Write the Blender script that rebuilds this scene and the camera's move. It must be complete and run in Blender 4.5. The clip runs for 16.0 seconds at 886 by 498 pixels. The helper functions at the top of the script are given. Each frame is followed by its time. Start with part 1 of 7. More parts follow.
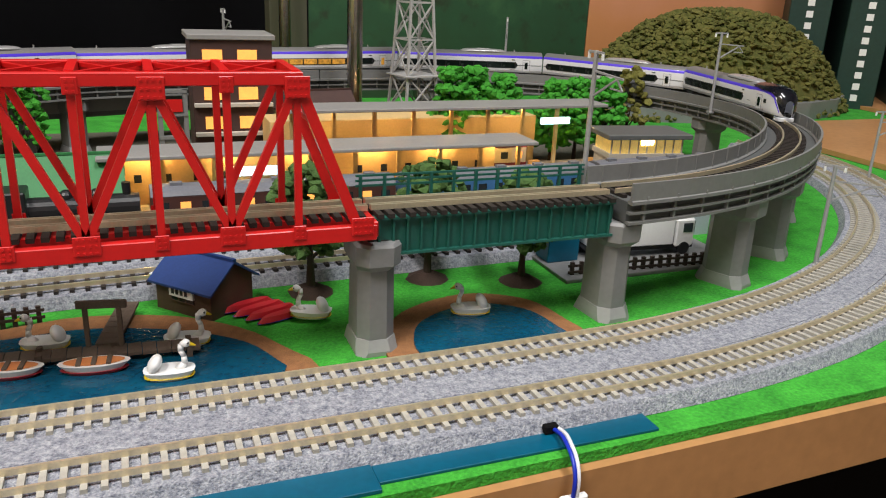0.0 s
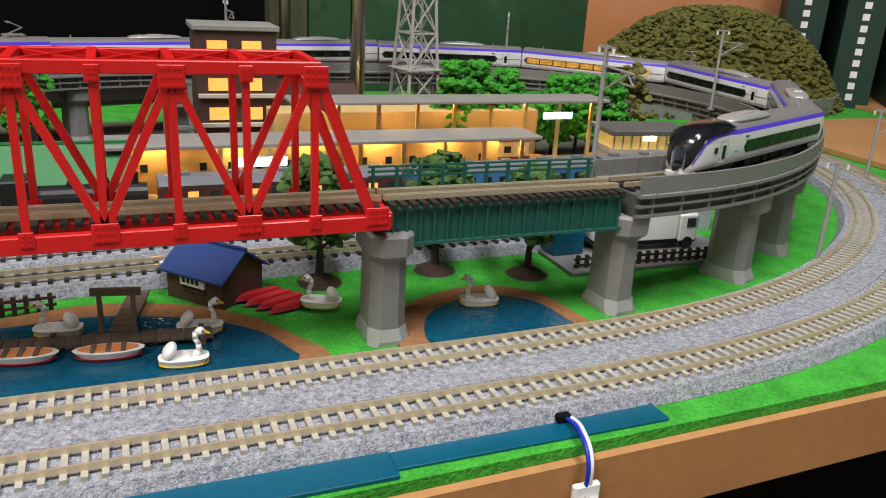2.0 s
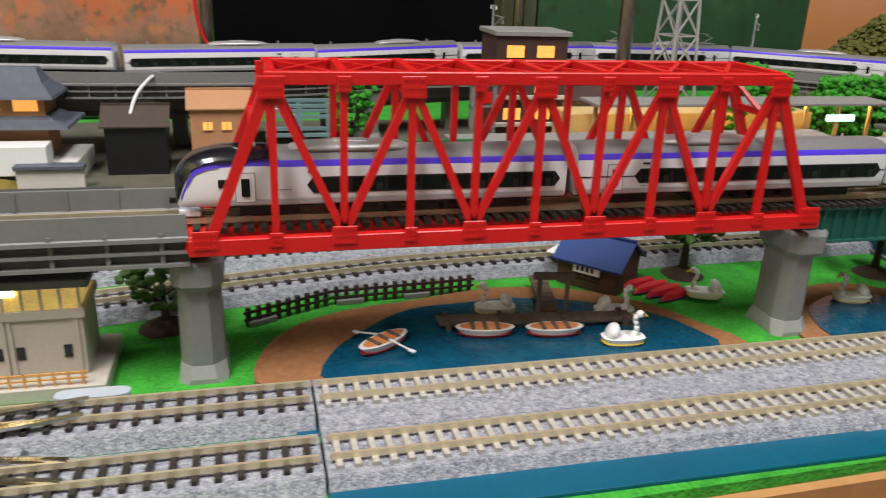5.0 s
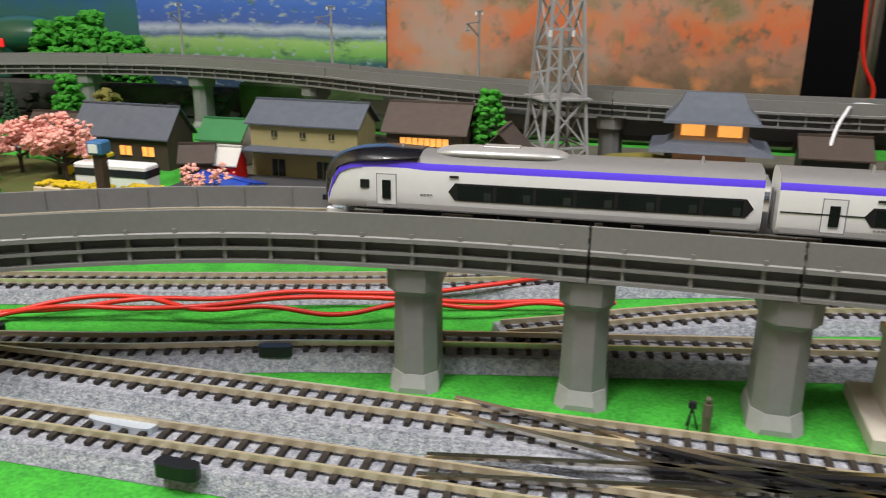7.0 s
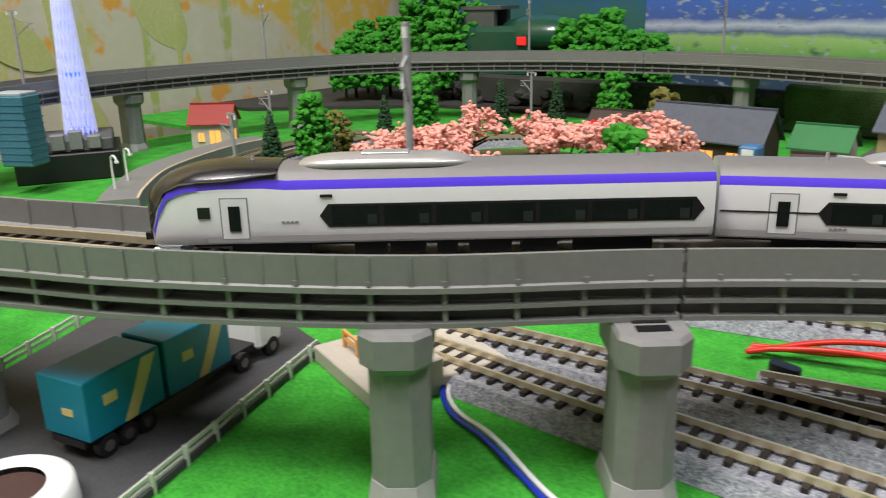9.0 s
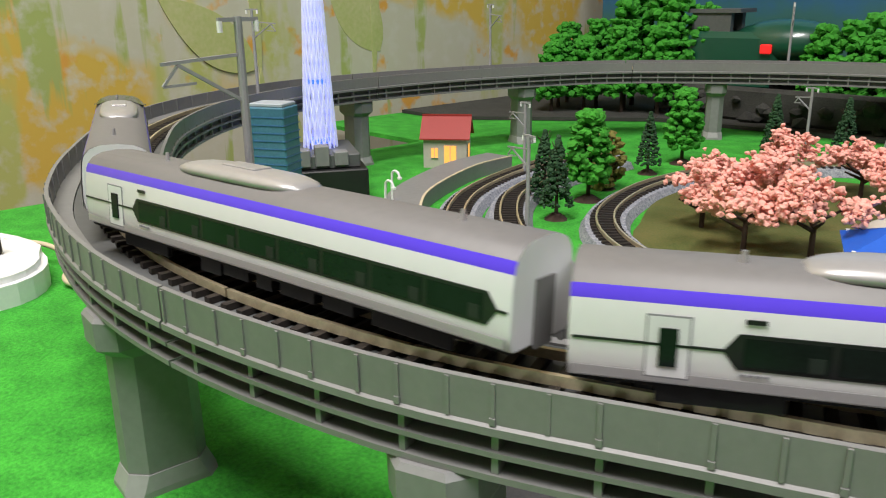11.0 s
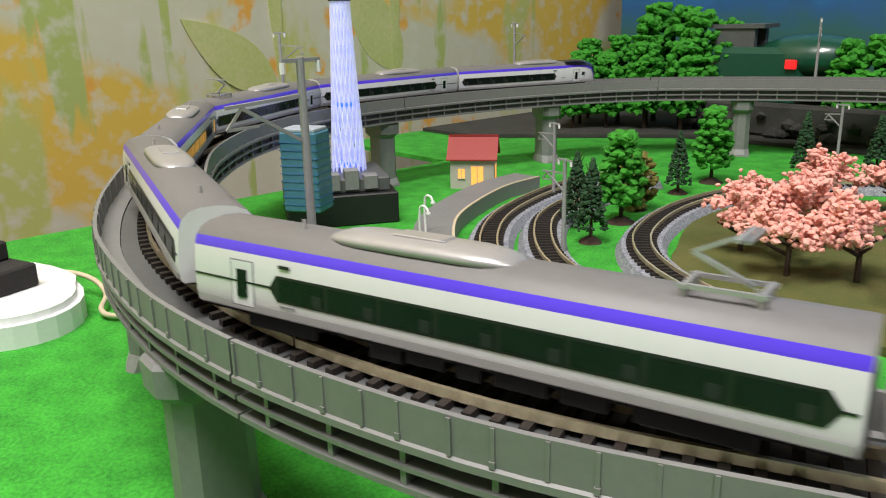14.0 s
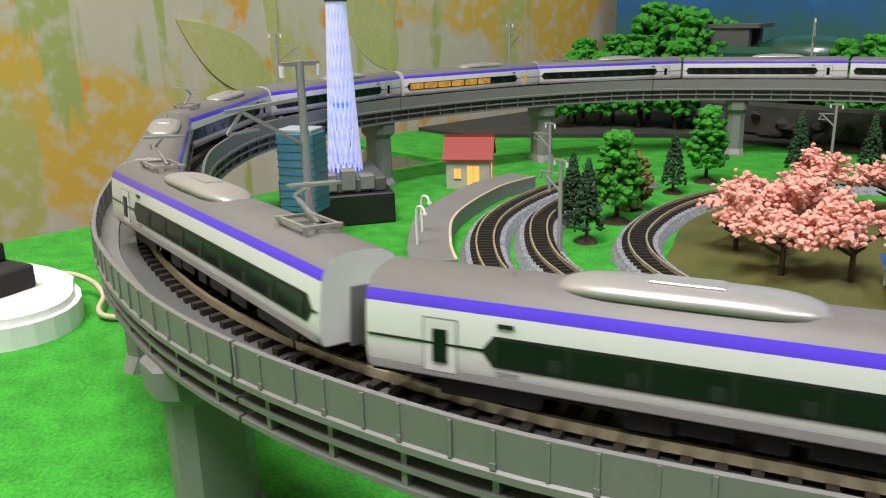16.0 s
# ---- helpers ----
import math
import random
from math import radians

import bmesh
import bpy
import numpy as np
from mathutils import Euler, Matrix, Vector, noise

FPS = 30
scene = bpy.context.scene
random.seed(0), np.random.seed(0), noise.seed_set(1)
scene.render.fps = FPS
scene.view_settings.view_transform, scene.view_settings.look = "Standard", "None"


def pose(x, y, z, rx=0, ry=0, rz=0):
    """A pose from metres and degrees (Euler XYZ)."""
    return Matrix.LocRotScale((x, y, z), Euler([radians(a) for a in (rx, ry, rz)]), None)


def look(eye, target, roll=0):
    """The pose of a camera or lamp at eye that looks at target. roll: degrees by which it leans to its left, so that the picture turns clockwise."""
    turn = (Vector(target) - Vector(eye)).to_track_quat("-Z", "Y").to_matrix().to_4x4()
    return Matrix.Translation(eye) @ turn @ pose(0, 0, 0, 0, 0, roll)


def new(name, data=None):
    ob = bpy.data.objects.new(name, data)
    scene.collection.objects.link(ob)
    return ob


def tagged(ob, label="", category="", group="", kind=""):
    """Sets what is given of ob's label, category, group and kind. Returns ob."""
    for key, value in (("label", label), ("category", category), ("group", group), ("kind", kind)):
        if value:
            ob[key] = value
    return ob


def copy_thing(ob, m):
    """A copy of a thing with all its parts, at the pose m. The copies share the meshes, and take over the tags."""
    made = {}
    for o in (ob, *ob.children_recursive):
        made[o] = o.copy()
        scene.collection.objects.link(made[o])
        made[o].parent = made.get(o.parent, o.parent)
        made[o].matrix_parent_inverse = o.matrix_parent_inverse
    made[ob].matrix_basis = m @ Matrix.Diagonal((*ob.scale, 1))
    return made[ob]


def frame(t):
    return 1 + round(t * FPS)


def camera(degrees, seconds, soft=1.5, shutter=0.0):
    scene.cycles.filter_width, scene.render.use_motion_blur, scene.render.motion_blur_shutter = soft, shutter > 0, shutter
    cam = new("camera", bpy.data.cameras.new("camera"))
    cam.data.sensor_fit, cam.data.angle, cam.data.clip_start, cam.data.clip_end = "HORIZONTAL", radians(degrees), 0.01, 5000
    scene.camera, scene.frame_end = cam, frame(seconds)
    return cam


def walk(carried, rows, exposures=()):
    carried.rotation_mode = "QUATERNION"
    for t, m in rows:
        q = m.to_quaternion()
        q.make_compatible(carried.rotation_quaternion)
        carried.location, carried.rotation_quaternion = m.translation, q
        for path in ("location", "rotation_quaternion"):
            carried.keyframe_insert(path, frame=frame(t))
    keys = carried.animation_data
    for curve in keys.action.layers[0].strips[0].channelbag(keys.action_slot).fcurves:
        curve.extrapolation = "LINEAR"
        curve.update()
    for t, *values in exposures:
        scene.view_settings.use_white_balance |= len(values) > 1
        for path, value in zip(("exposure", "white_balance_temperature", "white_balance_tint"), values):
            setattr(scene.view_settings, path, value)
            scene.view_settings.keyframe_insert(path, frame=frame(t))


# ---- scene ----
cam = camera(58.6, 16.0, soft=1.1, shutter=0.2)
PATH = [
    (0, (0.1525, -0.2975, 0.1402), (0.1880, -0.2100, 0.1073), 2.6),
    (0.5, (0.1527, -0.2978, 0.1402), (0.1890, -0.2106, 0.1073), 2.8),
    (1, (0.1516, -0.2973, 0.1411), (0.1883, -0.2102, 0.1082), 3.1),
    (1.5, (0.1472, -0.2973, 0.1400), (0.1841, -0.2105, 0.1067), 3.4),
    (2, (0.1437, -0.2973, 0.1391), (0.1803, -0.2104, 0.1057), 3.4),
    (2.5, (0.1419, -0.2977, 0.1380), (0.1783, -0.2107, 0.1048), 3.4),
    (3, (0.1398, -0.2974, 0.1375), (0.1761, -0.2105, 0.1041), 3.4),
    (3.2, (0.1360, -0.2970, 0.1376), (0.1721, -0.2100, 0.1040), 3.4),
    (5.3, (-0.0106, -0.2857, 0.1429), (0.0075, -0.1935, 0.1086), 2.3),
    (5.5, (-0.0303, -0.2830, 0.1399), (-0.0163, -0.1900, 0.1062), 2.3),
    (6, (-0.0813, -0.2740, 0.1359), (-0.0804, -0.1797, 0.1026), 1.1),
    (6.5, (-0.1246, -0.2702, 0.1383), (-0.1371, -0.1764, 0.1060), 0.6),
    (7, (-0.1626, -0.2667, 0.1298), (-0.1870, -0.1749, 0.0985), 0.3),
    (7.5, (-0.1905, -0.2567, 0.1212), (-0.2264, -0.1686, 0.0905), -0.1),
    (8, (-0.2383, -0.2623, 0.1277), (-0.2851, -0.1792, 0.0978), -0.7),
    (8.2, (-0.2594, -0.2690, 0.1294), (-0.3091, -0.1875, 0.0997), -0.1),
    (8.5, (-0.2845, -0.2719, 0.1255), (-0.3402, -0.1944, 0.0956), -0.7),
    (9, (-0.3312, -0.2830, 0.1206), (-0.3936, -0.2110, 0.0902), -1.3),
    (9.5, (-0.3803, -0.2946, 0.1206), (-0.4475, -0.2272, 0.0898), -1.4),
    (10, (-0.4239, -0.3026, 0.1244), (-0.4927, -0.2373, 0.0928), -1.5),
    (10.2, (-0.4390, -0.3030, 0.1223), (-0.5082, -0.2382, 0.0907), -1),
    (12.3, (-0.4922, -0.3096, 0.1287), (-0.5649, -0.2469, 0.1006), -1.4),
    (12.5, (-0.4906, -0.3106, 0.1298), (-0.5633, -0.2479, 0.1018), -1.4),
    (13, (-0.4891, -0.3115, 0.1308), (-0.5620, -0.2489, 0.1030), -1.3),
    (13.5, (-0.4901, -0.3110, 0.1302), (-0.5627, -0.2482, 0.1022), -1.4),
    (14, (-0.4917, -0.3096, 0.1292), (-0.5636, -0.2464, 0.1004), -1.4),
    (14.5, (-0.4912, -0.3100, 0.1293), (-0.5628, -0.2466, 0.0999), -1.4),
    (15, (-0.4910, -0.3099, 0.1292), (-0.5625, -0.2465, 0.1000), -1.4),
    (15.5, (-0.4910, -0.3105, 0.1295), (-0.5625, -0.2470, 0.1003), -1.5),
    (16, (-0.4915, -0.3110, 0.1304), (-0.5630, -0.2473, 0.1014), -1.4),
]
walk(cam, [(t, look(eye, target, roll)) for t, eye, target, roll in PATH])


# World and room light: fluorescent panels on the ceiling of a hobby room
world = bpy.data.worlds.new("room")
scene.world = world
world.use_nodes = True
world.node_tree.nodes["Background"].inputs[0].default_value = (0.9, 0.95, 1.0, 1)
world.node_tree.nodes["Background"].inputs[1].default_value = 0.015


def lamp(x, y, z, sx, sy, watts, colour):
    data = bpy.data.lights.new("ceiling_light", "AREA")
    data.shape, data.size, data.size_y, data.energy, data.color = "RECTANGLE", sx, sy, watts, colour
    ob = new("ceiling_light", data)
    ob.matrix_world = pose(x, y, z)
    return ob


lamp(-0.60, -0.66, 1.55, 0.30, 0.9, 36, (1.0, 0.945, 0.92))
lamp(0.48, -0.48, 1.55, 0.30, 0.9, 24, (0.95, 0.95, 0.95))


# ---- materials ----
def mat(name, colour, rough=0.6, metal=0.0, var=0.12, scale=60.0, bump=0.0, fine=None, emit=0.0, alpha=1.0, coat=0.0, second=None, rand=0.0):
    """A principled material: base colour with coarse and fine noise, roughness variation and a fine bump."""
    m = bpy.data.materials.new(name)
    m.use_nodes = True
    nt = m.node_tree
    b = nt.nodes["Principled BSDF"]
    b.inputs["Roughness"].default_value = rough
    b.inputs["Metallic"].default_value = metal
    if coat:
        b.inputs["Coat Weight"].default_value = coat
    tc = nt.nodes.new("ShaderNodeTexCoord")
    n1 = nt.nodes.new("ShaderNodeTexNoise")
    n1.inputs["Scale"].default_value = scale
    n1.inputs["Detail"].default_value = 4
    nt.links.new(tc.outputs["Object"], n1.inputs["Vector"])
    n2 = nt.nodes.new("ShaderNodeTexNoise")
    n2.inputs["Scale"].default_value = fine or scale * 12
    n2.inputs["Detail"].default_value = 3
    nt.links.new(tc.outputs["Object"], n2.inputs["Vector"])
    c2 = second or tuple(c * (1 - var) for c in colour)
    mix = nt.nodes.new("ShaderNodeMix")
    mix.data_type = "RGBA"
    mix.inputs["A"].default_value = (*colour, 1)
    mix.inputs["B"].default_value = (*c2, 1)
    add = nt.nodes.new("ShaderNodeMath")
    add.operation = "MULTIPLY_ADD"
    add.inputs[1].default_value = 0.5
    nt.links.new(n2.outputs["Fac"], add.inputs[0])
    mul = nt.nodes.new("ShaderNodeMath")
    mul.operation = "MULTIPLY"
    mul.inputs[1].default_value = 0.5
    nt.links.new(n1.outputs["Fac"], mul.inputs[0])
    nt.links.new(mul.outputs[0], add.inputs[2])
    ramp = nt.nodes.new("ShaderNodeMapRange")
    ramp.inputs["From Min"].default_value = 0.35
    ramp.inputs["From Max"].default_value = 0.65
    nt.links.new(add.outputs[0], ramp.inputs["Value"])
    nt.links.new(ramp.outputs[0], mix.inputs["Factor"])
    out = mix.outputs["Result"]
    if rand:
        info = nt.nodes.new("ShaderNodeObjectInfo")
        hsv = nt.nodes.new("ShaderNodeHueSaturation")
        mr = nt.nodes.new("ShaderNodeMapRange")
        mr.inputs["To Min"].default_value = 1 - rand
        mr.inputs["To Max"].default_value = 1 + rand
        nt.links.new(info.outputs["Random"], mr.inputs["Value"])
        nt.links.new(mr.outputs[0], hsv.inputs["Value"])
        nt.links.new(out, hsv.inputs["Color"])
        out = hsv.outputs["Color"]
    nt.links.new(out, b.inputs["Base Color"])
    if bump:
        bp = nt.nodes.new("ShaderNodeBump")
        bp.inputs["Strength"].default_value = bump
        bp.inputs["Distance"].default_value = 0.001
        nt.links.new(n2.outputs["Fac"], bp.inputs["Height"])
        nt.links.new(bp.outputs[0], b.inputs["Normal"])
    if emit:
        b.inputs["Emission Color"].default_value = (*colour, 1)
        b.inputs["Emission Strength"].default_value = emit
    if alpha < 1:
        b.inputs["Alpha"].default_value = alpha
    return m


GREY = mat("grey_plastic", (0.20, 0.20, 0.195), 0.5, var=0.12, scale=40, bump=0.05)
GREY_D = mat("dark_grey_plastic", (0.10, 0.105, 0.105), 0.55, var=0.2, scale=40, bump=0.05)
PIER = mat("pier_plastic", (0.22, 0.22, 0.22), 0.5, var=0.15, scale=30, bump=0.08)
RED = mat("red_plastic", (0.62, 0.012, 0.012), 0.35, var=0.12, scale=50)
GREEN_G = mat("green_girder_plastic", (0.015, 0.11, 0.085), 0.4, var=0.2, scale=60)
GRASS = mat("grass_mat", (0.055, 0.43, 0.035), 0.95, var=0.45, scale=70, fine=650, bump=0.9, second=(0.016, 0.20, 0.012))
BALLAST = mat("ballast", (0.42, 0.43, 0.47), 0.85, var=0.5, scale=500, fine=1300, bump=0.8, second=(0.12, 0.13, 0.17))
SLEEPER_C = mat("concrete_sleeper", (0.42, 0.40, 0.35), 0.7, var=0.2, scale=300)
SLEEPER_W = mat("wooden_sleeper", (0.024, 0.018, 0.015), 0.65, var=0.35, scale=300)
RAIL = mat("nickel_rail", (0.78, 0.67, 0.46), 0.28, metal=0.6, var=0.2, scale=80)
RAIL_S = mat("polished_rail_top", (0.75, 0.70, 0.60), 0.22, metal=1.0, var=0.1, scale=80)
WOOD = mat("table_wood", (0.50, 0.25, 0.10), 0.45, var=0.2, scale=14, bump=0.05)
# near-black, hardly shiny: puts the shade of openings and undersides into the colour
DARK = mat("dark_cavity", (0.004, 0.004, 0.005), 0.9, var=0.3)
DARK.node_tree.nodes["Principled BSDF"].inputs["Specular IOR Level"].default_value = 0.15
BLACK = mat("black_plastic", (0.012, 0.012, 0.014), 0.35, var=0.3, scale=100)
WHITE_P = mat("white_plastic", (0.82, 0.82, 0.82), 0.4, var=0.06)
T_WHITE = mat("train_white", (0.73, 0.73, 0.75), 0.28, var=0.04, scale=30, coat=0.2)
T_SILVER = mat("train_silver_skirt", (0.48, 0.47, 0.48), 0.32, metal=0.4, var=0.06, scale=30)
T_PURPLE = mat("train_violet_stripe", (0.10, 0.05, 0.74), 0.3, var=0.06, scale=30, coat=0.3)
T_ROOF = mat("train_grey_roof", (0.17, 0.165, 0.165), 0.5, var=0.1, scale=40)
T_UNIT = mat("train_roof_unit", (0.42, 0.41, 0.41), 0.32, metal=0.35, var=0.1, scale=60)
T_BLACK = mat("train_gloss_black", (0.008, 0.008, 0.012), 0.2, var=0.1, coat=0.6)
T_GLASS = mat("train_window_glass", (0.010, 0.016, 0.014), 0.16, var=0.5, scale=120)
T_GLASS.node_tree.nodes["Principled BSDF"].inputs["Specular IOR Level"].default_value = 0.22
T_SEAT = mat("train_interior", (0.016, 0.024, 0.020), 0.5, var=0.4, scale=200)
T_LIT = mat("train_lit_interior", (0.85, 0.42, 0.06), 0.5, scale=170, fine=600, emit=0.26, second=(0.16, 0.06, 0.01))
T_HEAD = mat("train_headlight", (0.85, 0.92, 1.0), 0.2, emit=6.0)


def picture(name, stops, noise=0.35, scale=25.0, z0=0.02, z1=0.2, rough=0.6, blotch=None, stretch=(1, 1, 1)):
    """A printed scene: colour bands by height, broken up by noise."""
    m = bpy.data.materials.new(name)
    m.use_nodes = True
    nt = m.node_tree
    b = nt.nodes["Principled BSDF"]
    b.inputs["Roughness"].default_value = rough
    tc = nt.nodes.new("ShaderNodeTexCoord")
    mp = nt.nodes.new("ShaderNodeMapping")
    mp.inputs["Scale"].default_value = stretch
    nt.links.new(tc.outputs["Object"], mp.inputs["Vector"])
    sep = nt.nodes.new("ShaderNodeSeparateXYZ")
    nt.links.new(tc.outputs["Object"], sep.inputs[0])
    mr = nt.nodes.new("ShaderNodeMapRange")
    mr.inputs["From Min"].default_value, mr.inputs["From Max"].default_value = z0, z1
    nt.links.new(sep.outputs["Z"], mr.inputs["Value"])
    n = nt.nodes.new("ShaderNodeTexNoise")
    n.inputs["Scale"].default_value, n.inputs["Detail"].default_value, n.inputs["Roughness"].default_value = scale, 6, 0.6
    nt.links.new(mp.outputs[0], n.inputs["Vector"])
    sub = nt.nodes.new("ShaderNodeMath")
    sub.operation = "MULTIPLY_ADD"
    sub.inputs[1].default_value, sub.inputs[2].default_value = noise, -noise / 2
    nt.links.new(n.outputs["Fac"], sub.inputs[0])
    add = nt.nodes.new("ShaderNodeMath")
    nt.links.new(mr.outputs[0], add.inputs[0])
    nt.links.new(sub.outputs[0], add.inputs[1])
    ramp = nt.nodes.new("ShaderNodeValToRGB")
    e = ramp.color_ramp.elements
    e[0].position, e[0].color = stops[0][0], (*stops[0][1], 1)
    e[1].position, e[1].color = stops[-1][0], (*stops[-1][1], 1)
    for p, c in stops[1:-1]:
        q = e.new(p)
        q.color = (*c, 1)
    nt.links.new(add.outputs[0], ramp.inputs[0])
    out = ramp.outputs[0]
    for sc, lo, hi, col, st in blotch or ():
        mp2 = nt.nodes.new("ShaderNodeMapping")
        mp2.inputs["Scale"].default_value = st
        mp2.inputs["Location"].default_value = (sc * 0.37, sc * 0.11, sc * 0.73)
        nt.links.new(tc.outputs["Object"], mp2.inputs["Vector"])
        n2 = nt.nodes.new("ShaderNodeTexNoise")
        n2.inputs["Scale"].default_value, n2.inputs["Detail"].default_value = sc, 5
        nt.links.new(mp2.outputs[0], n2.inputs["Vector"])
        r2 = nt.nodes.new("ShaderNodeMapRange")
        r2.inputs["From Min"].default_value, r2.inputs["From Max"].default_value = lo, hi
        nt.links.new(n2.outputs["Fac"], r2.inputs["Value"])
        mix = nt.nodes.new("ShaderNodeMix")
        mix.data_type = "RGBA"
        mix.inputs["B"].default_value = (*col, 1)
        nt.links.new(r2.outputs[0], mix.inputs["Factor"])
        nt.links.new(out, mix.inputs["A"])
        out = mix.outputs["Result"]
    nt.links.new(out, b.inputs["Base Color"])
    return m


WALLPAPER = picture("flowered_wallpaper", [(0, (0.52, 0.50, 0.38)), (1, (0.55, 0.53, 0.42))], 0.5, 3, 0, 0.6, 0.75,
                    [(5.0, 0.50, 0.56, (0.62, 0.42, 0.07), (1, 1, 1)), (16.0, 0.58, 0.62, (0.66, 0.34, 0.06), (1, 1, 1)),
                     (6.0, 0.575, 0.62, (0.44, 0.46, 0.14), (1, 1.6, 0.5)), (9.0, 0.60, 0.63, (0.36, 0.42, 0.13), (1, 3.0, 0.30)), (60.0, 0.5, 0.75, (0.56, 0.54, 0.45), (1, 1, 1))])
P_FIELD = picture("poster_field", [(0, (0.02, 0.05, 0.10)), (0.14, (0.03, 0.09, 0.12)), (0.20, (0.14, 0.34, 0.08)), (0.32, (0.30, 0.50, 0.16)), (0.36, (0.10, 0.16, 0.28)), (0.42, (0.45, 0.52, 0.62)), (0.48, (0.06, 0.12, 0.38)), (0.62, (0.05, 0.14, 0.50)), (1, (0.16, 0.34, 0.75))], 0.10, 30, 0.03, 0.16,
                  blotch=[(75, 0.58, 0.70, (0.30, 0.38, 0.42), (1, 1, 2.2)), (40, 0.62, 0.74, (0.06, 0.14, 0.08), (1, 1, 2.0))])
P_AUTUMN = picture("poster_autumn", [(0, (0.16, 0.09, 0.06)), (0.18, (0.36, 0.17, 0.12)), (0.30, (0.60, 0.14, 0.05)), (0.42, (0.56, 0.18, 0.08)), (0.50, (0.38, 0.22, 0.15)), (0.60, (0.22, 0.18, 0.09)), (0.74, (0.34, 0.19, 0.09)), (0.88, (0.24, 0.19, 0.10)), (1, (0.40, 0.32, 0.26))], 1.1, 13, 0.03, 0.22,
                   blotch=[(80, 0.55, 0.72, (0.17, 0.11, 0.07), (1, 1, 1)), (5, 0.55, 0.68, (0.40, 0.30, 0.26), (1, 1, 1)), (24, 0.58, 0.68, (0.55, 0.20, 0.09), (1, 1, 1.2)), (36, 0.60, 0.70, (0.20, 0.17, 0.09), (1, 1, 0.5))])
P_MOUNT = picture("poster_blue_mountain", [(0, (0.03, 0.10, 0.06)), (0.35, (0.03, 0.13, 0.13)), (0.5, (0.02, 0.11, 0.28)), (0.65, (0.02, 0.17, 0.46)), (1, (0.18, 0.38, 0.62))], 0.4, 14, 0.03, 0.22)
P_FOREST = picture("poster_forest", [(0, (0.02, 0.05, 0.02)), (0.4, (0.02, 0.07, 0.03)), (0.7, (0.05, 0.13, 0.05)), (1, (0.03, 0.10, 0.07))], 0.9, 25, 0.0, 0.25, blotch=[(50, 0.55, 0.7, (0.02, 0.035, 0.015), (1, 1, 1))])
P_PINK = picture("poster_sunset", [(0, (0.45, 0.18, 0.06)), (0.5, (0.60, 0.25, 0.10)), (1, (0.75, 0.35, 0.25))], 0.5, 8, 0.0, 0.2)


# ---- building helpers ----
def built():
    return {o.name for o in bpy.data.objects}


def moved(before, dx, grow=1.0, pivot=(0.148, -0.2975, 0.139)):
    """Move all things built since then by dx, and set them nearer or farther by a factor seen from a plan point."""
    c = Vector(pivot)
    m = Matrix.Translation(c) @ Matrix.Scale(grow, 4) @ Matrix.Translation(-c) @ Matrix.Translation((dx, 0, 0))
    for o in [o for o in bpy.data.objects if o.name not in before and o.parent is None]:
        o.matrix_basis = m @ o.matrix_basis


EAST = -0.0615


def part(name, bm, material, parent=None, label="", smooth=False):
    me = bpy.data.meshes.new(name)
    bm.normal_update()
    bm.to_mesh(me)
    bm.free()
    if smooth:
        for p in me.polygons:
            p.use_smooth = True
    for m in (material if isinstance(material, (list, tuple)) else [material]):
        me.materials.append(m)
    ob = new(name, me)
    if parent:
        ob.parent = parent
    if label:
        ob["label"] = label
    return ob


def empty(name, m=None):
    ob = new(name)
    if m is not None:
        ob.matrix_basis = m
    return ob


def box(bm, x0, x1, y0, y1, z0, z1, m=None, bevel=0.0, mi=0):
    r = bmesh.ops.create_cube(bm, size=1)
    mm = Matrix.Translation(((x0 + x1) / 2, (y0 + y1) / 2, (z0 + z1) / 2)) @ Matrix.Diagonal((x1 - x0, y1 - y0, z1 - z0, 1))
    bmesh.ops.transform(bm, matrix=(m @ mm) if m is not None else mm, verts=r["verts"])
    fs = {f for v in r["verts"] for f in v.link_faces}
    if bevel:
        es = {e for f in fs for e in f.edges}
        res = bmesh.ops.bevel(bm, geom=list(es), offset=bevel, segments=1, affect="EDGES", clamp_overlap=True)
        fs |= set(res["faces"])
    if mi:
        for f in fs:
            if f.is_valid:
                f.material_index = mi
    return bm


def B(*boxes, bevel=0.0):
    bm = bmesh.new()
    for b in boxes:
        box(bm, *b, bevel=bevel)
    return bm


def cyl(bm, p, q, r0, r1=None, n=10):
    """A round bar from p to q."""
    p, q = Vector(p), Vector(q)
    r = bmesh.ops.create_cone(bm, cap_ends=True, segments=n, radius1=r0, radius2=r0 if r1 is None else r1, depth=(q - p).length)
    m = Matrix.Translation((p + q) / 2) @ (q - p).to_track_quat("Z", "Y").to_matrix().to_4x4()
    bmesh.ops.transform(bm, matrix=m, verts=r["verts"])
    return bm


def bar(bm, p, q, w, h):
    """A square bar from p to q: w across, h the other way (kept upright where it can be)."""
    p, q = Vector(p), Vector(q)
    d = q - p
    r = bmesh.ops.create_cube(bm, size=1)
    z = Vector((0, 1, 0)) if abs(d.normalized().y) < 0.9 else Vector((0, 0, 1))
    x = d.normalized()
    y = z.cross(x).normalized()
    z = x.cross(y)
    m = Matrix((x, y, z)).transposed().to_4x4()
    m = Matrix.Translation((p + q) / 2) @ m @ Matrix.Diagonal((d.length, w, h, 1))
    bmesh.ops.transform(bm, matrix=m, verts=r["verts"])
    return bm


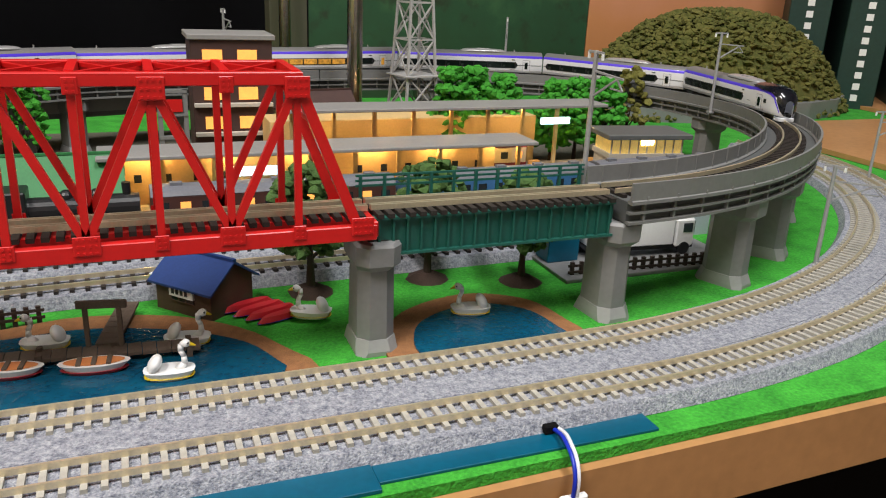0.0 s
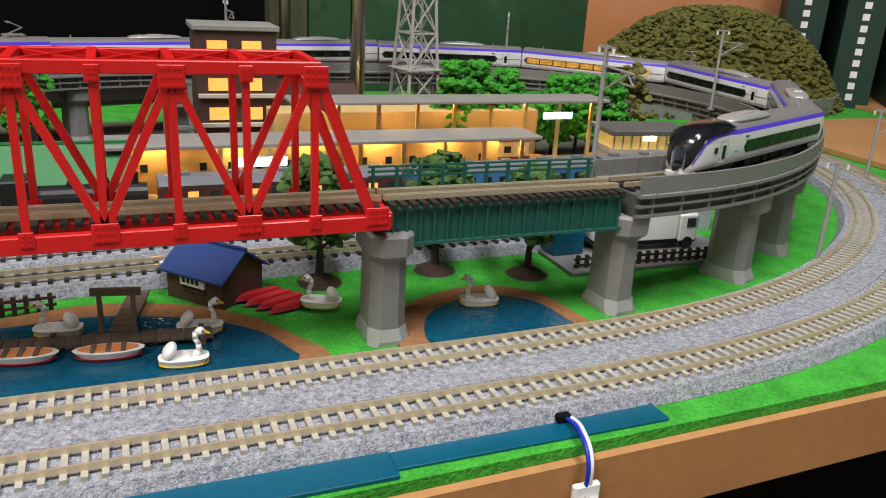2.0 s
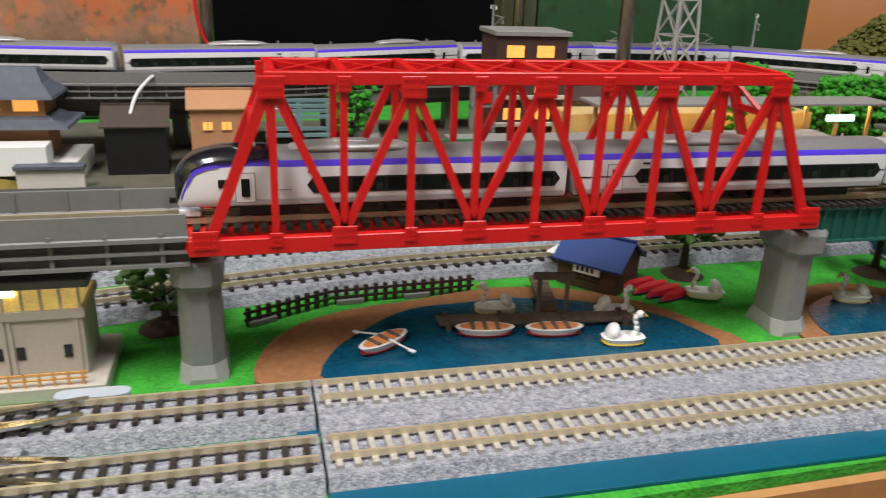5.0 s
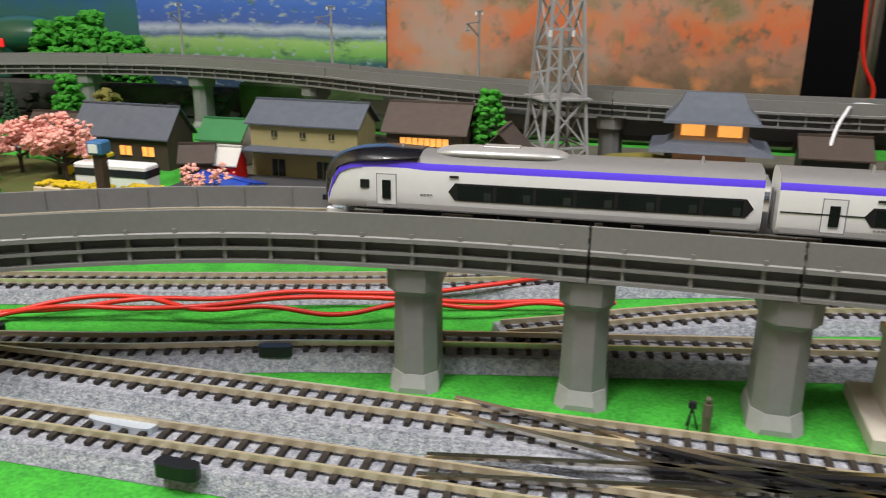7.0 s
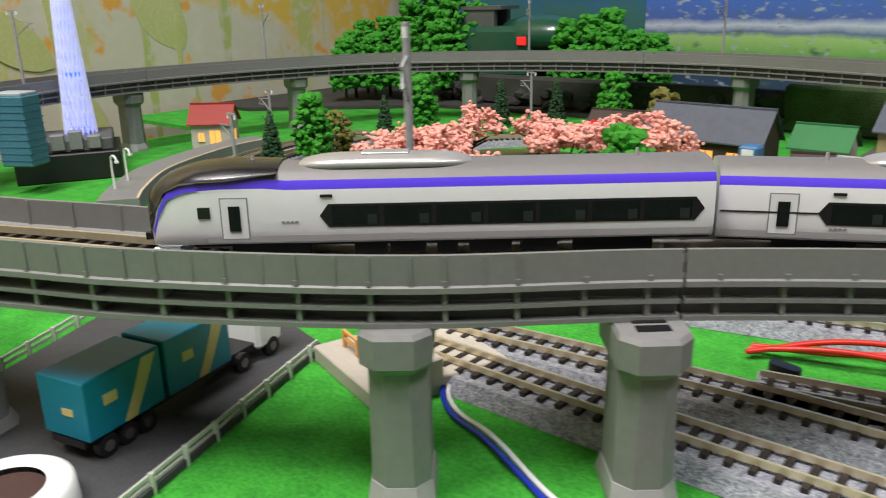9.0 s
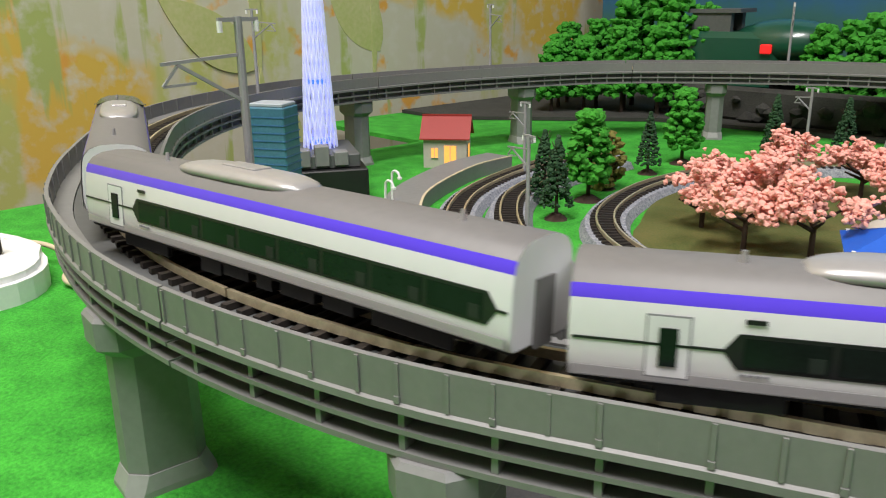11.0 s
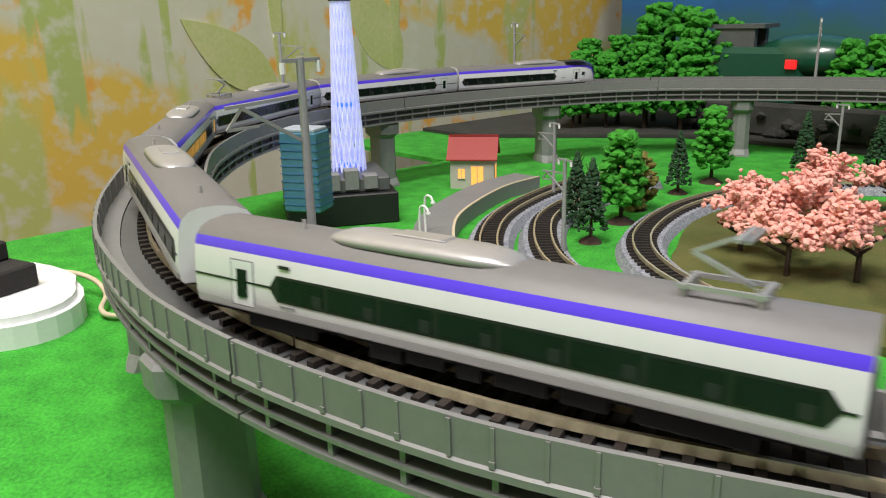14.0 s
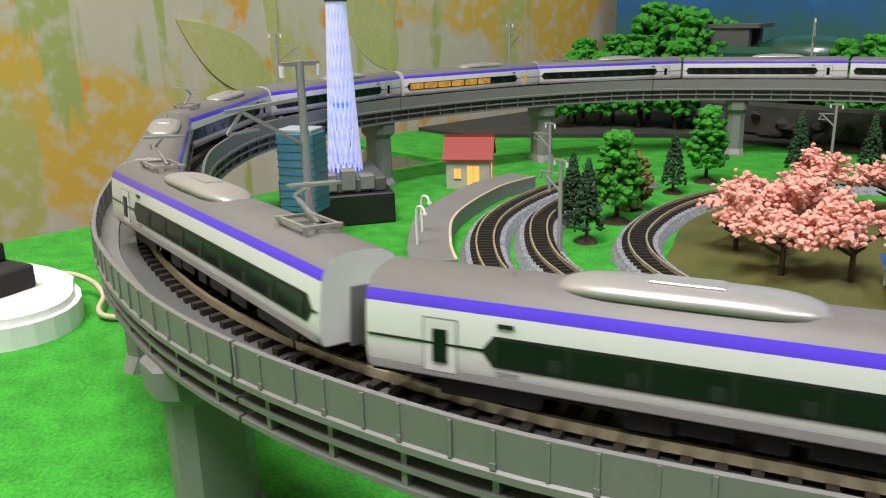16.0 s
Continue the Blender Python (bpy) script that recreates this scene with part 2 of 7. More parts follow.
def prism(bm, pts, z0, z1, m=None, mi=0):
    """An upright prism on an outline of (x, y)."""
    lo = [bm.verts.new((x, y, z0)) for x, y in pts]
    hi = [bm.verts.new((x, y, z1)) for x, y in pts]
    n = len(pts)
    fs = [bm.faces.new(hi), bm.faces.new(lo[::-1])]
    fs += [bm.faces.new((lo[i], lo[(i + 1) % n], hi[(i + 1) % n], hi[i])) for i in range(n)]
    for f in fs:
        f.material_index = mi
    if m is not None:
        bmesh.ops.transform(bm, matrix=m, verts=lo + hi)
    return bm


def loft(bm, rings, closed=True, caps=True):
    """Skin over rings of points of equal count."""
    vs = [[bm.verts.new(p) for p in ring] for ring in rings]
    n = len(rings[0])
    for a, b in zip(vs, vs[1:]):
        for i in range(n if closed else n - 1):
            j = (i + 1) % n
            bm.faces.new((a[i], a[j], b[j], b[i]))
    if caps and closed:
        bm.faces.new(vs[0][::-1])
        bm.faces.new(vs[-1])
    bmesh.ops.recalc_face_normals(bm, faces=bm.faces[:])
    return bm


class Path:
    """A smooth line through plan points, read by its length."""

    def __init__(self, pts, closed=False):
        p = np.array(pts, float)
        n = len(p)
        out = []
        for i in range(n if closed else n - 1):
            if closed:
                a, b, c, d = p[i - 1], p[i], p[(i + 1) % n], p[(i + 2) % n]
            else:
                a, b, c, d = p[max(i - 1, 0)], p[i], p[i + 1], p[min(i + 2, n - 1)]
            for u in np.linspace(0, 1, 24, endpoint=False):
                out.append(0.5 * (2 * b + (c - a) * u + (2 * a - 5 * b + 4 * c - d) * u**2 + (3 * b - a - 3 * c + d) * u**3))
        out.append(p[0] if closed else p[-1])
        self.p, self.closed = np.array(out), closed
        self.s = np.concatenate([[0], np.cumsum(np.linalg.norm(np.diff(self.p, axis=0), axis=1))])
        self.length = self.s[-1]

    def at(self, s):
        if self.closed:
            s = s % self.length
        return np.array([np.interp(s, self.s, self.p[:, k]) for k in range(self.p.shape[1])])

    def dir(self, s):
        d = self.at(s + 0.004) - self.at(s - 0.004)
        return d / np.linalg.norm(d)

    def near(self, x, y):
        return self.s[np.argmin(((self.p[:, :2] - (x, y)) ** 2).sum(1))]


def sweep(bm, path, s0, s1, section, step=0.01, z=0.0, closed=True):
    """Sweep a section of (sideways, up) along the path from s0 to s1; sideways is to the left of the way."""
    n = max(2, int((s1 - s0) / step) + 1)
    rings = []
    for s in np.linspace(s0, s1, n):
        p, d = path.at(s), path.dir(s)
        zz = z + (p[2] if len(p) > 2 else 0)
        rings.append([(p[0] - d[1] * a, p[1] + d[0] * a, zz + b) for a, b in (section(s) if callable(section) else section)])
    return loft(bm, rings, closed)


def rect(a0, a1, b0, b1):
    return [(a0, b0), (a1, b0), (a1, b1), (a0, b1)]


def yaw_at(path, s):
    d = path.dir(s)
    return math.degrees(math.atan2(d[1], d[0]))


RAIL_Z = 0.0586
YC = -0.0229
# The elevated loop's centre line, in the train's direction, from the right end of the truss leftwards
LOOP = Path([(0.3251, -0.0229, 0.0586), (0.1900, -0.0229, 0.0586), (0.0900, -0.0229, 0.0586), (-0.0400, -0.0229, 0.0586), (-0.1669, -0.0237, 0.0586),
             (-0.2347, -0.0271, 0.0586), (-0.2988, -0.0383, 0.0586), (-0.3596, -0.0646, 0.0587), (-0.4140, -0.1066, 0.0598), (-0.4587, -0.1488, 0.0610),
             (-0.5056, -0.1815, 0.0623), (-0.5362, -0.1965, 0.0628), (-0.5664, -0.2098, 0.0629), (-0.5913, -0.2184, 0.0633), (-0.6258, -0.2256, 0.0636),
             (-0.6631, -0.2275, 0.0640), (-0.7033, -0.2227, 0.0643), (-0.7395, -0.2131, 0.0642), (-0.7948, -0.1892, 0.0637), (-0.8705, -0.1450, 0.0630),
             (-0.9355, -0.0785, 0.0625), (-0.9732, 0.0100, 0.0625), (-0.9769, 0.1000, 0.0625), (-0.9610, 0.1900, 0.0625), (-0.9196, 0.2870, 0.0625),
             (-0.8464, 0.3520, 0.0625), (-0.7400, 0.4040, 0.0625), (-0.6000, 0.4240, 0.0622), (-0.4600, 0.3936, 0.0615), (-0.3700, 0.3567, 0.0608),
             (-0.2500, 0.3170, 0.0600), (-0.1630, 0.3010, 0.0592), (-0.0700, 0.2970, 0.0580), (0.0500, 0.3180, 0.0562), (0.1385, 0.3620, 0.0545),
             (0.2985, 0.3950, 0.0532), (0.3785, 0.4000, 0.0527), (0.4485, 0.3890, 0.0525), (0.5135, 0.3570, 0.0525), (0.5635, 0.3050, 0.0525),
             (0.5869, 0.2381, 0.0528), (0.5780, 0.1568, 0.0549), (0.5427, 0.0877, 0.0568), (0.4784, 0.0255, 0.0586), (0.4087, -0.0103, 0.0586)], closed=True)
S_TRUSS_L = LOOP.near(-0.0019, YC)
S_GIRDER_R = LOOP.near(0.3363, YC)
S_GIRDER_R -= LOOP.length if S_GIRDER_R > 1 else 0


# ---- the room and the table ----
def structure(name, bm, material, label):
    ob = part(name, bm, material)
    tagged(ob, label, kind="structure")
    return ob


structure("floor", B((-2.6, 2.6, -1.8, 1.8, -0.78, -0.75)), mat("floor_boards", (0.16, 0.09, 0.05), 0.5, var=0.3, scale=6), "dark brown floor boards under the layout table")
# ceiling and walls out of view: colours darkened so less bounce fills the shadows
structure("ceiling", B((-2.6, 2.6, -1.8, 1.8, 1.65, 1.68)), mat("ceiling_darkened", (0.40, 0.39, 0.37), 0.9), "unseen room ceiling, greyed to cut bounced light")
structure("wall_south", B((-2.6, 2.6, -1.83, -1.8, -0.75, 1.65)), mat("wall_darkened", (0.30, 0.28, 0.25), 0.9), "unseen wall behind the viewer, darkened to cut bounced light")
structure("wall_east", B((2.6, 2.63, -1.8, 1.8, -0.75, 1.65)), bpy.data.materials["wall_darkened"], "unseen side wall, darkened to cut bounced light")
WALL_X, WALL_Y = -1.2, 0.60
structure("wall_west", B((WALL_X - 0.03, WALL_X, -1.8, 1.0, -0.75, 1.65)), WALLPAPER, "cream wallpaper with large yellow flowers and green leaves")
LEAF_PRINT = mat("printed_leaf_green", (0.40, 0.45, 0.15), 0.75, var=0.25, scale=20, second=(0.50, 0.50, 0.24))
WALL_W = bpy.data.objects["wall_west"]


def printed_leaf(y0, z0, y1, z1, width, depth):
    """A long pointed leaf of the wallpaper, from its stalk to its tip."""
    n = 14
    dy, dz = y1 - y0, z1 - z0
    ln = math.hypot(dy, dz)
    side = [(math.sin(math.pi * (k / n) ** 0.8) ** 0.9 * width / 2, k / n) for k in range(n + 1)]
    pts = [(y0 + dy * u - dz / ln * w, z0 + dz * u + dy / ln * w) for w, u in side] + [(y0 + dy * u + dz / ln * w, z0 + dz * u - dy / ln * w) for w, u in side[-2:0:-1]]
    bm = bmesh.new()
    prism(bm, pts, 0.0, depth, Matrix(((0, 0, 1, WALL_X), (1, 0, 0, 0), (0, 1, 0, 0), (0, 0, 0, 1))))
    bmesh.ops.recalc_face_normals(bm, faces=bm.faces[:])
    part("printed_leaf", bm, LEAF_PRINT, WALL_W)


for k, leaf in enumerate(((0.256, 0.068, 0.188, 0.170, 0.055), (0.258, 0.30, 0.246, 0.02, 0.014), (0.100, 0.30, 0.104, 0.04, 0.016), (0.098, 0.058, 0.005, 0.128, 0.046), (0.104, 0.06, 0.100, -0.10, 0.012), (0.106, 0.04, 0.150, -0.03, 0.030), (0.250, 0.20, 0.330, 0.26, 0.050))):
    printed_leaf(*leaf, 0.0004 + 0.0004 * k)
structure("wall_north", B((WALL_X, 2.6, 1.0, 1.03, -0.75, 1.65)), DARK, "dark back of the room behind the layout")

# the table: a board with a grass mat and a wooden edge strip
def front_edge(x):
    """The table's front edge runs slightly askew to the bridge."""
    return -0.1188 + (x - 0.2) * 0.0241


bm = bmesh.new()
prism(bm, [(-1.02, 0.62), (-1.02, -0.9), (-0.397, -0.9), (-0.397, front_edge(-0.397) - 0.0035), (1.3, front_edge(1.3) - 0.0035), (1.3, 0.62)], -0.0300, -0.0042)
structure("table_frame", bm, WOOD, "varnished wooden table edge of the layout")
bm = bmesh.new()
prism(bm, [(-1.02, 0.16), (-1.02, -0.9), (-0.401, -0.9), (-0.401, front_edge(-0.401)), (1.28, front_edge(1.28)), (1.28, 0.60), (-1.18, 0.60), (-1.18, 0.16)], -0.004, 0.0)
GROUND = structure("ground", bm, GRASS, "bright green flock grass mat on the table")
# added sheet: the shade below the table, put into a near-black colour
structure("table_leg_board", B((0.0, 1.2, 0.05, 0.08, -0.75, -0.0302)), DARK, "added near-black sheet standing in for the shade under the table")


# ---- elevated railway ----
SLEEPERS = {}


def sleeper(parent, material, width, length, z0, z1, m):
    """One sleeper, an object of its own on a mesh that alike sleepers share."""
    key = (material.name, width, length)
    if key not in SLEEPERS:
        me = bpy.data.meshes.new("sleeper")
        bm = B((-length / 2, length / 2, -width / 2, width / 2, z0, z1))
        bm.to_mesh(me)
        bm.free()
        me.materials.append(material)
        SLEEPERS[key] = me
    ob = new("sleeper", SLEEPERS[key])
    ob.parent = parent
    ob.matrix_basis = m
    return ob


def track_on(parent, path, s0, s1, z, sleepers, step, width=0.0165, gauge=0.0096, single=False):
    """Two rails and the row of sleepers, z is the rails' top."""
    for side in (-1, 1):
        bm = bmesh.new()
        sweep(bm, path, s0, s1, rect(side * gauge / 2 - 0.0005, side * gauge / 2 + 0.0005, -0.0020, 0.0), 0.012, z)
        part("rail", bm, RAIL, parent)
    bm = bmesh.new()
    n = int((s1 - s0) / step)
    for i in range(n):
        s = s0 + (i + 0.5) * (s1 - s0) / n
        p = path.at(s)
        if single:
            sleeper(parent, sleepers, width, 0.0019, -0.0034, -0.0019, pose(p[0], p[1], z + (p[2] if len(p) > 2 else 0), 0, 0, yaw_at(path, s)))
            continue
        box(bm, -0.0011, 0.0011, -width / 2, width / 2, -0.0034, -0.0019, pose(p[0], p[1], z + (p[2] if len(p) > 2 else 0), 0, 0, yaw_at(path, s)))
    if not single:
        part("sleeper_row", bm, sleepers, parent)["kind"] = "stuff"


def wide(s):
    """How much the outer parapet stands out on the big left-hand curve."""
    return 0.0045 * float(np.interp(s, [0.75, 0.95, 1.45, 1.65], [0, 1, 1, 0]))


def viaduct_span(s0, s1, label):
    """One span of grey viaduct: deck, two parapets with ribs, outer girders, rails and sleepers."""
    span = empty("viaduct_span")
    g = 0.0004
    a, b = s0 + g, s1 - g
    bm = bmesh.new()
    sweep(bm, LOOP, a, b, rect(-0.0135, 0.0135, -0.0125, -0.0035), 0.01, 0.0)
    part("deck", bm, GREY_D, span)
    for side in (-1, 1):
        bm = bmesh.new()


        def wall(s):
            e = wide(s) if side > 0 else 0.0
            return [(side * (q + e), z) for q, z in ((0.0162, 0.0048), (0.0162, -0.0024), (0.0168, -0.0028), (0.0168, -0.0042), (0.0137, -0.0042), (0.0137 - e, -0.0030), (0.0150, -0.0024), (0.0150, 0.0048))]
        sweep(bm, LOOP, a, b, wall, 0.01, 0.0)
        part("parapet", bm, GREY, span)
        bm = bmesh.new()
        sweep(bm, LOOP, a, b, lambda s: rect(0.0132 * side, (0.0160 + (wide(s) if side > 0 else 0)) * side, -0.0085, -0.0075), 0.01, 0.0)
        sweep(bm, LOOP, a, b, lambda s: rect(0.0132 * side, (0.0158 + (wide(s) if side > 0 else 0)) * side, -0.0130, -0.0118), 0.01, 0.0)
        part("girder", bm, GREY, span)
        bm = bmesh.new()
        k = max(2, int((b - a) / 0.0155))
        for q in range(k):
            s = a + (q + 0.5) * (b - a) / k
            p = LOOP.at(s)
            m = pose(p[0], p[1], p[2], 0, 0, yaw_at(LOOP, s))
            e = wide(s) if side > 0 else 0.0
            lo, hi = sorted((0.0132 * side, (0.0153 + e) * side))
            box(bm, -0.0006, 0.0006, lo, hi, -0.0118, -0.0042, m)
        part("web_ribbing", bm, GREY, span)["kind"] = "stuff"
        bm = bmesh.new()
        for q in range(k):
            s = a + (q + 0.5) * (b - a) / k
            p = LOOP.at(s)
            m = pose(p[0], p[1], p[2], 0, 0, yaw_at(LOOP, s))
            e = wide(s) if side > 0 else 0.0
            lo, hi = sorted(((0.0162 + e) * side, (0.0167 + e) * side))
            box(bm, -0.0005, 0.0005, lo, hi, -0.0024, -0.0012, m)
            if e > 0.001:
                for m2 in (m, m @ pose(0.0077, 0, 0)):
                    box(bm, -0.00035, 0.00035, 0.0161 + e, 0.0165 + e, -0.0022, 0.0046, m2)
            lo, hi = sorted(((0.0146 + e) * side, (0.0151 + e) * side))
            box(bm, -0.0005, 0.0005, lo, hi, -0.0030, 0.0046, m)
        part("parapet_ribbing", bm, GREY, span)["kind"] = "stuff"
    track_on(span, LOOP, a, b, 0.0, SLEEPER_W, 0.0052, single=b < 1.35)
    return tagged(span, label, "viaduct", "viaduct spans of the loop")


def pier(x, y, yaw, rail=0.0525, label="grey plastic viaduct pier standing on the grass"):
    """A tapered bridge pier with a flared foot, an eight-sided shaft and a wider head; long way across the track."""
    top = rail - 0.013
    ob = empty("viaduct_pier", pose(x, y, 0, 0, 0, yaw))

    def ring(hx, hy, c, z):
        return [(hx, hy - c, z), (hx - c, hy, z), (-hx + c, hy, z), (-hx, hy - c, z), (-hx, -hy + c, z), (-hx + c, -hy, z), (hx - c, -hy, z), (hx, -hy + c, z)]
    bm = bmesh.new()
    loft(bm, [ring(0.0084, 0.0125, 0.003, 0.0), ring(0.0084, 0.0125, 0.004, 0.0018), ring(0.0078, 0.0107, 0.004, 0.0062)])
    part("foot", bm, mat_pier_foot, ob)
    bm = bmesh.new()
    loft(bm, [ring(0.0074, 0.0105, 0.004, 0.0062), ring(0.0071, 0.0102, 0.004, top - 0.0115)])
    part("shaft", bm, PIER, ob)
    bm = bmesh.new()
    loft(bm, [ring(0.0072, 0.0103, 0.004, top - 0.0115), ring(0.0086, 0.0138, 0.004, top - 0.0085), ring(0.0087, 0.0140, 0.004, top - 0.0012), ring(0.0081, 0.0132, 0.004, top)])
    part("head", bm, PIER, ob)
    bm = bmesh.new()
    for yy in (-0.0072, -0.0024, 0.0024, 0.0072):
        box(bm, -0.004, 0.004, yy - 0.0015, yy + 0.0015, top, rail - 0.0126)
    part("bearing", bm, BLACK, ob)
    return tagged(ob, label, "pier", "piers of the loop")


mat_pier_foot = mat("pier_foot", (0.30, 0.30, 0.295), 0.5, var=0.15, scale=30)

# spans: from the truss' left end all round to the girder's right end
s_start, s_end = S_TRUSS_L + 0.001, LOOP.length + S_GIRDER_R
joints = [s_start] + [LOOP.near(x, y) for x, y in ((-0.1185, -0.023), (-0.1765, -0.024), (-0.413, -0.105))]
n_span = round((s_end - joints[-1]) / 0.248)
joints += [joints[-1] + (q + 1) * (s_end - joints[-1]) / n_span for q in range(n_span)]
for a, b in zip(joints, joints[1:]):
    viaduct_span(a, b, "grey plastic single-track viaduct span with low parapets")
PIER_AT = [(-0.0030, -0.0230), (-0.1200, -0.0230), (-0.1775, -0.0240), (-0.2360, -0.0270), (-0.4185, -0.1103), (-0.4601, -0.1504), (-0.5722, -0.2113), (-0.6679, -0.2266), (-0.7754, -0.1964), (-0.9430, 0.0600), (-0.9250, 0.2100), (-0.8300, 0.3350), (-0.7000, 0.3900), (-0.5900, 0.4020), (-0.4600, 0.3760), (-0.3300, 0.3380), (-0.1900, 0.3050), (-0.0500, 0.3000), (0.1200, 0.3380), (0.2380, 0.3830), (0.4080, 0.3980), (0.5380, 0.3350), (0.5890, 0.2150), (0.5370, 0.0790), (0.4740, 0.0230), (0.4230, -0.0040)]
for x, y in PIER_AT + [(0.2318, YC), (0.3430, YC)]:
    s = LOOP.near(x, y)
    p, d = LOOP.at(s), LOOP.dir(s)
    o = 0.0135 if -0.45 < x < -0.3 and y < 0 else 0.008 if x < -0.3 and y < 0 else 0.0
    pier(p[0] - d[1] * o, p[1] + d[0] * o, yaw_at(LOOP, s), p[2])


# ---- red truss bridge ----
def truss_bridge():
    """A ten-panel through truss: chords, verticals, diagonals, gussets, portal and top bracing, floor beams, stringers and track."""
    t = empty("truss_bridge")
    yc, half = YC, 0.0160
    zb, zt = RAIL_Z - 0.0035, RAIL_Z + 0.0456
    X = [0.0026 + 0.02232 * k for k in range(11)]
    xa_, xb_ = X[0] - 0.0054, X[10] + 0.0054
    for side in (-1, 1):
        y = yc + side * half
        bm = bmesh.new()
        box(bm, xa_, xb_, y - 0.0018, y + 0.0018, zb - 0.0058, zb - 0.0002, bevel=0.0003)
        part("bottom_chord", bm, RED, t)
        bm = bmesh.new()
        box(bm, X[1] - 0.002, X[9] + 0.002, y - 0.0018, y + 0.0018, zt, zt + 0.0042, bevel=0.0003)
        part("top_chord", bm, RED, t)
        for k in range(1, 10):
            bm = bmesh.new()
            box(bm, X[k] - 0.0012, X[k] + 0.0012, y - 0.0011, y + 0.0011, zb - 0.002, zt + 0.001)
            part("vertical", bm, RED, t)
        for k in range(0, 10):
            bm = bmesh.new()
            if k == 0:
                p, q = (X[0] + 0.001, zb - 0.002), (X[1], zt + 0.002)
            elif k == 9:
                p, q = (X[10] - 0.001, zb - 0.002), (X[9], zt + 0.002)
            elif k % 2:
                p, q = (X[k], zt), (X[k + 1], zb)
            else:
                p, q = (X[k], zb), (X[k + 1], zt)
            w = 0.0036 if k in (0, 9) else 0.0026
            bar(bm, (p[0], y, p[1]), (q[0], y, q[1]), w, 0.0022)
            part("end_post" if k in (0, 9) else "diagonal", bm, RED, t)
        for k in range(0, 11):
            yo = y + side * 0.0019
            lo, hi = sorted((yo, yo + side * 0.0004))
            l2, h2 = sorted((yo, yo + side * 0.00075))
            big = k % 2 == 0
            for low in ((True, False) if 1 <= k <= 9 else (True,)):
                wide_one = big if low else not big
                w = 0.0041 if wide_one else 0.0022
                if low:
                    za, zc = zb - 0.0035, zb + (0.0030 if big else 0.0016)
                else:
                    za, zc = zt - (0.0022 if big else 0.0042), zt + 0.003
                bm = bmesh.new()
                box(bm, X[k] - w, X[k] + w, lo, hi, za, zc, bevel=0.0002)
                cols = 4 if wide_one else 2
                for q in range(cols):
                    for r in range(3):
                        xx = X[k] + (q - (cols - 1) / 2) * 0.0018
                        zz = za + 0.0010 + r * (zc - za - 0.0020) / 2
                        box(bm, xx - 0.00035, xx + 0.00035, l2, h2, zz - 0.00035, zz + 0.00035)
                part("gusset_plate", bm, RED, t)
    y0, y1 = yc - half, yc + half
    for k in range(1, 10):
        bm = bmesh.new()
        box(bm, X[k] - 0.0014, X[k] + 0.0014, y0 + 0.001, y1 - 0.001, zt + 0.0012, zt + 0.0046)
        part("top_strut", bm, RED, t)
    for k in range(1, 9):
        bm = bmesh.new()
        bar(bm, (X[k], y0, zt + 0.0034), (X[k + 1], y1, zt + 0.0034), 0.0013, 0.0016)
        bar(bm, (X[k], y1, zt + 0.0031), (X[k + 1], y0, zt + 0.0031), 0.0013, 0.0016)
        part("top_bracing", bm, RED, t)
    for k, d in ((1, -1), (9, 1)):
        bm = bmesh.new()
        xa = X[k] + d * 0.0065
        za = zt - 0.013
        bar(bm, (xa, y0, za), (xa, y1, za), 0.0018, 0.0022)
        bar(bm, (X[k], y0, zt), (xa, yc, za), 0.0014, 0.0016)
        bar(bm, (X[k], y1, zt), (xa, yc, za), 0.0014, 0.0016)
        part("portal_bracing", bm, RED, t)
    for k in range(11):
        part("floor_beam", B((X[k] - 0.0012, X[k] + 0.0012, y0 + 0.001, y1 - 0.001, zb - 0.0054, zb - 0.0018)), RED, t)
    for yy in (yc - 0.0055, yc + 0.0055):
        part("stringer", B((X[0] - 0.004, X[10] + 0.004, yy - 0.0012, yy + 0.0012, zb - 0.0045, RAIL_Z - 0.0036)), RED, t)
    for xa, xb in ((xa_ - 0.001, X[0]), (X[10], xb_ + 0.001)):
        part("end_bearing", B((xa, xb, y0, y1, zb - 0.0055, zb + 0.0005), bevel=0.0004), RED, t)
    for i in range(54):
        sleeper(t, SLEEPER_W, 0.023, 0.0024, -0.0036, -0.0019, pose(X[0] - 0.003 + i * 0.0043, yc, RAIL_Z))
    for yy in (-0.0048, 0.0048, -0.0030, 0.0030):
        part("rail" if abs(yy) > 0.004 else "guard_rail", B((xa_, xb_, yc + yy - 0.0005, yc + yy + 0.0005, RAIL_Z - 0.002, RAIL_Z)), RAIL, t)
    return tagged(t, "bright red plastic through truss railway bridge on grey piers", "bridge")


truss_bridge()


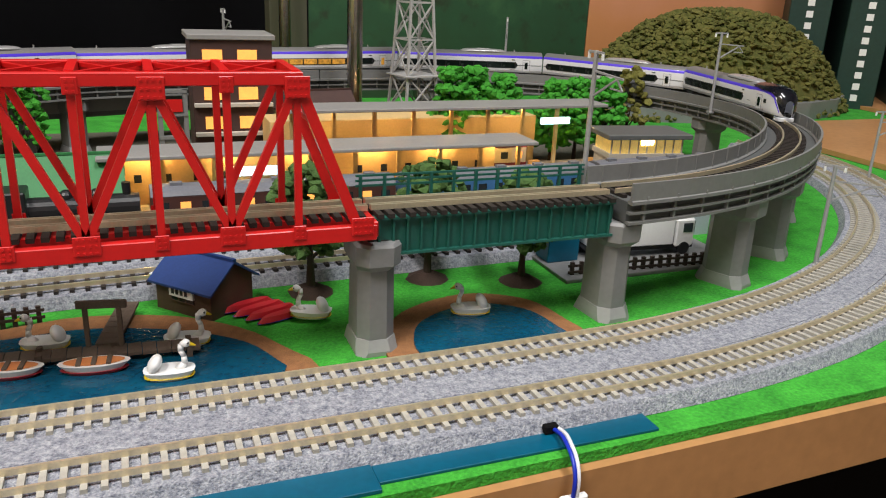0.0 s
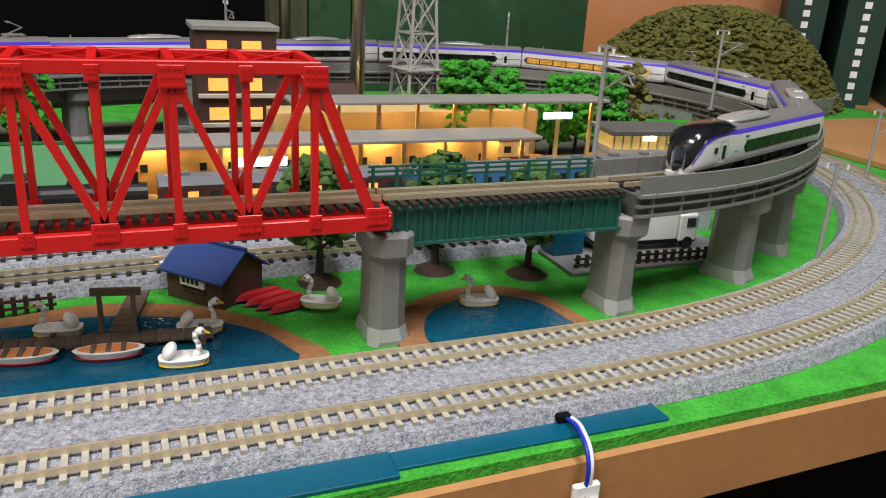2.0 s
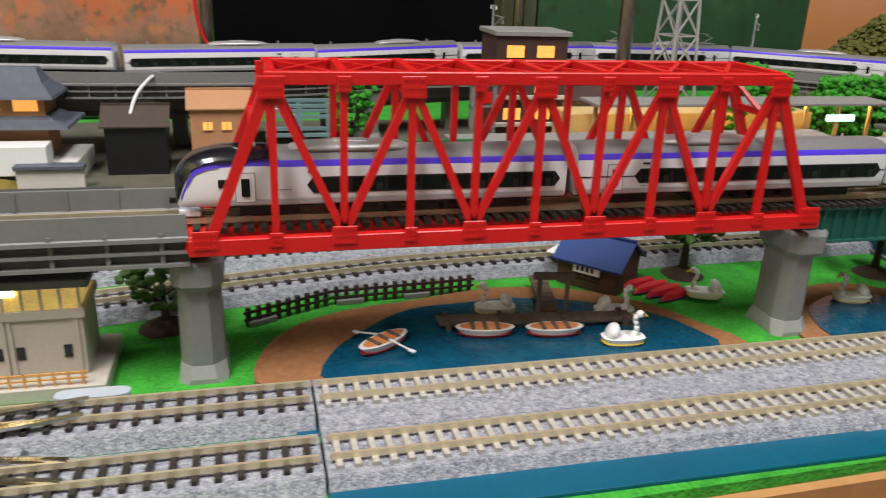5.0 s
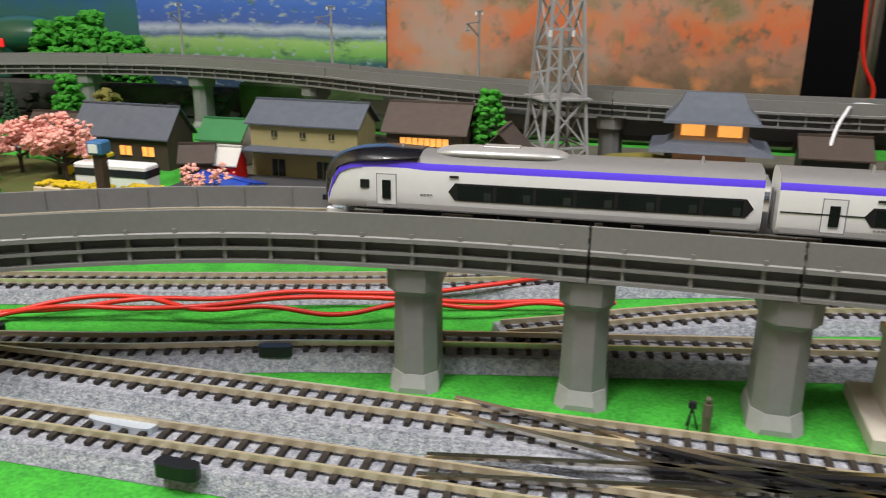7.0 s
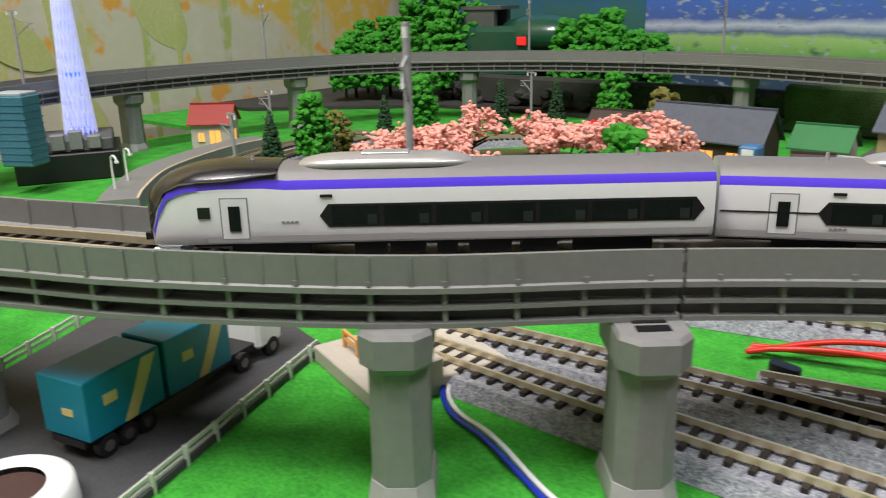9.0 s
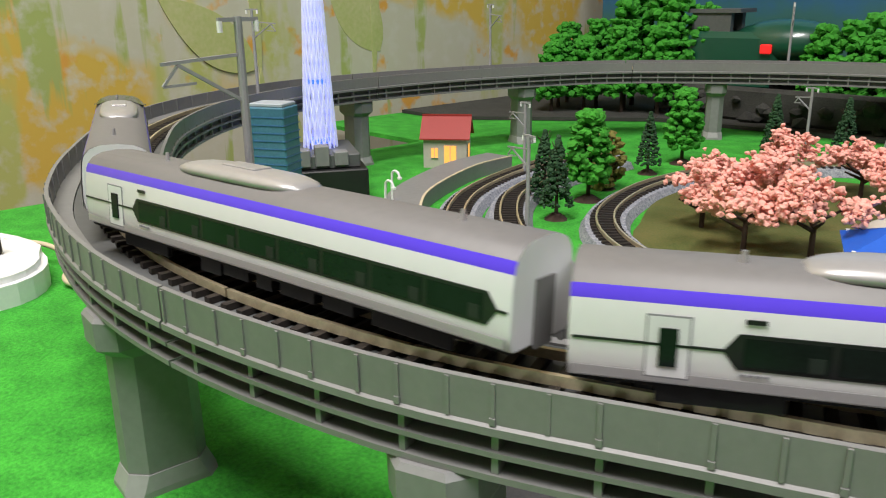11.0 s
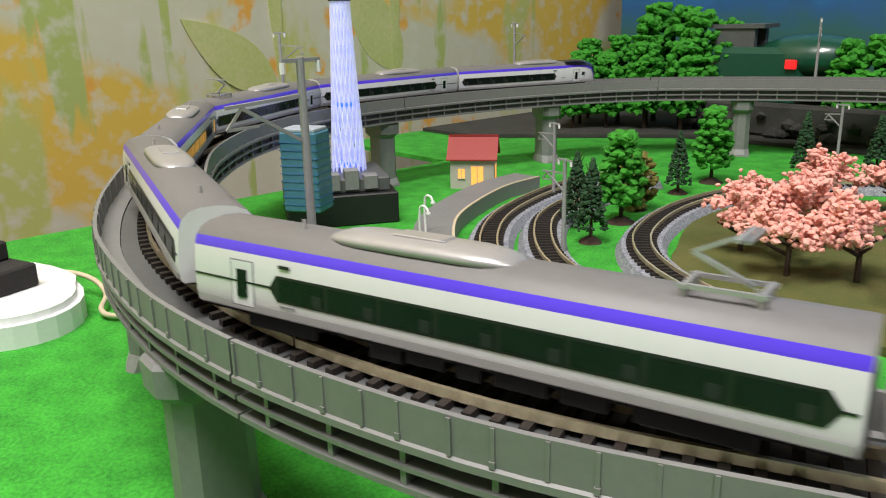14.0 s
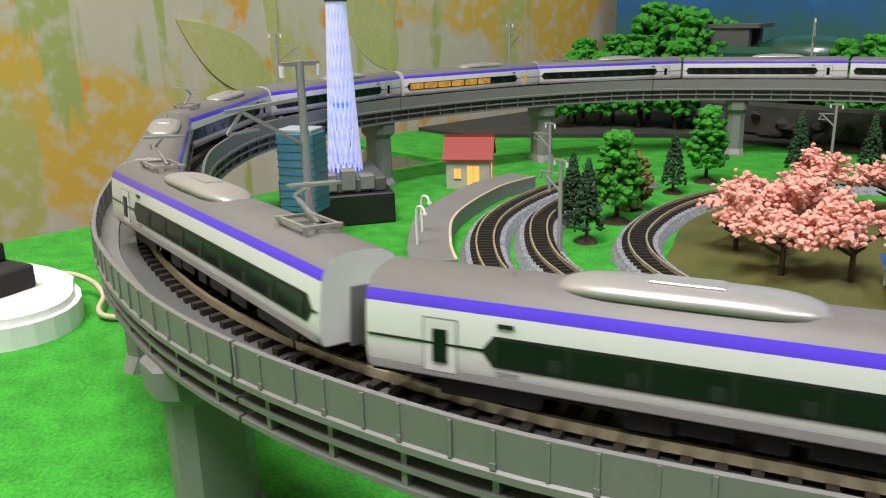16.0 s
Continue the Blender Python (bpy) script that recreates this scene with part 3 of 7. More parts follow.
def girder_bridge():
    """A green deck plate girder with stiffeners, sleepers, rails and a side railing."""
    g = empty("girder_bridge")
    x0, x1, yc = 0.2324, 0.3353, YC
    zt, zb = RAIL_Z - 0.0036, RAIL_Z - 0.0185
    for side in (-1, 1):
        y = yc + side * 0.0085
        part("girder_plate", B((x0, x1, y - 0.0005, y + 0.0005, zb + 0.0010, zt - 0.0010)), GREEN_G, g)
        for za in (zb, zt - 0.0010):
            part("flange", B((x0, x1, y - 0.0022, y + 0.0022, za, za + 0.0010)), GREEN_G, g)
        for i in range(19):
            x = x0 + 0.002 + i * (x1 - x0 - 0.004) / 18
            lo, hi = sorted((y, y + side * 0.0018))
            part("stiffener", B((x - 0.0004, x + 0.0004, lo, hi, zb + 0.001, zt - 0.001)), GREEN_G, g)
    part("cross_frame", B(*[(x, x + 0.001, yc - 0.008, yc + 0.008, zb + 0.002, zt - 0.002) for x in [x0 + 0.003 + q * (x1 - x0 - 0.007) / 4 for q in range(5)]]), GREEN_G, g)
    for i in range(25):
        sleeper(g, SLEEPER_W, 0.0236, 0.0024, -0.0036, -0.0019, pose(x0 + 0.002 + i * (x1 - x0 - 0.004) / 24, yc, RAIL_Z))
    for yy in (-0.0048, 0.0048, -0.0030, 0.0030):
        part("rail" if abs(yy) > 0.004 else "guard_rail", B((x0, x1, yc + yy - 0.0005, yc + yy + 0.0005, RAIL_Z - 0.002, RAIL_Z)), RAIL, g)
    y = yc + 0.0165
    part("walkway", B((x0, x1, yc + 0.0105, y + 0.001, RAIL_Z - 0.0042, RAIL_Z - 0.0034)), GREEN_G, g)
    for i in range(11):
        x = x0 + 0.002 + i * (x1 - x0 - 0.004) / 10
        part("railing_post", B((x - 0.0006, x + 0.0006, y - 0.0006, y + 0.0006, RAIL_Z - 0.0036, RAIL_Z + 0.0058)), GREEN_G, g)
    for zz in (0.0015, 0.0036, 0.0056):
        part("railing_bar", B((x0, x1, y - 0.0004, y + 0.0004, RAIL_Z + zz - 0.0004, RAIL_Z + zz + 0.0004)), GREEN_G, g)
    return tagged(g, "dark green plastic plate girder railway bridge with a railing", "bridge")


girder_bridge()


# ---- the train ----
SIZE = 0.955  # the carriage's measures below are written a little larger than it is
SIDE = [(0.0086, 0.0048), (0.0093, 0.0055), (0.0097, 0.0080), (0.0098, 0.0110), (0.0097, 0.0160), (0.0094, 0.0185)]
STRIPE = [(0.0094, 0.0185), (0.0092, 0.0196), (0.0087, 0.0207)]
ROOF = [(0.0087, 0.0207), (0.0072, 0.0223), (0.0045, 0.0233), (0.0, 0.0237)]
NOSE = [(0.0, 0.30, 0.60, 0.0), (0.0012, 0.62, 0.72, 0.0), (0.0035, 0.80, 0.84, 0.0), (0.0075, 0.92, 0.95, 0.0), (0.013, 0.985, 1.0, 0.0), (0.020, 1.0, 1.03, 0.0), (0.030, 1.0, 1.03, 0), (0.036, 1.0, 1.0, 0.0)]


def car(length, lead=False, tail=False, panto=(), lit=False, label=""):
    """One carriage along x; the front end (in the way of travel) is at +x. Built round its own middle."""
    c = empty("train_carriage")
    h = length / 2 / SIZE
    stations = []
    if lead:
        stations = [(-h, 1, 1), (-h + 0.0006, 1, 1)] + [(h - d, w, t) for d, w, t, _ in reversed(NOSE)]
    else:
        stations = [(-h, 0.97, 0.99), (-h + 0.0006, 1, 1), (h - 0.0006, 1, 1), (h, 0.97, 0.99)]

    def strip(sec, mirror=True):
        bm = bmesh.new()
        for sg in (1, -1):
            rings = [[(x, sg * y * w, 0.0028 + (z - 0.0028) * t) for y, z in sec] for x, w, t in stations]
            loft(bm, rings, closed=False)
        bmesh.ops.remove_doubles(bm, verts=bm.verts[:], dist=0.00001)
        bmesh.ops.recalc_face_normals(bm, faces=bm.faces[:])
        return bm
    body = part("body", strip(SIDE), T_WHITE, c, smooth=True)
    part("stripe", strip(STRIPE), T_PURPLE, c, "violet stripe along the roof edge", smooth=True)
    part("roof", strip(ROOF), T_ROOF, c, smooth=True)
    sec = [(y, z) for y, z in SIDE + STRIPE[1:] + ROOF[1:]]
    ends = [(-h, -1)] + ([] if lead else [(h, 1)])
    for x, sg in ends:
        bm = bmesh.new()
        bm.faces.new([bm.verts.new((x, y * 0.97, z)) for y, z in sec] + [bm.verts.new((x, -y * 0.97, z)) for y, z in sec[-2::-1]])
        part("end_wall", bm, T_WHITE, c)
        x0, x1 = sorted((x + sg * 0.0001, x + sg * 0.0006))
        part("gangway", B((x0, x1, -0.0028, 0.0028, 0.004, 0.0165)), T_ROOF, c)
    part("floor_plate", B((-h + 0.0005, h - (0.012 if lead else 0.0005), -0.0084, 0.0084, 0.0042, 0.0052)), BLACK, c)
    if lead:
        # black cab mask: glazing shell over the upper nose
        bm = bmesh.new()
        rings = []
        edge = ((-0.0004, 0.33, 0.60, 0.0045), (0.0010, 0.64, 0.73, 0.0080), (0.0034, 0.815, 0.85, 0.0140), (0.0060, 0.90, 0.925, 0.0182), (0.0100, 0.965, 0.985, 0.0200), (0.014, 0.995, 1.02, 0.0206), (0.022, 1.01, 1.045, 0.0209), (0.034, 0.95, 1.02, 0.0225))
        for d, w, t, zc in edge:
            ring = []
            for y, z in SIDE[1:] + STRIPE[1:] + ROOF[1:]:
                ring.append((h - d, y * w * 1.012 + 0.00005, max(0.0028 + (z - 0.0028) * t * 1.01, zc)))
            ring = [r for r in ring] + [(r[0], -r[1], r[2]) for r in ring[-2::-1]]
            rings.append(ring)
        loft(bm, rings, closed=False)
        part("cab_mask", bm, T_BLACK, c, "glossy black cab front and windscreen", smooth=True)
        bm = bmesh.new()
        for sg in (1, -1):
            rings = []
            for d, w, t, zc in edge[1:6]:
                ys = [sg * w * 1.025 * float(np.interp(zc - q, [z for y, z in SIDE + STRIPE[1:]], [y for y, z in SIDE + STRIPE[1:]])) + sg * 0.00012 for q in (0.0, 0.0018)]
                rings.append([(h - d - 0.0006, ys[0], zc - 0.0001), (h - d - 0.0006, ys[1], zc - 0.0019)])
            loft(bm, rings, closed=False)
        part("nose_stripe", bm, T_PURPLE, c, "violet stripe sweeping down the nose", smooth=True)
        bm = bmesh.new()
        for sg in (1, -1):
            for i in range(3):
                box(bm, h - 0.0034 - 0.0001 * i, h - 0.0015, sg * 0.0058 - 0.0005, sg * 0.0058 + 0.0004, 0.0085 + i * 0.0017, 0.0094 + i * 0.0017)
        part("headlights", bm, T_HEAD, c, "lit white headlights")
        part("skirt", B((h - 0.008, h - 0.0004, -0.0062, 0.0062, 0.0004, 0.0034), bevel=0.0006), T_WHITE, c)
        part("coupler", B((h - 0.001, h + 0.0028, -0.0008, 0.0008, 0.0042, 0.0060)), BLACK, c)
    for sg in (1, -1):
        yo = sg * 0.00985

        def plate(name, x0, x1, z0, z1, material, d=0.00022, cut=0.0, lab=""):
            bm = bmesh.new()
            pts = [(x0 + cut, z0), (x1 - cut, z0), (x1, (z0 + z1) / 2), (x1 - cut, z1), (x0 + cut, z1), (x0, (z0 + z1) / 2)] if cut else [(x0, z0), (x1, z0), (x1, z1), (x0, z1)]
            prism(bm, pts, 0, d, Matrix(((1, 0, 0, 0), (0, 0, sg, yo - sg * 0.0001), (0, 1, 0, 0), (0, 0, 0, 1))))
            bmesh.ops.recalc_face_normals(bm, faces=bm.faces[:])
            return part(name, bm, material, c, lab)
        back, front = -h + 0.0025, (h - 0.0440 if lead else h - 0.0235)
        plate("window_band", back, front, 0.0091, 0.0149, BLACK, 0.0002, 0.0022)
        n = 7 if lead else 8
        w = (front - back - 0.005) / n
        for i in range(n):
            x = back + 0.0025 + i * w
            plate("window", x + 0.0006, x + w - 0.0006, 0.0097, 0.0143, (T_LIT if lit and i < n - 2 else T_GLASS), 0.00032)
            plate("seat_back", x + 0.0012, x + 0.0035, 0.0097, 0.0122, (T_LIT if lit and i < n - 2 else T_SEAT), 0.00036)
        if lead:
            plate("cab_window", h - 0.0172, h - 0.0142, 0.0118, 0.0146, BLACK, 0.0003)
            dx = h - 0.0262
        else:
            dx = h - 0.0185
            plate("line", -h + 0.0006, back + 0.001, 0.0118, 0.0122, BLACK, 0.00024)
            plate("line", front - 0.001, h - 0.0006, 0.0118, 0.0122, BLACK, 0.00024)
        plate("door_gap", dx - 0.0004, dx + 0.0065, 0.0063, 0.0169, T_GAP, 0.00013)
        plate("door", dx - 0.0001, dx + 0.0062, 0.0066, 0.0166, T_WHITE, 0.00016)
        plate("door_window", dx + 0.0016, dx + 0.0044, 0.0085, 0.0148, T_GLASS if not lit else T_LIT, 0.0005)
        plate("destination_sign", dx - 0.0212 if lead else dx - 0.0110, dx - 0.0182 if lead else dx - 0.008, 0.0166, 0.0173, BLACK, 0.0003)
        plate("skirt_panel", -h + 0.001, h - (0.016 if lead else 0.001), 0.0056, 0.0072, T_SILVER, 0.00012)
        for i in range(4):
            plate("number_bar", dx - 0.0125 + i * 0.0011 if lead else dx - 0.0120 + i * 0.0011, dx - 0.0117 + i * 0.0011 if lead else dx - 0.0112 + i * 0.0011, 0.0104 if lead else 0.0080, 0.0108 if lead else 0.0084, T_GAP, 0.00024)
    # roof equipment
    bm = bmesh.new()
    xc = (h - 0.060) if lead else 0.012
    unit = []
    for u in (-1, -0.94, -0.85, -0.72, -0.55, 0, 0.55, 0.72, 0.85, 0.94, 1):
        k = math.sqrt(max(0.02, 1 - abs(u) ** 4.5))
        wy, hz = 0.0066 * (0.25 + 0.75 * k), 0.0028 * k
        unit.append([(xc + 0.0222 * u, wy * math.cos(a), 0.0229 + hz * math.sin(a) ** 0.6) for a in (0, 0.35, 0.8, 1.2, 1.5708, 1.94, 2.34, 2.79, math.pi)])
    loft(bm, unit)
    part("air_conditioner", bm, T_UNIT, c, "silver rounded roof unit", smooth=True)
    part("roof_vent", B((xc - 0.006, xc + 0.006, -0.0025, 0.0025, 0.0252, 0.0260), bevel=0.0002), T_UNIT, c)
    for x in (-0.75, 0.62):
        bm = bmesh.new()
        cyl(bm, (x * h, 0.001, 0.0232), (x * h, 0.001, 0.0256), 0.0007, 0.0004, 8)
        part("antenna", bm, T_UNIT, c)
    for xp in panto:
        xp *= h - 0.022
        bm = bmesh.new()
        for a, b in (((xp - 0.007, -0.004), (xp + 0.007, -0.004)), ((xp - 0.007, 0.004), (xp + 0.007, 0.004)), ((xp - 0.006, -0.005), (xp - 0.006, 0.005)), ((xp + 0.006, -0.005), (xp + 0.006, 0.005))):
            bar(bm, (*a, 0.0252), (*b, 0.0252), 0.0008, 0.0008)
        for x in (-0.006, 0.006):
            for y in (-0.004, 0.004):
                cyl(bm, (xp + x, y, 0.0225), (xp + x, y, 0.0252), 0.0006, n=6)
        part("pantograph_frame", bm, T_UNIT, c)
        bm = bmesh.new()
        bar(bm, (xp - 0.004, 0, 0.0255), (xp + 0.006, 0, 0.0300), 0.0008, 0.0008)
        bar(bm, (xp + 0.006, 0, 0.0300), (xp - 0.002, 0, 0.0338), 0.0007, 0.0007)
        bar(bm, (xp - 0.002, -0.006, 0.0338), (xp - 0.002, 0.006, 0.0338), 0.0009, 0.0006)
        bar(bm, (xp - 0.0035, -0.006, 0.0338), (xp - 0.0035, 0.006, 0.0338), 0.0006, 0.0006)
        part("pantograph_arm", bm, T_UNIT, c, "raised grey pantograph")
    # running gear
    for k, x in enumerate((-h + 0.024, h - (0.031 if lead else 0.024))):
        bm = bmesh.new()
        box(bm, x - 0.010, x + 0.010, -0.0072, -0.0060, 0.0008, 0.0044, bevel=0.0003)
        box(bm, x - 0.010, x + 0.010, 0.0060, 0.0072, 0.0008, 0.0044, bevel=0.0003)
        box(bm, x - 0.002, x + 0.002, -0.0065, 0.0065, 0.0012, 0.0028)
        b = part("bogie", bm, BLACK, c)
        for xw in (-0.007, 0.007):
            bm = bmesh.new()
            for y in (-0.0048, 0.0048):
                cyl(bm, (x + xw, y - 0.0006, 0.0020), (x + xw, y + 0.0006, 0.0020), 0.0020, n=12)
            cyl(bm, (x + xw, -0.0048, 0.0020), (x + xw, 0.0048, 0.0020), 0.0006, n=6)
            part("wheelset", bm, RAIL_S, b)
    bm = bmesh.new()
    x = -h + 0.038
    random.seed(5)
    while x < h - 0.05:
        w = random.uniform(0.005, 0.011)
        box(bm, x, x + w, -0.0080, 0.0080, random.uniform(0.0008, 0.0018), 0.0046)
        x += w + random.uniform(0.0008, 0.003)
    part("underfloor_equipment", bm, BLACK, c)["kind"] = "stuff"
    for o in c.children_recursive:
        o.data.transform(Matrix.Scale(SIZE, 4))
    return tagged(c, label or "white model express carriage with a violet stripe and dark windows", "train", "carriages of the express train")


T_GAP = mat("panel_gap", (0.25, 0.25, 0.27), 0.5)


def nose_at(t):
    """How far the train's front has come along the loop at t seconds."""
    return float(np.interp(t, NOSE_T, NOSE_S))


NOSE_T = [0, 0.5, 1, 1.5, 2, 2.5, 3, 5.5, 6.5, 7.5, 8, 8.5, 9, 9.5, 10, 12.5, 13.5, 14.5, 16]
NOSE_S = [-0.29, -0.235, -0.178, -0.108, -0.039, 0.025, 0.085, 0.393, 0.522, 0.658, 0.732, 0.804, 0.884, 0.962, 1.038, 1.461, 1.627, 1.81, 2.075]
LIT, PANTO = (3,), {2: (-1,), 5: (-1,), 7: (-1, 1)}
N_CARS, LEAD_L, MID_L, GAP = 12, 0.1342, 0.1313, 0.0044

CARS = []
off = 0.0
proto = None
for i in range(N_CARS):
    ends = i in (0, N_CARS - 1)
    length = LEAD_L if ends else MID_L
    if ends:
        ob = car(length, lead=True, label="white model express front carriage with a black cab and violet stripe")
    elif i in LIT:
        ob = car(length, lit=True, label="white model express carriage with a violet stripe and lit orange interior")
    elif i in PANTO:
        ob = car(length, panto=PANTO[i], label="white model express carriage with a violet stripe and a raised pantograph")
    else:
        if proto is None:
            ob = proto = car(length)
        else:
            ob = copy_thing(proto, Matrix())
    CARS.append((ob, off, length, i == N_CARS - 1))
    off += length + GAP


# the track leans inwards on the big curve
CANT_S, CANT_D = [0.80, 1.0, 1.75, 1.95], [0, 1, 1, 0]


def motions():
    """Carriages run along the loop: each one's two bogies ride on the centre line."""
    times = [0.25 * k for k in range(65)]
    for ob, back, length, turned in CARS:
        rows = []
        for t in times:
            s = nose_at(t) - back
            a, b = LOOP.at(s - 0.027), LOOP.at(s - length + 0.027)
            d = a - b
            yaw = math.degrees(math.atan2(d[1], d[0]))
            u = d / np.linalg.norm(d)
            c = (a + b) / 2
            cant = 4.0 * float(np.interp(s - length / 2, CANT_S, CANT_D))
            rows.append((t, pose(c[0], c[1], c[2] + 0.0008 * cant / 4, -cant if turned else cant, 0, yaw + (180 if turned else 0))))
        walk(ob, rows)


# ---- ground tracks ----
def unitrack(pts, sleepers, label, bed=0.0125, step=0.0052, closed=False):
    """A piece of track on a grey ballast bed lying on the ground."""
    path = Path(pts)
    t = empty("ground_track")
    bm = bmesh.new()
    sweep(bm, path, 0.0, path.length, [(-bed - 0.0015, 0.0002), (bed + 0.0015, 0.0002), (bed - 0.0015, 0.0052), (-bed + 0.0015, 0.0052)], 0.014)
    part("ballast_bed", bm, BALLAST, t)
    track_on(t, path, 0.001, path.length - 0.001, 0.0085, sleepers, step, single=True)
    return tagged(t, label, "railway track", "tracks on the ground")


def shifted(pts, o):
    p = Path(pts)
    return [(p.at(s)[0] - p.dir(s)[1] * o, p.at(s)[1] + p.dir(s)[0] * o) for s in np.linspace(0, p.length, 14)]


FRONT = [(0.0350, -0.0585), (0.1400, -0.0585), (0.2785, -0.0580), (0.3585, -0.0535), (0.4385, -0.0360), (0.5135, -0.0010), (0.5785, 0.0480), (0.6285, 0.1100), (0.6585, 0.1800), (0.6735, 0.2700)]
unitrack(FRONT, SLEEPER_C, "model track with pale concrete sleepers on grey ballast")
unitrack(shifted(FRONT, -0.033), SLEEPER_C, "model track with pale concrete sleepers on grey ballast")
bm = bmesh.new()
sweep(bm, Path(FRONT), 0.0, Path(FRONT).length, rect(-0.0215, -0.0105, 0.0003, 0.0050), 0.014)
tagged(part("ballast_strip", bm, BALLAST), "grey speckled ballast between the two front tracks", "ballast")
LB = "model track with dark wooden sleepers on grey ballast"
unitrack([(-0.52, -0.0995), (-0.443, -0.0985), (-0.39, -0.0970), (-0.3, -0.0945), (-0.15, -0.0920), (0.034, -0.0915)], SLEEPER_W, LB, step=0.0062)
unitrack([(-0.53, -0.0800), (-0.489, -0.0770), (-0.44, -0.0705), (-0.39, -0.0650), (-0.3, -0.0620), (-0.15, -0.0592), (0.034, -0.0585)], SLEEPER_W, LB, step=0.0062)
unitrack([(-0.402, -0.0570), (-0.356, -0.0460), (-0.334, -0.0400), (-0.303, -0.0295), (-0.278, -0.0215), (-0.221, -0.0075), (-0.165, 0.0050), (-0.111, 0.0170), (-0.05, 0.0300), (0.05, 0.0485), (0.12, 0.0555), (0.226, 0.0590), (0.40, 0.0620)], SLEEPER_W, LB, step=0.0062)
unitrack([(-0.212, 0.0060), (-0.188, 0.0180), (-0.165, 0.0310), (-0.11, 0.0560), (-0.04, 0.0740), (0.05, 0.0840), (0.2, 0.0900), (0.40, 0.0930)], SLEEPER_W, LB, step=0.0062)
unitrack([(-0.50, -0.016), (-0.399, 0.0100), (-0.343, 0.0250), (-0.30, 0.0375), (-0.26, 0.0500), (-0.198, 0.0720), (-0.12, 0.0960), (-0.02, 0.112), (0.15, 0.120), (0.35, 0.122), (0.55, 0.128)], SLEEPER_W, LB, step=0.0062)
unitrack([(-0.735, -0.055), (-0.765, -0.036), (-0.80, -0.003), (-0.828, 0.038), (-0.848, 0.095), (-0.856, 0.155), (-0.845, 0.21)], SLEEPER_W, LB)
unitrack([(-0.70, -0.035), (-0.745, -0.012), (-0.782, 0.022), (-0.808, 0.06), (-0.823, 0.115), (-0.826, 0.19)], SLEEPER_W, LB)
unitrack([(-0.645, -0.012), (-0.69, 0.008), (-0.722, 0.034), (-0.744, 0.07), (-0.759, 0.128), (-0.755, 0.19), (-0.73, 0.25), (-0.68, 0.29)], SLEEPER_W, LB)


def scissors():
    """The crossing rails, frogs and black check rails of a double crossover between the two front tracks."""
    t = empty("double_crossover")
    for x0, x1 in ((-0.215, -0.035), (-0.035, -0.215)):
        ya, yb = -0.0580, -0.0912
        for o in (-0.0048, 0.0048):
            bm = bmesh.new()
            bar(bm, (x0, ya + o, 0.0085), (x1, yb + o, 0.0085), 0.0011, 0.0018)
            part("crossing_rail", bm, RAIL_S, t)
        for o in (-0.0030, 0.0030):
            bm = bmesh.new()
            bar(bm, (x0 + (x1 - x0) * 0.33, ya + (yb - ya) * 0.33 + o, 0.0083), (x0 + (x1 - x0) * 0.67, ya + (yb - ya) * 0.67 + o, 0.0083), 0.0010, 0.0016)
            part("check_rail", bm, BLACK, t)
    part("ballast_plate", B((-0.20, -0.05, -0.0775, -0.072, 0.0003, 0.0051)), BALLAST, t)
    for x, y, w in ((-0.16, -0.0648, 0.05), (-0.10, -0.0648, 0.05), (-0.15, -0.0845, 0.05)):
        part("point_blade", B((x, x + w, y - 0.0006, y + 0.0006, 0.0072, 0.0089)), RAIL_S, t)
    return tagged(t, "double crossover with shiny crossing rails and black frogs", "railway track")


scissors()


def slab(x, y, w, d, m, label, name="point_machine", h=0.0022, z=0.0051, yaw=0):
    bm = bmesh.new()
    n = 18
    prism(bm, [(w * (abs(math.cos(a)) ** 0.4) * (1 if math.cos(a) > 0 else -1), d * (abs(math.sin(a)) ** 0.7) * (1 if math.sin(a) > 0 else -1)) for a in [2 * math.pi * k / n for k in range(n)]], 0, h)
    ob = part(name, bm, m)
    ob.matrix_basis = pose(x, y, z, 0, 0, yaw)
    return tagged(ob, label, "point machine")


PLATE = mat("pale_blue_plastic", (0.42, 0.47, 0.53), 0.4)
slab(-0.035, -0.0475, 0.0115, 0.0032, PLATE, "pale grey oval point motor cover on the ballast")
slab(-0.308, -0.0905, 0.0115, 0.0030, PLATE, "pale grey oval point motor cover on the ballast", yaw=-3)
slab(-0.058, -0.1050, 0.0065, 0.0024, BLACK, "black point lever box beside the track", "lever_box", 0.004)
slab(-0.278, -0.1085, 0.0065, 0.0024, BLACK, "black point lever box beside the track", "lever_box", 0.004)
slab(-0.286, -0.0345, 0.0060, 0.0020, BLACK, "black point lever box beside the track", "lever_box", 0.004, yaw=15)
slab(-0.397, -0.0455, 0.0050, 0.0022, BLACK, "black point lever box beside the track", "lever_box", 0.004, yaw=-10)


# ---- ponds, strip of blue board and the wire ----
WATER = mat("pond_water", (0.005, 0.085, 0.15), 0.08, var=0.35, scale=60, fine=420, bump=0.35, coat=0.3, second=(0.004, 0.05, 0.10))
SAND = mat("sand_shore", (0.36, 0.16, 0.06), 0.9, var=0.4, scale=300, bump=0.5)
BLUE_B = mat("blue_board", (0.0, 0.095, 0.17), 0.35, var=0.2, scale=40)


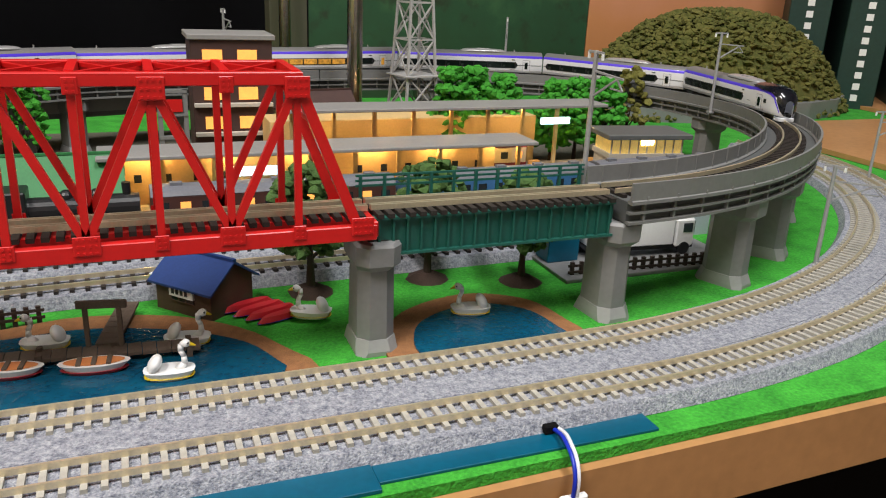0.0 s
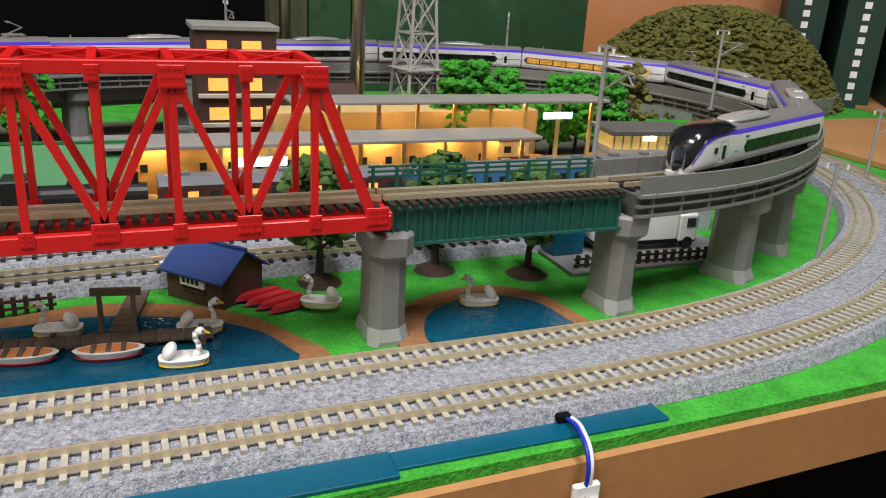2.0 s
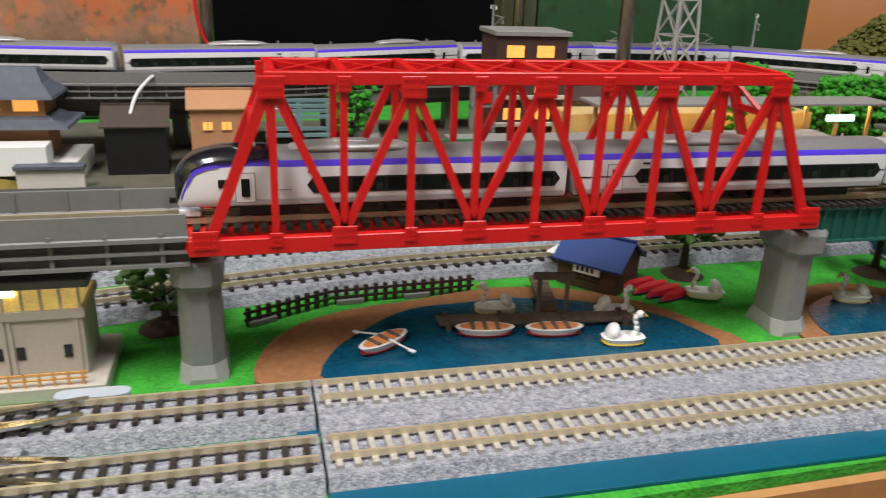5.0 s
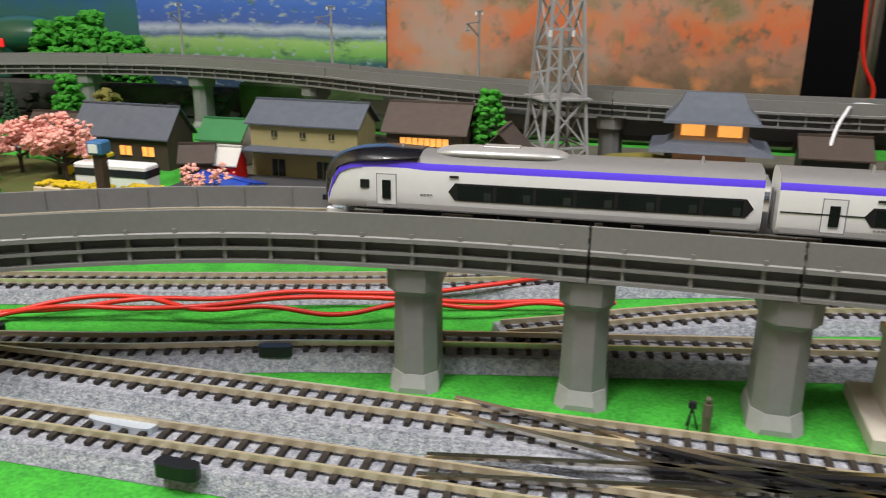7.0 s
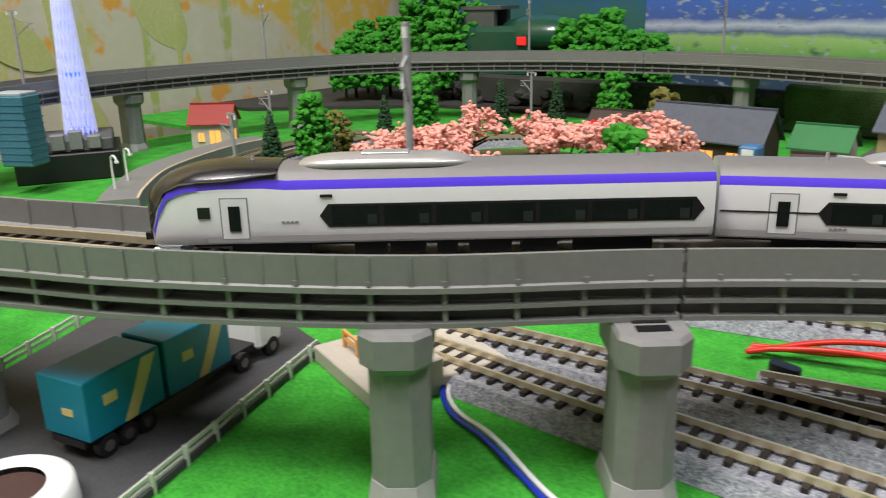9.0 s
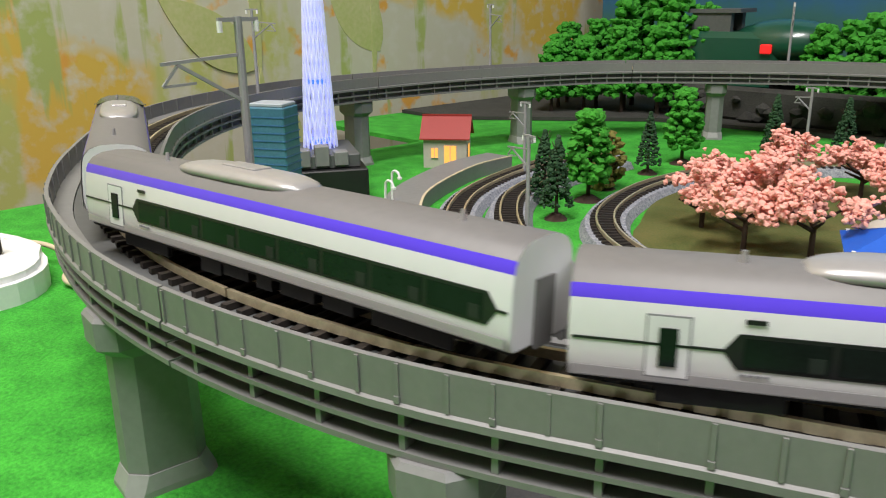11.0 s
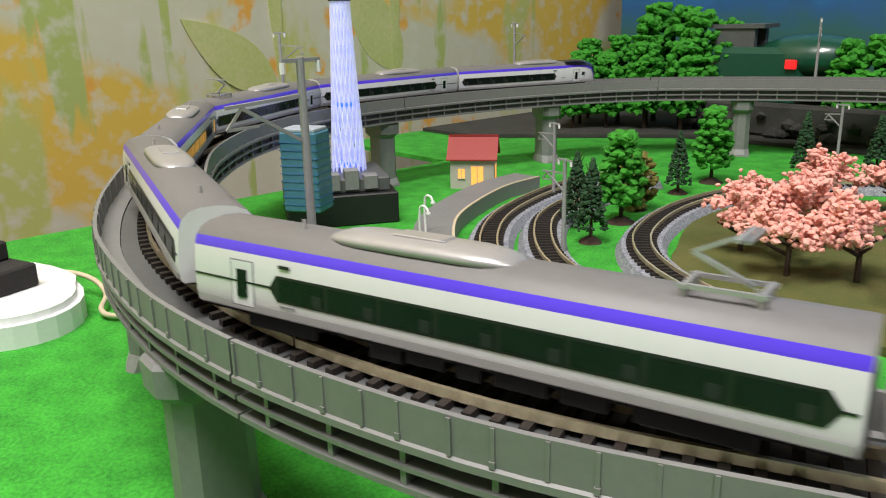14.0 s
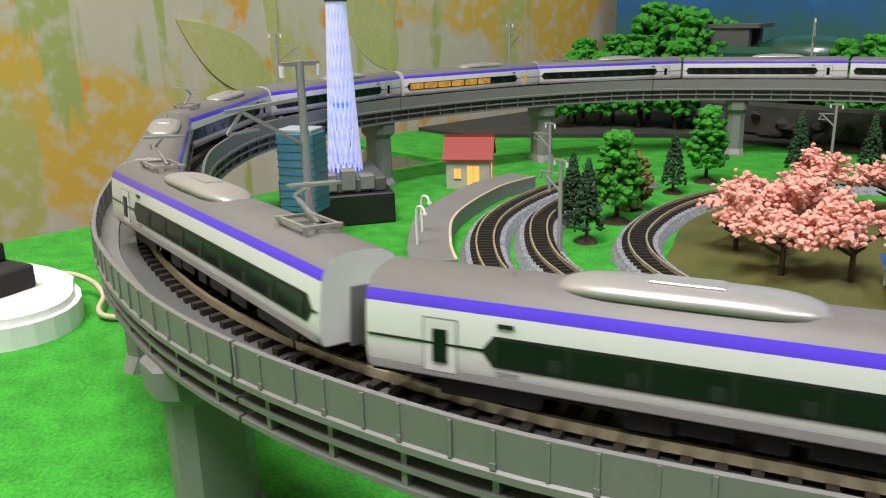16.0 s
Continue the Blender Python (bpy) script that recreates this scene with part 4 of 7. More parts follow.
def pond(name, outline, inner, label):
    p = empty(name)
    bm = bmesh.new()
    prism(bm, [tuple(q) for q in outline], 0.0, 0.0012)
    part("shore", bm, SAND, p, "brown sand shore")
    bm = bmesh.new()
    prism(bm, [tuple(q) for q in inner], 0.0012, 0.0018)
    part("water", bm, WATER, p, "blue rippled water")
    return tagged(p, label, "pond")


def smooth_ring(pts):
    q = Path(pts, closed=True)
    return [tuple(q.at(s)[:2]) for s in np.linspace(0, q.length, 56, endpoint=False)]


pond("boating_pond", smooth_ring([(0.022, -0.0435), (0.017, -0.022), (0.030, 0.002), (0.053, 0.0155), (0.085, 0.022), (0.11, 0.028), (0.130, 0.030), (0.162, 0.0215), (0.1865, 0.003), (0.2005, -0.019), (0.2075, -0.0425), (0.15, -0.0435), (0.08, -0.0435)]),
     smooth_ring([(0.042, -0.0435), (0.044, -0.023), (0.060, -0.004), (0.080, 0.011), (0.105, 0.0145), (0.130, 0.0160), (0.161, 0.0065), (0.1845, -0.0095), (0.1945, -0.027), (0.1945, -0.0428), (0.14, -0.0432), (0.09, -0.0432)]), "blue model pond with a brown sand shore")
pond("small_pond", smooth_ring([(0.2385, -0.0435), (0.2465, -0.011), (0.2645, 0.005), (0.2915, 0.0111), (0.3145, -0.002), (0.3211, -0.0265), (0.3195, -0.0435), (0.2785, -0.0437)]),
     smooth_ring([(0.2505, -0.0425), (0.2549, -0.019), (0.2711, -0.006), (0.2915, -0.0022), (0.3085, -0.0136), (0.3133, -0.033), (0.3115, -0.0428), (0.2785, -0.0430)]), "small blue model pond with a brown sand shore")
tagged(part("blue_board", B((0.035, 0.2105, -0.1172, -0.1045, 0.0, 0.0015), (0.2107, 0.3075, -0.1135, -0.0980, 0.0, 0.0011), bevel=0.0002), BLUE_B), "flat blue board along the table edge", "board")
tagged(part("blue_board", B((0.028, 0.036, -0.0745, -0.0695, 0.0, 0.001)), BLUE_B), "small blue board piece between the tracks", "board")


def wire(name, pts, r, m, label, twist=0.0, parent=None):
    cu = bpy.data.curves.new(name, "CURVE")
    cu.dimensions, cu.bevel_depth, cu.bevel_resolution = "3D", r, 2
    sp = cu.splines.new("BEZIER")
    sp.bezier_points.add(len(pts) - 1)
    for b, p in zip(sp.bezier_points, pts):
        b.co, b.handle_left_type, b.handle_right_type = p, "AUTO", "AUTO"
    cu.materials.append(m)
    ob = new(name, cu)
    if parent:
        ob.parent = parent
        return ob
    return tagged(ob, label, "cable")


BLUE_W = mat("blue_insulation", (0.01, 0.03, 0.45), 0.35)
WHITE_W = mat("white_insulation", (0.75, 0.75, 0.78), 0.35)
RED_W = mat("red_insulation", (0.60, 0.02, 0.01), 0.4)
first = built()
w = empty("feeder_cable")
wire("white_wire", [(0.3395, -0.1000, 0.002), (0.3415, -0.107, 0.003), (0.3400, -0.116, 0.004), (0.3385, -0.1240, 0.000), (0.338, -0.1255, -0.012), (0.338, -0.126, -0.03), (0.338, -0.127, -0.09)], 0.0007, WHITE_W, "", parent=w)
wire("blue_wire", [(0.3380, -0.1000, 0.002), (0.3398, -0.107, 0.003), (0.3385, -0.116, 0.004), (0.3371, -0.1242, 0.000), (0.3366, -0.1255, -0.012), (0.3366, -0.126, -0.03), (0.3366, -0.127, -0.09)], 0.0007, BLUE_W, "", parent=w)
tagged(w, "blue and white twin feeder wire hanging over the table edge", "cable")
c = empty("cable_clip")
part("clip_plate", B((0.3325, 0.3420, -0.1262, -0.1237, -0.026, -0.0085), bevel=0.0006), WHITE_P, c)
part("clip_hook", B((0.3335, 0.3425, -0.1288, -0.1262, -0.021, -0.014), bevel=0.0006), WHITE_P, c)
tagged(c, "white plastic cable clip screwed to the table edge", "clip")
tagged(part("cable_hole", B((0.3365, 0.3415, -0.1062, -0.1035, 0.0012, 0.0042), bevel=0.0004), DARK), "dark cable hole in the ballast side", "hole")
moved(first, EAST - 0.0065)


w = empty("feeder_cable")
wire("white_wire", [(-0.484, -0.101, 0.004), (-0.481, -0.108, 0.003), (-0.471, -0.119, 0.002), (-0.449, -0.1275, 0.003), (-0.422, -0.1395, 0.002), (-0.409, -0.1445, 0.003), (-0.38, -0.16, 0.002)], 0.0008, WHITE_W, "", parent=w)
wire("blue_wire", [(-0.4855, -0.102, 0.004), (-0.4825, -0.109, 0.003), (-0.472, -0.1205, 0.0015), (-0.4498, -0.1291, 0.002), (-0.4228, -0.1411, 0.0015), (-0.4098, -0.1461, 0.002), (-0.381, -0.1616, 0.002)], 0.0008, BLUE_W, "", parent=w)
tagged(w, "blue and white twin feeder wire lying on the grass", "cable")
for k in range(3):
    random.seed(20 + k)
    pts = [(-0.4145, -0.030 + k * 0.003, 0.003)]
    for i in range(1, 10):
        x = -0.4145 + i * 0.027
        pts.append((x, -0.026 + (x + 0.4145) * (0.27 + 0.07 * k) + random.uniform(-0.004, 0.004) + 0.006 * math.sin(i * 1.1 + k * 2.1), 0.004 + random.uniform(0.0, 0.004)))
    wire("red_cable", pts, 0.0011, RED_W, "red insulated wire lying in loose loops on the grass")


# ---- boats ----
SWAN_Y = mat("yellow_paint", (0.75, 0.55, 0.02), 0.4)
BOAT_O = mat("orange_boat_inside", (0.70, 0.25, 0.08), 0.5)
BOAT_R = mat("boat_red_hull", (0.35, 0.02, 0.03), 0.35)
DOCK = mat("weathered_dock_planks", (0.14, 0.10, 0.075), 0.8, var=0.3, scale=120, bump=0.2)


def hull(bm, L, w, z0, z1, point=0.55):
    rings = []
    for zz, k in ((z0, 0.78), (z1, 1.0)):
        ring = []
        for a in range(20):
            t = 2 * math.pi * a / 20
            ring.append((L / 2 * k * math.cos(t), w / 2 * k * math.copysign(abs(math.sin(t)) ** point, math.sin(t)), zz))
        rings.append(ring)
    return loft(bm, rings)


def swan_boat(x, y, yaw, z=0.0018, hullm=None):
    s = empty("swan_boat", pose(x, y, z, 0, 0, yaw) @ Matrix.Diagonal((0.86, 0.86, 0.80, 1)))
    bm = bmesh.new()
    hull(bm, 0.0205, 0.0110, 0.0, 0.0040)
    part("hull", bm, hullm or WHITE_P, s)
    bm = bmesh.new()
    hull(bm, 0.0200, 0.0106, 0.0006, 0.0013)
    part("waterline", bm, SWAN_Y, s, "yellow and blue waterline")
    bm = bmesh.new()
    r = bmesh.ops.create_uvsphere(bm, u_segments=14, v_segments=10, radius=1, matrix=Matrix.Translation((-0.0055, 0, 0.0068)) @ pose(0, 0, 0, 0, 28, 0) @ Matrix.Diagonal((0.0026, 0.0046, 0.0044, 1)))
    part("seat_shell", bm, WHITE_P, s, smooth=True)
    bm = bmesh.new()
    pts = [(0.0040, 0.003), (0.0062, 0.0062), (0.0060, 0.0095), (0.0048, 0.0122), (0.0052, 0.0150), (0.0070, 0.0158)]
    for (a, b), (c, d), r0, r1 in zip(pts, pts[1:], (0.0020, 0.0013, 0.0011, 0.0011, 0.0013), (0.0013, 0.0011, 0.0011, 0.0013, 0.0016)):
        cyl(bm, (a, 0, b), (c, 0, d), r0, r1, 10)
    bmesh.ops.create_uvsphere(bm, u_segments=10, v_segments=8, radius=0.0019, matrix=Matrix.Translation((0.0070, 0, 0.0156)))
    part("neck", bm, WHITE_P, s, smooth=True)
    bm = bmesh.new()
    cyl(bm, (0.0080, 0, 0.0154), (0.0108, 0, 0.0142), 0.0011, 0.0003, 8)
    part("beak", bm, SWAN_Y, s)
    part("eyes", B((0.0076, 0.0083, -0.0018, 0.0018, 0.0158, 0.0165)), BLACK, s)
    return tagged(s, "white swan pedal boat with a yellow beak", "boat", "swan boats")


swan_boat(0.1580, -0.0330, -5)
swan_boat(0.1660, -0.0075, -8)
swan_boat(0.1160, 0.0030, 172)
swan_boat(0.2165, 0.0045, 160)
swan_boat(0.2830, -0.0105, 168)


def rowing_boat(x, y, yaw, oars=False):
    s = empty("rowing_boat", pose(x, y, 0.0016, 0, 0, yaw))
    bm = bmesh.new()
    hull(bm, 0.0228, 0.0080, 0.0, 0.0016, 1.0)
    part("hull", bm, BOAT_R, s, "dark red hull")
    bm = bmesh.new()
    hull(bm, 0.0242, 0.0090, 0.0014, 0.0040, 1.0)
    part("topsides", bm, WHITE_P, s, "white upper hull")
    bm = bmesh.new()
    hull(bm, 0.0205, 0.0066, 0.0036, 0.0043, 1.0)
    part("inside", bm, BOAT_O, s, "orange floor")
    for xx in (-0.005, 0.0, 0.005):
        part("thwart", B((xx - 0.0008, xx + 0.0008, -0.0032, 0.0032, 0.0042, 0.0048)), DOCK, s)
    if oars:
        bm = bmesh.new()
        cyl(bm, (0, -0.003, 0.0048), (0.002, -0.0125, 0.003), 0.0004, n=6)
        cyl(bm, (0, 0.003, 0.0048), (-0.002, 0.0125, 0.003), 0.0004, n=6)
        box(bm, 0.0012, 0.0028, -0.0145, -0.0118, 0.0026, 0.0031)
        box(bm, -0.0028, -0.0012, 0.0118, 0.0145, 0.0026, 0.0031)
        part("oars", bm, WHITE_P, s)
    return tagged(s, "orange and white wooden rowing boat with a red hull", "boat", "rowing boats")


rowing_boat(0.064, -0.0215, 35, True)
rowing_boat(0.1055, -0.0175, -8)
rowing_boat(0.1335, -0.0215, -5)
CANOE = mat("red_canoe", (0.55, 0.02, 0.03), 0.35)
for k in range(4):
    s = empty("canoe", pose(0.1930 + k * 0.0042, 0.0235 - k * 0.0050, 0.0004, 0, 0, 22))
    bm = bmesh.new()
    hull(bm, 0.025, 0.0052, 0.0030, 0.0006, 1.0)
    part("hull", bm, CANOE, s)
    bm = bmesh.new()
    hull(bm, 0.0255, 0.0056, 0.0, 0.0008, 1.0)
    part("rim", bm, BLUE_W, s, "blue rim")
    tagged(s, "upturned red canoe with a blue rim on the grass", "canoe", "canoes beside the hut")

d = empty("boat_dock")
for k in range(16):
    x = 0.0885 + k * 0.0051
    part("plank", B((x, x + 0.0048, -0.0146, -0.0064, 0.0040, 0.0052)), DOCK, d).matrix_basis = pose(0, 0.0030 - (x - 0.09) * 0.10, 0, 0, 0, 0)
for k in range(8):
    y = -0.006 + k * 0.0050
    part("plank", B((-0.0040, 0.0040, y, y + 0.0046, 0.0040, 0.0052)), DOCK, d).matrix_basis = pose(0.1385, -0.001, 0, 0, 0, -12)
for x in (0.092, 0.115, 0.140, 0.166):
    for y in (-0.0140, -0.0070):
        part("pile", B((x - 0.0010, x + 0.0010, y - 0.001, y + 0.001, 0.0018, 0.0066)), DOCK, d).matrix_basis = pose(0, 0.0030 - (x - 0.09) * 0.10, 0)
tagged(d, "brown weathered plank boat dock in the pond", "dock")
g = empty("dock_gate", pose(0.1370, -0.0085, 0.0052, 0, 0, -10))
for x in (-0.0058, 0.0058):
    part("post", B((x - 0.0008, x + 0.0008, -0.0008, 0.0008, 0, 0.0155)), DOCK, g)
part("name_board", B((-0.0088, 0.0088, -0.0006, 0.0006, 0.0150, 0.0182), bevel=0.0003), DOCK, g)
tagged(g, "dark wooden gate with a blank name board on the dock", "gate")


# ---- hut, fences and trees of the park ----
ROOF_B = mat("blue_tin_roof", (0.02, 0.055, 0.22), 0.5, var=0.2, scale=80)
WALL_BR = mat("brown_boards", (0.09, 0.045, 0.03), 0.7, var=0.3, scale=150)


def gable(bm, w, d, h0, h1, over=0.002, thick=0.001):
    """A gabled roof along x on a w by d house with eaves at h0 and ridge at h1."""
    W, D = w / 2 + over, d / 2 + over
    drop = (h1 - h0) * over / (d / 2)
    prof = [(-D, h0 - drop), (0, h1), (D, h0 - drop), (D, h0 - drop + thick), (0, h1 + thick), (-D, h0 - drop + thick)]
    loft(bm, [[(x, y, z) for y, z in prof] for x in (-W, W)])
    return bm


def house_body(bm, w, d, h0, h1):
    prof = [(-d / 2, 0), (d / 2, 0), (d / 2, h0), (0, h1), (-d / 2, h0)]
    loft(bm, [[(x, y, z) for y, z in prof] for x in (-w / 2, w / 2)])
    return bm


def house(name, x, y, yaw, w, d, h0, h1, wall, roof, label, windows=(), lit=None, category="house", z=0.0, chimney=False):
    """A gabled house; windows are (face, across, z, width, height, material), face f/b/l/r."""
    o = empty(name, pose(x, y, z, 0, 0, yaw))
    part("wall", house_body(bmesh.new(), w, d, h0, h1), wall, o)
    part("roof", gable(bmesh.new(), w, d, h0, h1, over=min(w, d) * 0.09), roof, o)
    bm = bmesh.new()
    box(bm, -w / 2 - min(w, d) * 0.09, w / 2 + min(w, d) * 0.09, -0.0009, 0.0009, h1 + 0.0006, h1 + 0.0018)
    part("ridge", bm, roof, o)
    for face, a, zz, ww, hh, m in windows:
        e = 0.0005
        if face == "f":
            b = (a - ww / 2, a + ww / 2, -d / 2 - e, -d / 2 + e, zz, zz + hh)
        elif face == "b":
            b = (a - ww / 2, a + ww / 2, d / 2 - e, d / 2 + e, zz, zz + hh)
        elif face == "l":
            b = (-w / 2 - e, -w / 2 + e, a - ww / 2, a + ww / 2, zz, zz + hh)
        else:
            b = (w / 2 - e, w / 2 + e, a - ww / 2, a + ww / 2, zz, zz + hh)
        wn = part("window", B(b), m, o)
        x0, x1, y0, y1, z0, z1 = b
        part("sill", B((x0 - 0.0003, x1 + 0.0003, y0 - 0.0003, y1 + 0.0003, z0 - 0.0005, z0)), wall, wn)
        if face in "fb" and ww > 0.004:
            for k in range(1, max(2, int(ww / 0.004))):
                xx = x0 + (x1 - x0) * k / max(2, int(ww / 0.004))
                part("mullion", B((xx - 0.00025, xx + 0.00025, y0 - 0.0003, y1 + 0.0003, z0, z1)), wall, wn)
    return tagged(o, label, category)


WIN_D = mat("dark_window", (0.02, 0.025, 0.03), 0.15)
WIN_L = mat("warm_lit_window", (1.0, 0.42, 0.09), 0.4, emit=0.9, var=0.35, scale=200)
hut = house("boat_hut", 0.1765, 0.0330, -48, 0.030, 0.026, 0.0135, 0.0225, WALL_BR, ROOF_B, "brown wooden boat hut with a blue tin roof", [("f", 0.0, 0.006, 0.012, 0.005, WIN_D), ("l", 0.0, 0.006, 0.014, 0.005, WIN_D)], category="hut")
part("awning", B((-0.0240, -0.0145, -0.0085, 0.0085, 0.0112, 0.0122), bevel=0.0003), WHITE_P, hut, "white propped awning")
part("sign_board", B((-0.0065, 0.0065, -0.0143, -0.0132, 0.0080, 0.0125)), WHITE_P, hut, "white sign with dark marks")
part("sign_marks", B(*[(-0.005 + k * 0.0024, -0.0036 + k * 0.0024, -0.0146, -0.0143, 0.0092, 0.0114) for k in range(4)]), BLACK, hut)


def fence(name, x0, y0, x1, y1, h, n, m, label, foot=True, post_w=0.0009):
    f = empty(name)
    L = math.hypot(x1 - x0, y1 - y0)
    f.matrix_basis = pose(x0, y0, 0, 0, 0, math.degrees(math.atan2(y1 - y0, x1 - x0)))
    for k in range(n):
        x = (k + 0.5) * L / n
        part("post", B((x - post_w, x + post_w, -0.0008, 0.0008, 0.0, h)), m, f)
    for zz in (0.42, 0.80):
        part("rail", B((0, L, -0.0011, -0.0005, h * zz - 0.0006, h * zz + 0.0006)), m, f)
    if foot:
        k = 0
        while k * 0.03 + 0.012 < L:
            part("footing", B((k * 0.03 + 0.002, k * 0.03 + 0.014, -0.0022, 0.0022, 0, 0.0024), bevel=0.0003), PIER, f)
            k += 1
    return tagged(f, label, "fence")


FENCE_BR = mat("dark_brown_fence", (0.045, 0.028, 0.02), 0.7, var=0.3, scale=200)
LF = "dark brown wooden post fence on grey footings"
fence("park_fence", 0.012, 0.0080, 0.0485, 0.0250, 0.0080, 9, FENCE_BR, LF)
fence("park_fence", 0.0490, 0.0252, 0.114, 0.0300, 0.0080, 15, FENCE_BR, LF)

TRUNK = mat("tree_trunk", (0.05, 0.03, 0.02), 0.85, var=0.3, scale=120, bump=0.3)
LEAF_D = mat("olive_foliage", (0.07, 0.15, 0.03), 0.85, var=0.5, scale=180, bump=0.4, second=(0.03, 0.07, 0.012))
LEAF_B = mat("bright_foliage", (0.05, 0.34, 0.02), 0.85, var=0.5, scale=160, bump=0.4, second=(0.02, 0.16, 0.008))
LEAF_P = mat("pine_foliage", (0.025, 0.085, 0.03), 0.85, var=0.5, scale=200, bump=0.4)
LEAF_O = mat("yellow_olive_foliage", (0.20, 0.19, 0.035), 0.85, var=0.5, scale=180, bump=0.4)
PINK = mat("cherry_blossom", (0.92, 0.50, 0.43), 0.85, var=0.3, scale=220, bump=0.4, second=(0.80, 0.34, 0.28))
EARTH = mat("brown_earth", (0.06, 0.035, 0.025), 0.95, var=0.4, scale=150, bump=0.4)


def clump(bm, c, r, sub=1, rough=0.3, squash=0.85):
    res = bmesh.ops.create_icosphere(bm, subdivisions=sub, radius=r)
    rot = Euler((random.uniform(0, 6), random.uniform(0, 6), random.uniform(0, 6))).to_matrix()
    for v in res["verts"]:
        v.co = rot @ v.co * random.uniform(1 - rough, 1 + rough)
        v.co.z *= squash
        v.co += Vector(c)


TREES = {}


def tree(kind, x, y, h, r, leaf, label, z=0.0, seed=0, mound=None, category="tree", n=90):
    """A model tree: tapered trunk with limbs, and a crown of many small clumps with gaps."""
    key = (kind, round(h, 4), round(r, 4), leaf.name, seed)
    m = pose(x, y, z, 0, 0, (seed * 77 + x * 4000) % 360)
    if key in TREES:
        return copy_thing(TREES[key], m)
    random.seed(seed + int(h * 10000))
    o = empty("tree", m)
    bm = bmesh.new()
    th = h * (0.45 if kind != "cone" else 0.85)
    cyl(bm, (0, 0, 0), (0, 0, th), r * (0.12 if kind != "cherry" else 0.06), r * 0.05, 8)
    for k in range(6):
        a = k * 1.05 + random.random()
        z0 = th * random.uniform(0.55, 0.95)
        cyl(bm, (0, 0, z0), (r * 0.55 * math.cos(a), r * 0.55 * math.sin(a), z0 + h * 0.16), r * 0.05, r * 0.02, 5)
    part("trunk", bm, TRUNK, o)
    bm = bmesh.new()
    z0 = h * {"round": 0.34, "cone": 0.16, "tier": 0.26, "bush": 0.05, "cherry": 0.46}[kind]
    tufts = [(random.uniform(0, 6.28), math.sqrt(random.uniform(0.02, 1)), random.uniform(0.1, 1)) for k in range(13)]
    for k in range(n):
        u = random.random()
        a = random.uniform(0, 2 * math.pi)
        if kind == "cone":
            rr = r * (1 - u) ** 0.85 * random.uniform(0.7, 1.0)
        elif kind == "tier":
            t = int(u * 6) / 6
            rr = r * (0.62 + 0.75 * t - 1.25 * t * t) * 1.35 * math.sqrt(random.uniform(0.10, 1.0))
            u = t + 0.13 * random.random() - 0.10 * (rr / r) ** 2
        elif kind == "cherry":
            ta, tr, tz = tufts[k % 13]
            rr = r * tr * 0.85
            ox, oy = rr * math.cos(ta) + random.gauss(0, 0.13 * r), rr * math.sin(ta) + random.gauss(0, 0.13 * r)
            rr, a = math.hypot(ox, oy), math.atan2(oy, ox)
            u = max(0.0, tz * (1 - 0.55 * tr * tr) + random.gauss(0, 0.10))
        else:
            rr = r * math.sqrt(max(0.02, 1 - (2 * u - 0.85) ** 2 / 1.4)) * random.uniform(0.45, 1.0)
        zz = z0 + (h - z0) * u * 0.96
        cr = r * {"round": 0.15, "cone": 0.13, "tier": 0.20, "bush": 0.22, "cherry": 0.072}[kind] * random.uniform(0.7, 1.25)
        clump(bm, (rr * math.cos(a), rr * math.sin(a), zz), cr, 1, 0.38, 0.8)
    part("crown", bm, leaf, o)
    if mound:
        bm = bmesh.new()
        bmesh.ops.create_cone(bm, cap_ends=True, segments=16, radius1=mound, radius2=mound * 0.35, depth=0.0035, matrix=Matrix.Translation((0, 0, 0.00175)))
        for v in bm.verts:
            v.co.x += random.uniform(-0.0006, 0.0006)
            v.co.y += random.uniform(-0.0006, 0.0006)
        part("earth_mound", bm, EARTH, o, "brown earth mound")
    TREES[key] = o
    return tagged(o, label, category)


LT = "olive green model tree on a brown earth mound"
tree("round", 0.2230, 0.0350, 0.060, 0.0195, LEAF_D, LT, seed=1, mound=0.0105, n=170)
tree("round", 0.2805, 0.0370, 0.060, 0.0185, LEAF_D, LT, seed=2, mound=0.0105, n=170)
tree("round", 0.3235, 0.0215, 0.055, 0.0185, LEAF_D, LT, seed=3, mound=0.0105, n=170)
tree("round", -0.0180, 0.0135, 0.036, 0.0165, LEAF_D, LT, seed=3, mound=0.0105)
tree("round", 0.4085, 0.10, 0.030, 0.012, LEAF_D, LT, seed=2)


# ---- signal cabins ----
CREAM = mat("cream_plaster", (0.50, 0.46, 0.40), 0.7, var=0.12, scale=60)
AMBER = mat("amber_glass", (0.9, 0.62, 0.18), 0.15, emit=0.35, var=0.5, scale=120)
BULB = mat("lit_bulb", (1.0, 0.86, 0.5), 0.3, emit=14.0)
RAILING = mat("orange_railing", (0.75, 0.36, 0.10), 0.5)


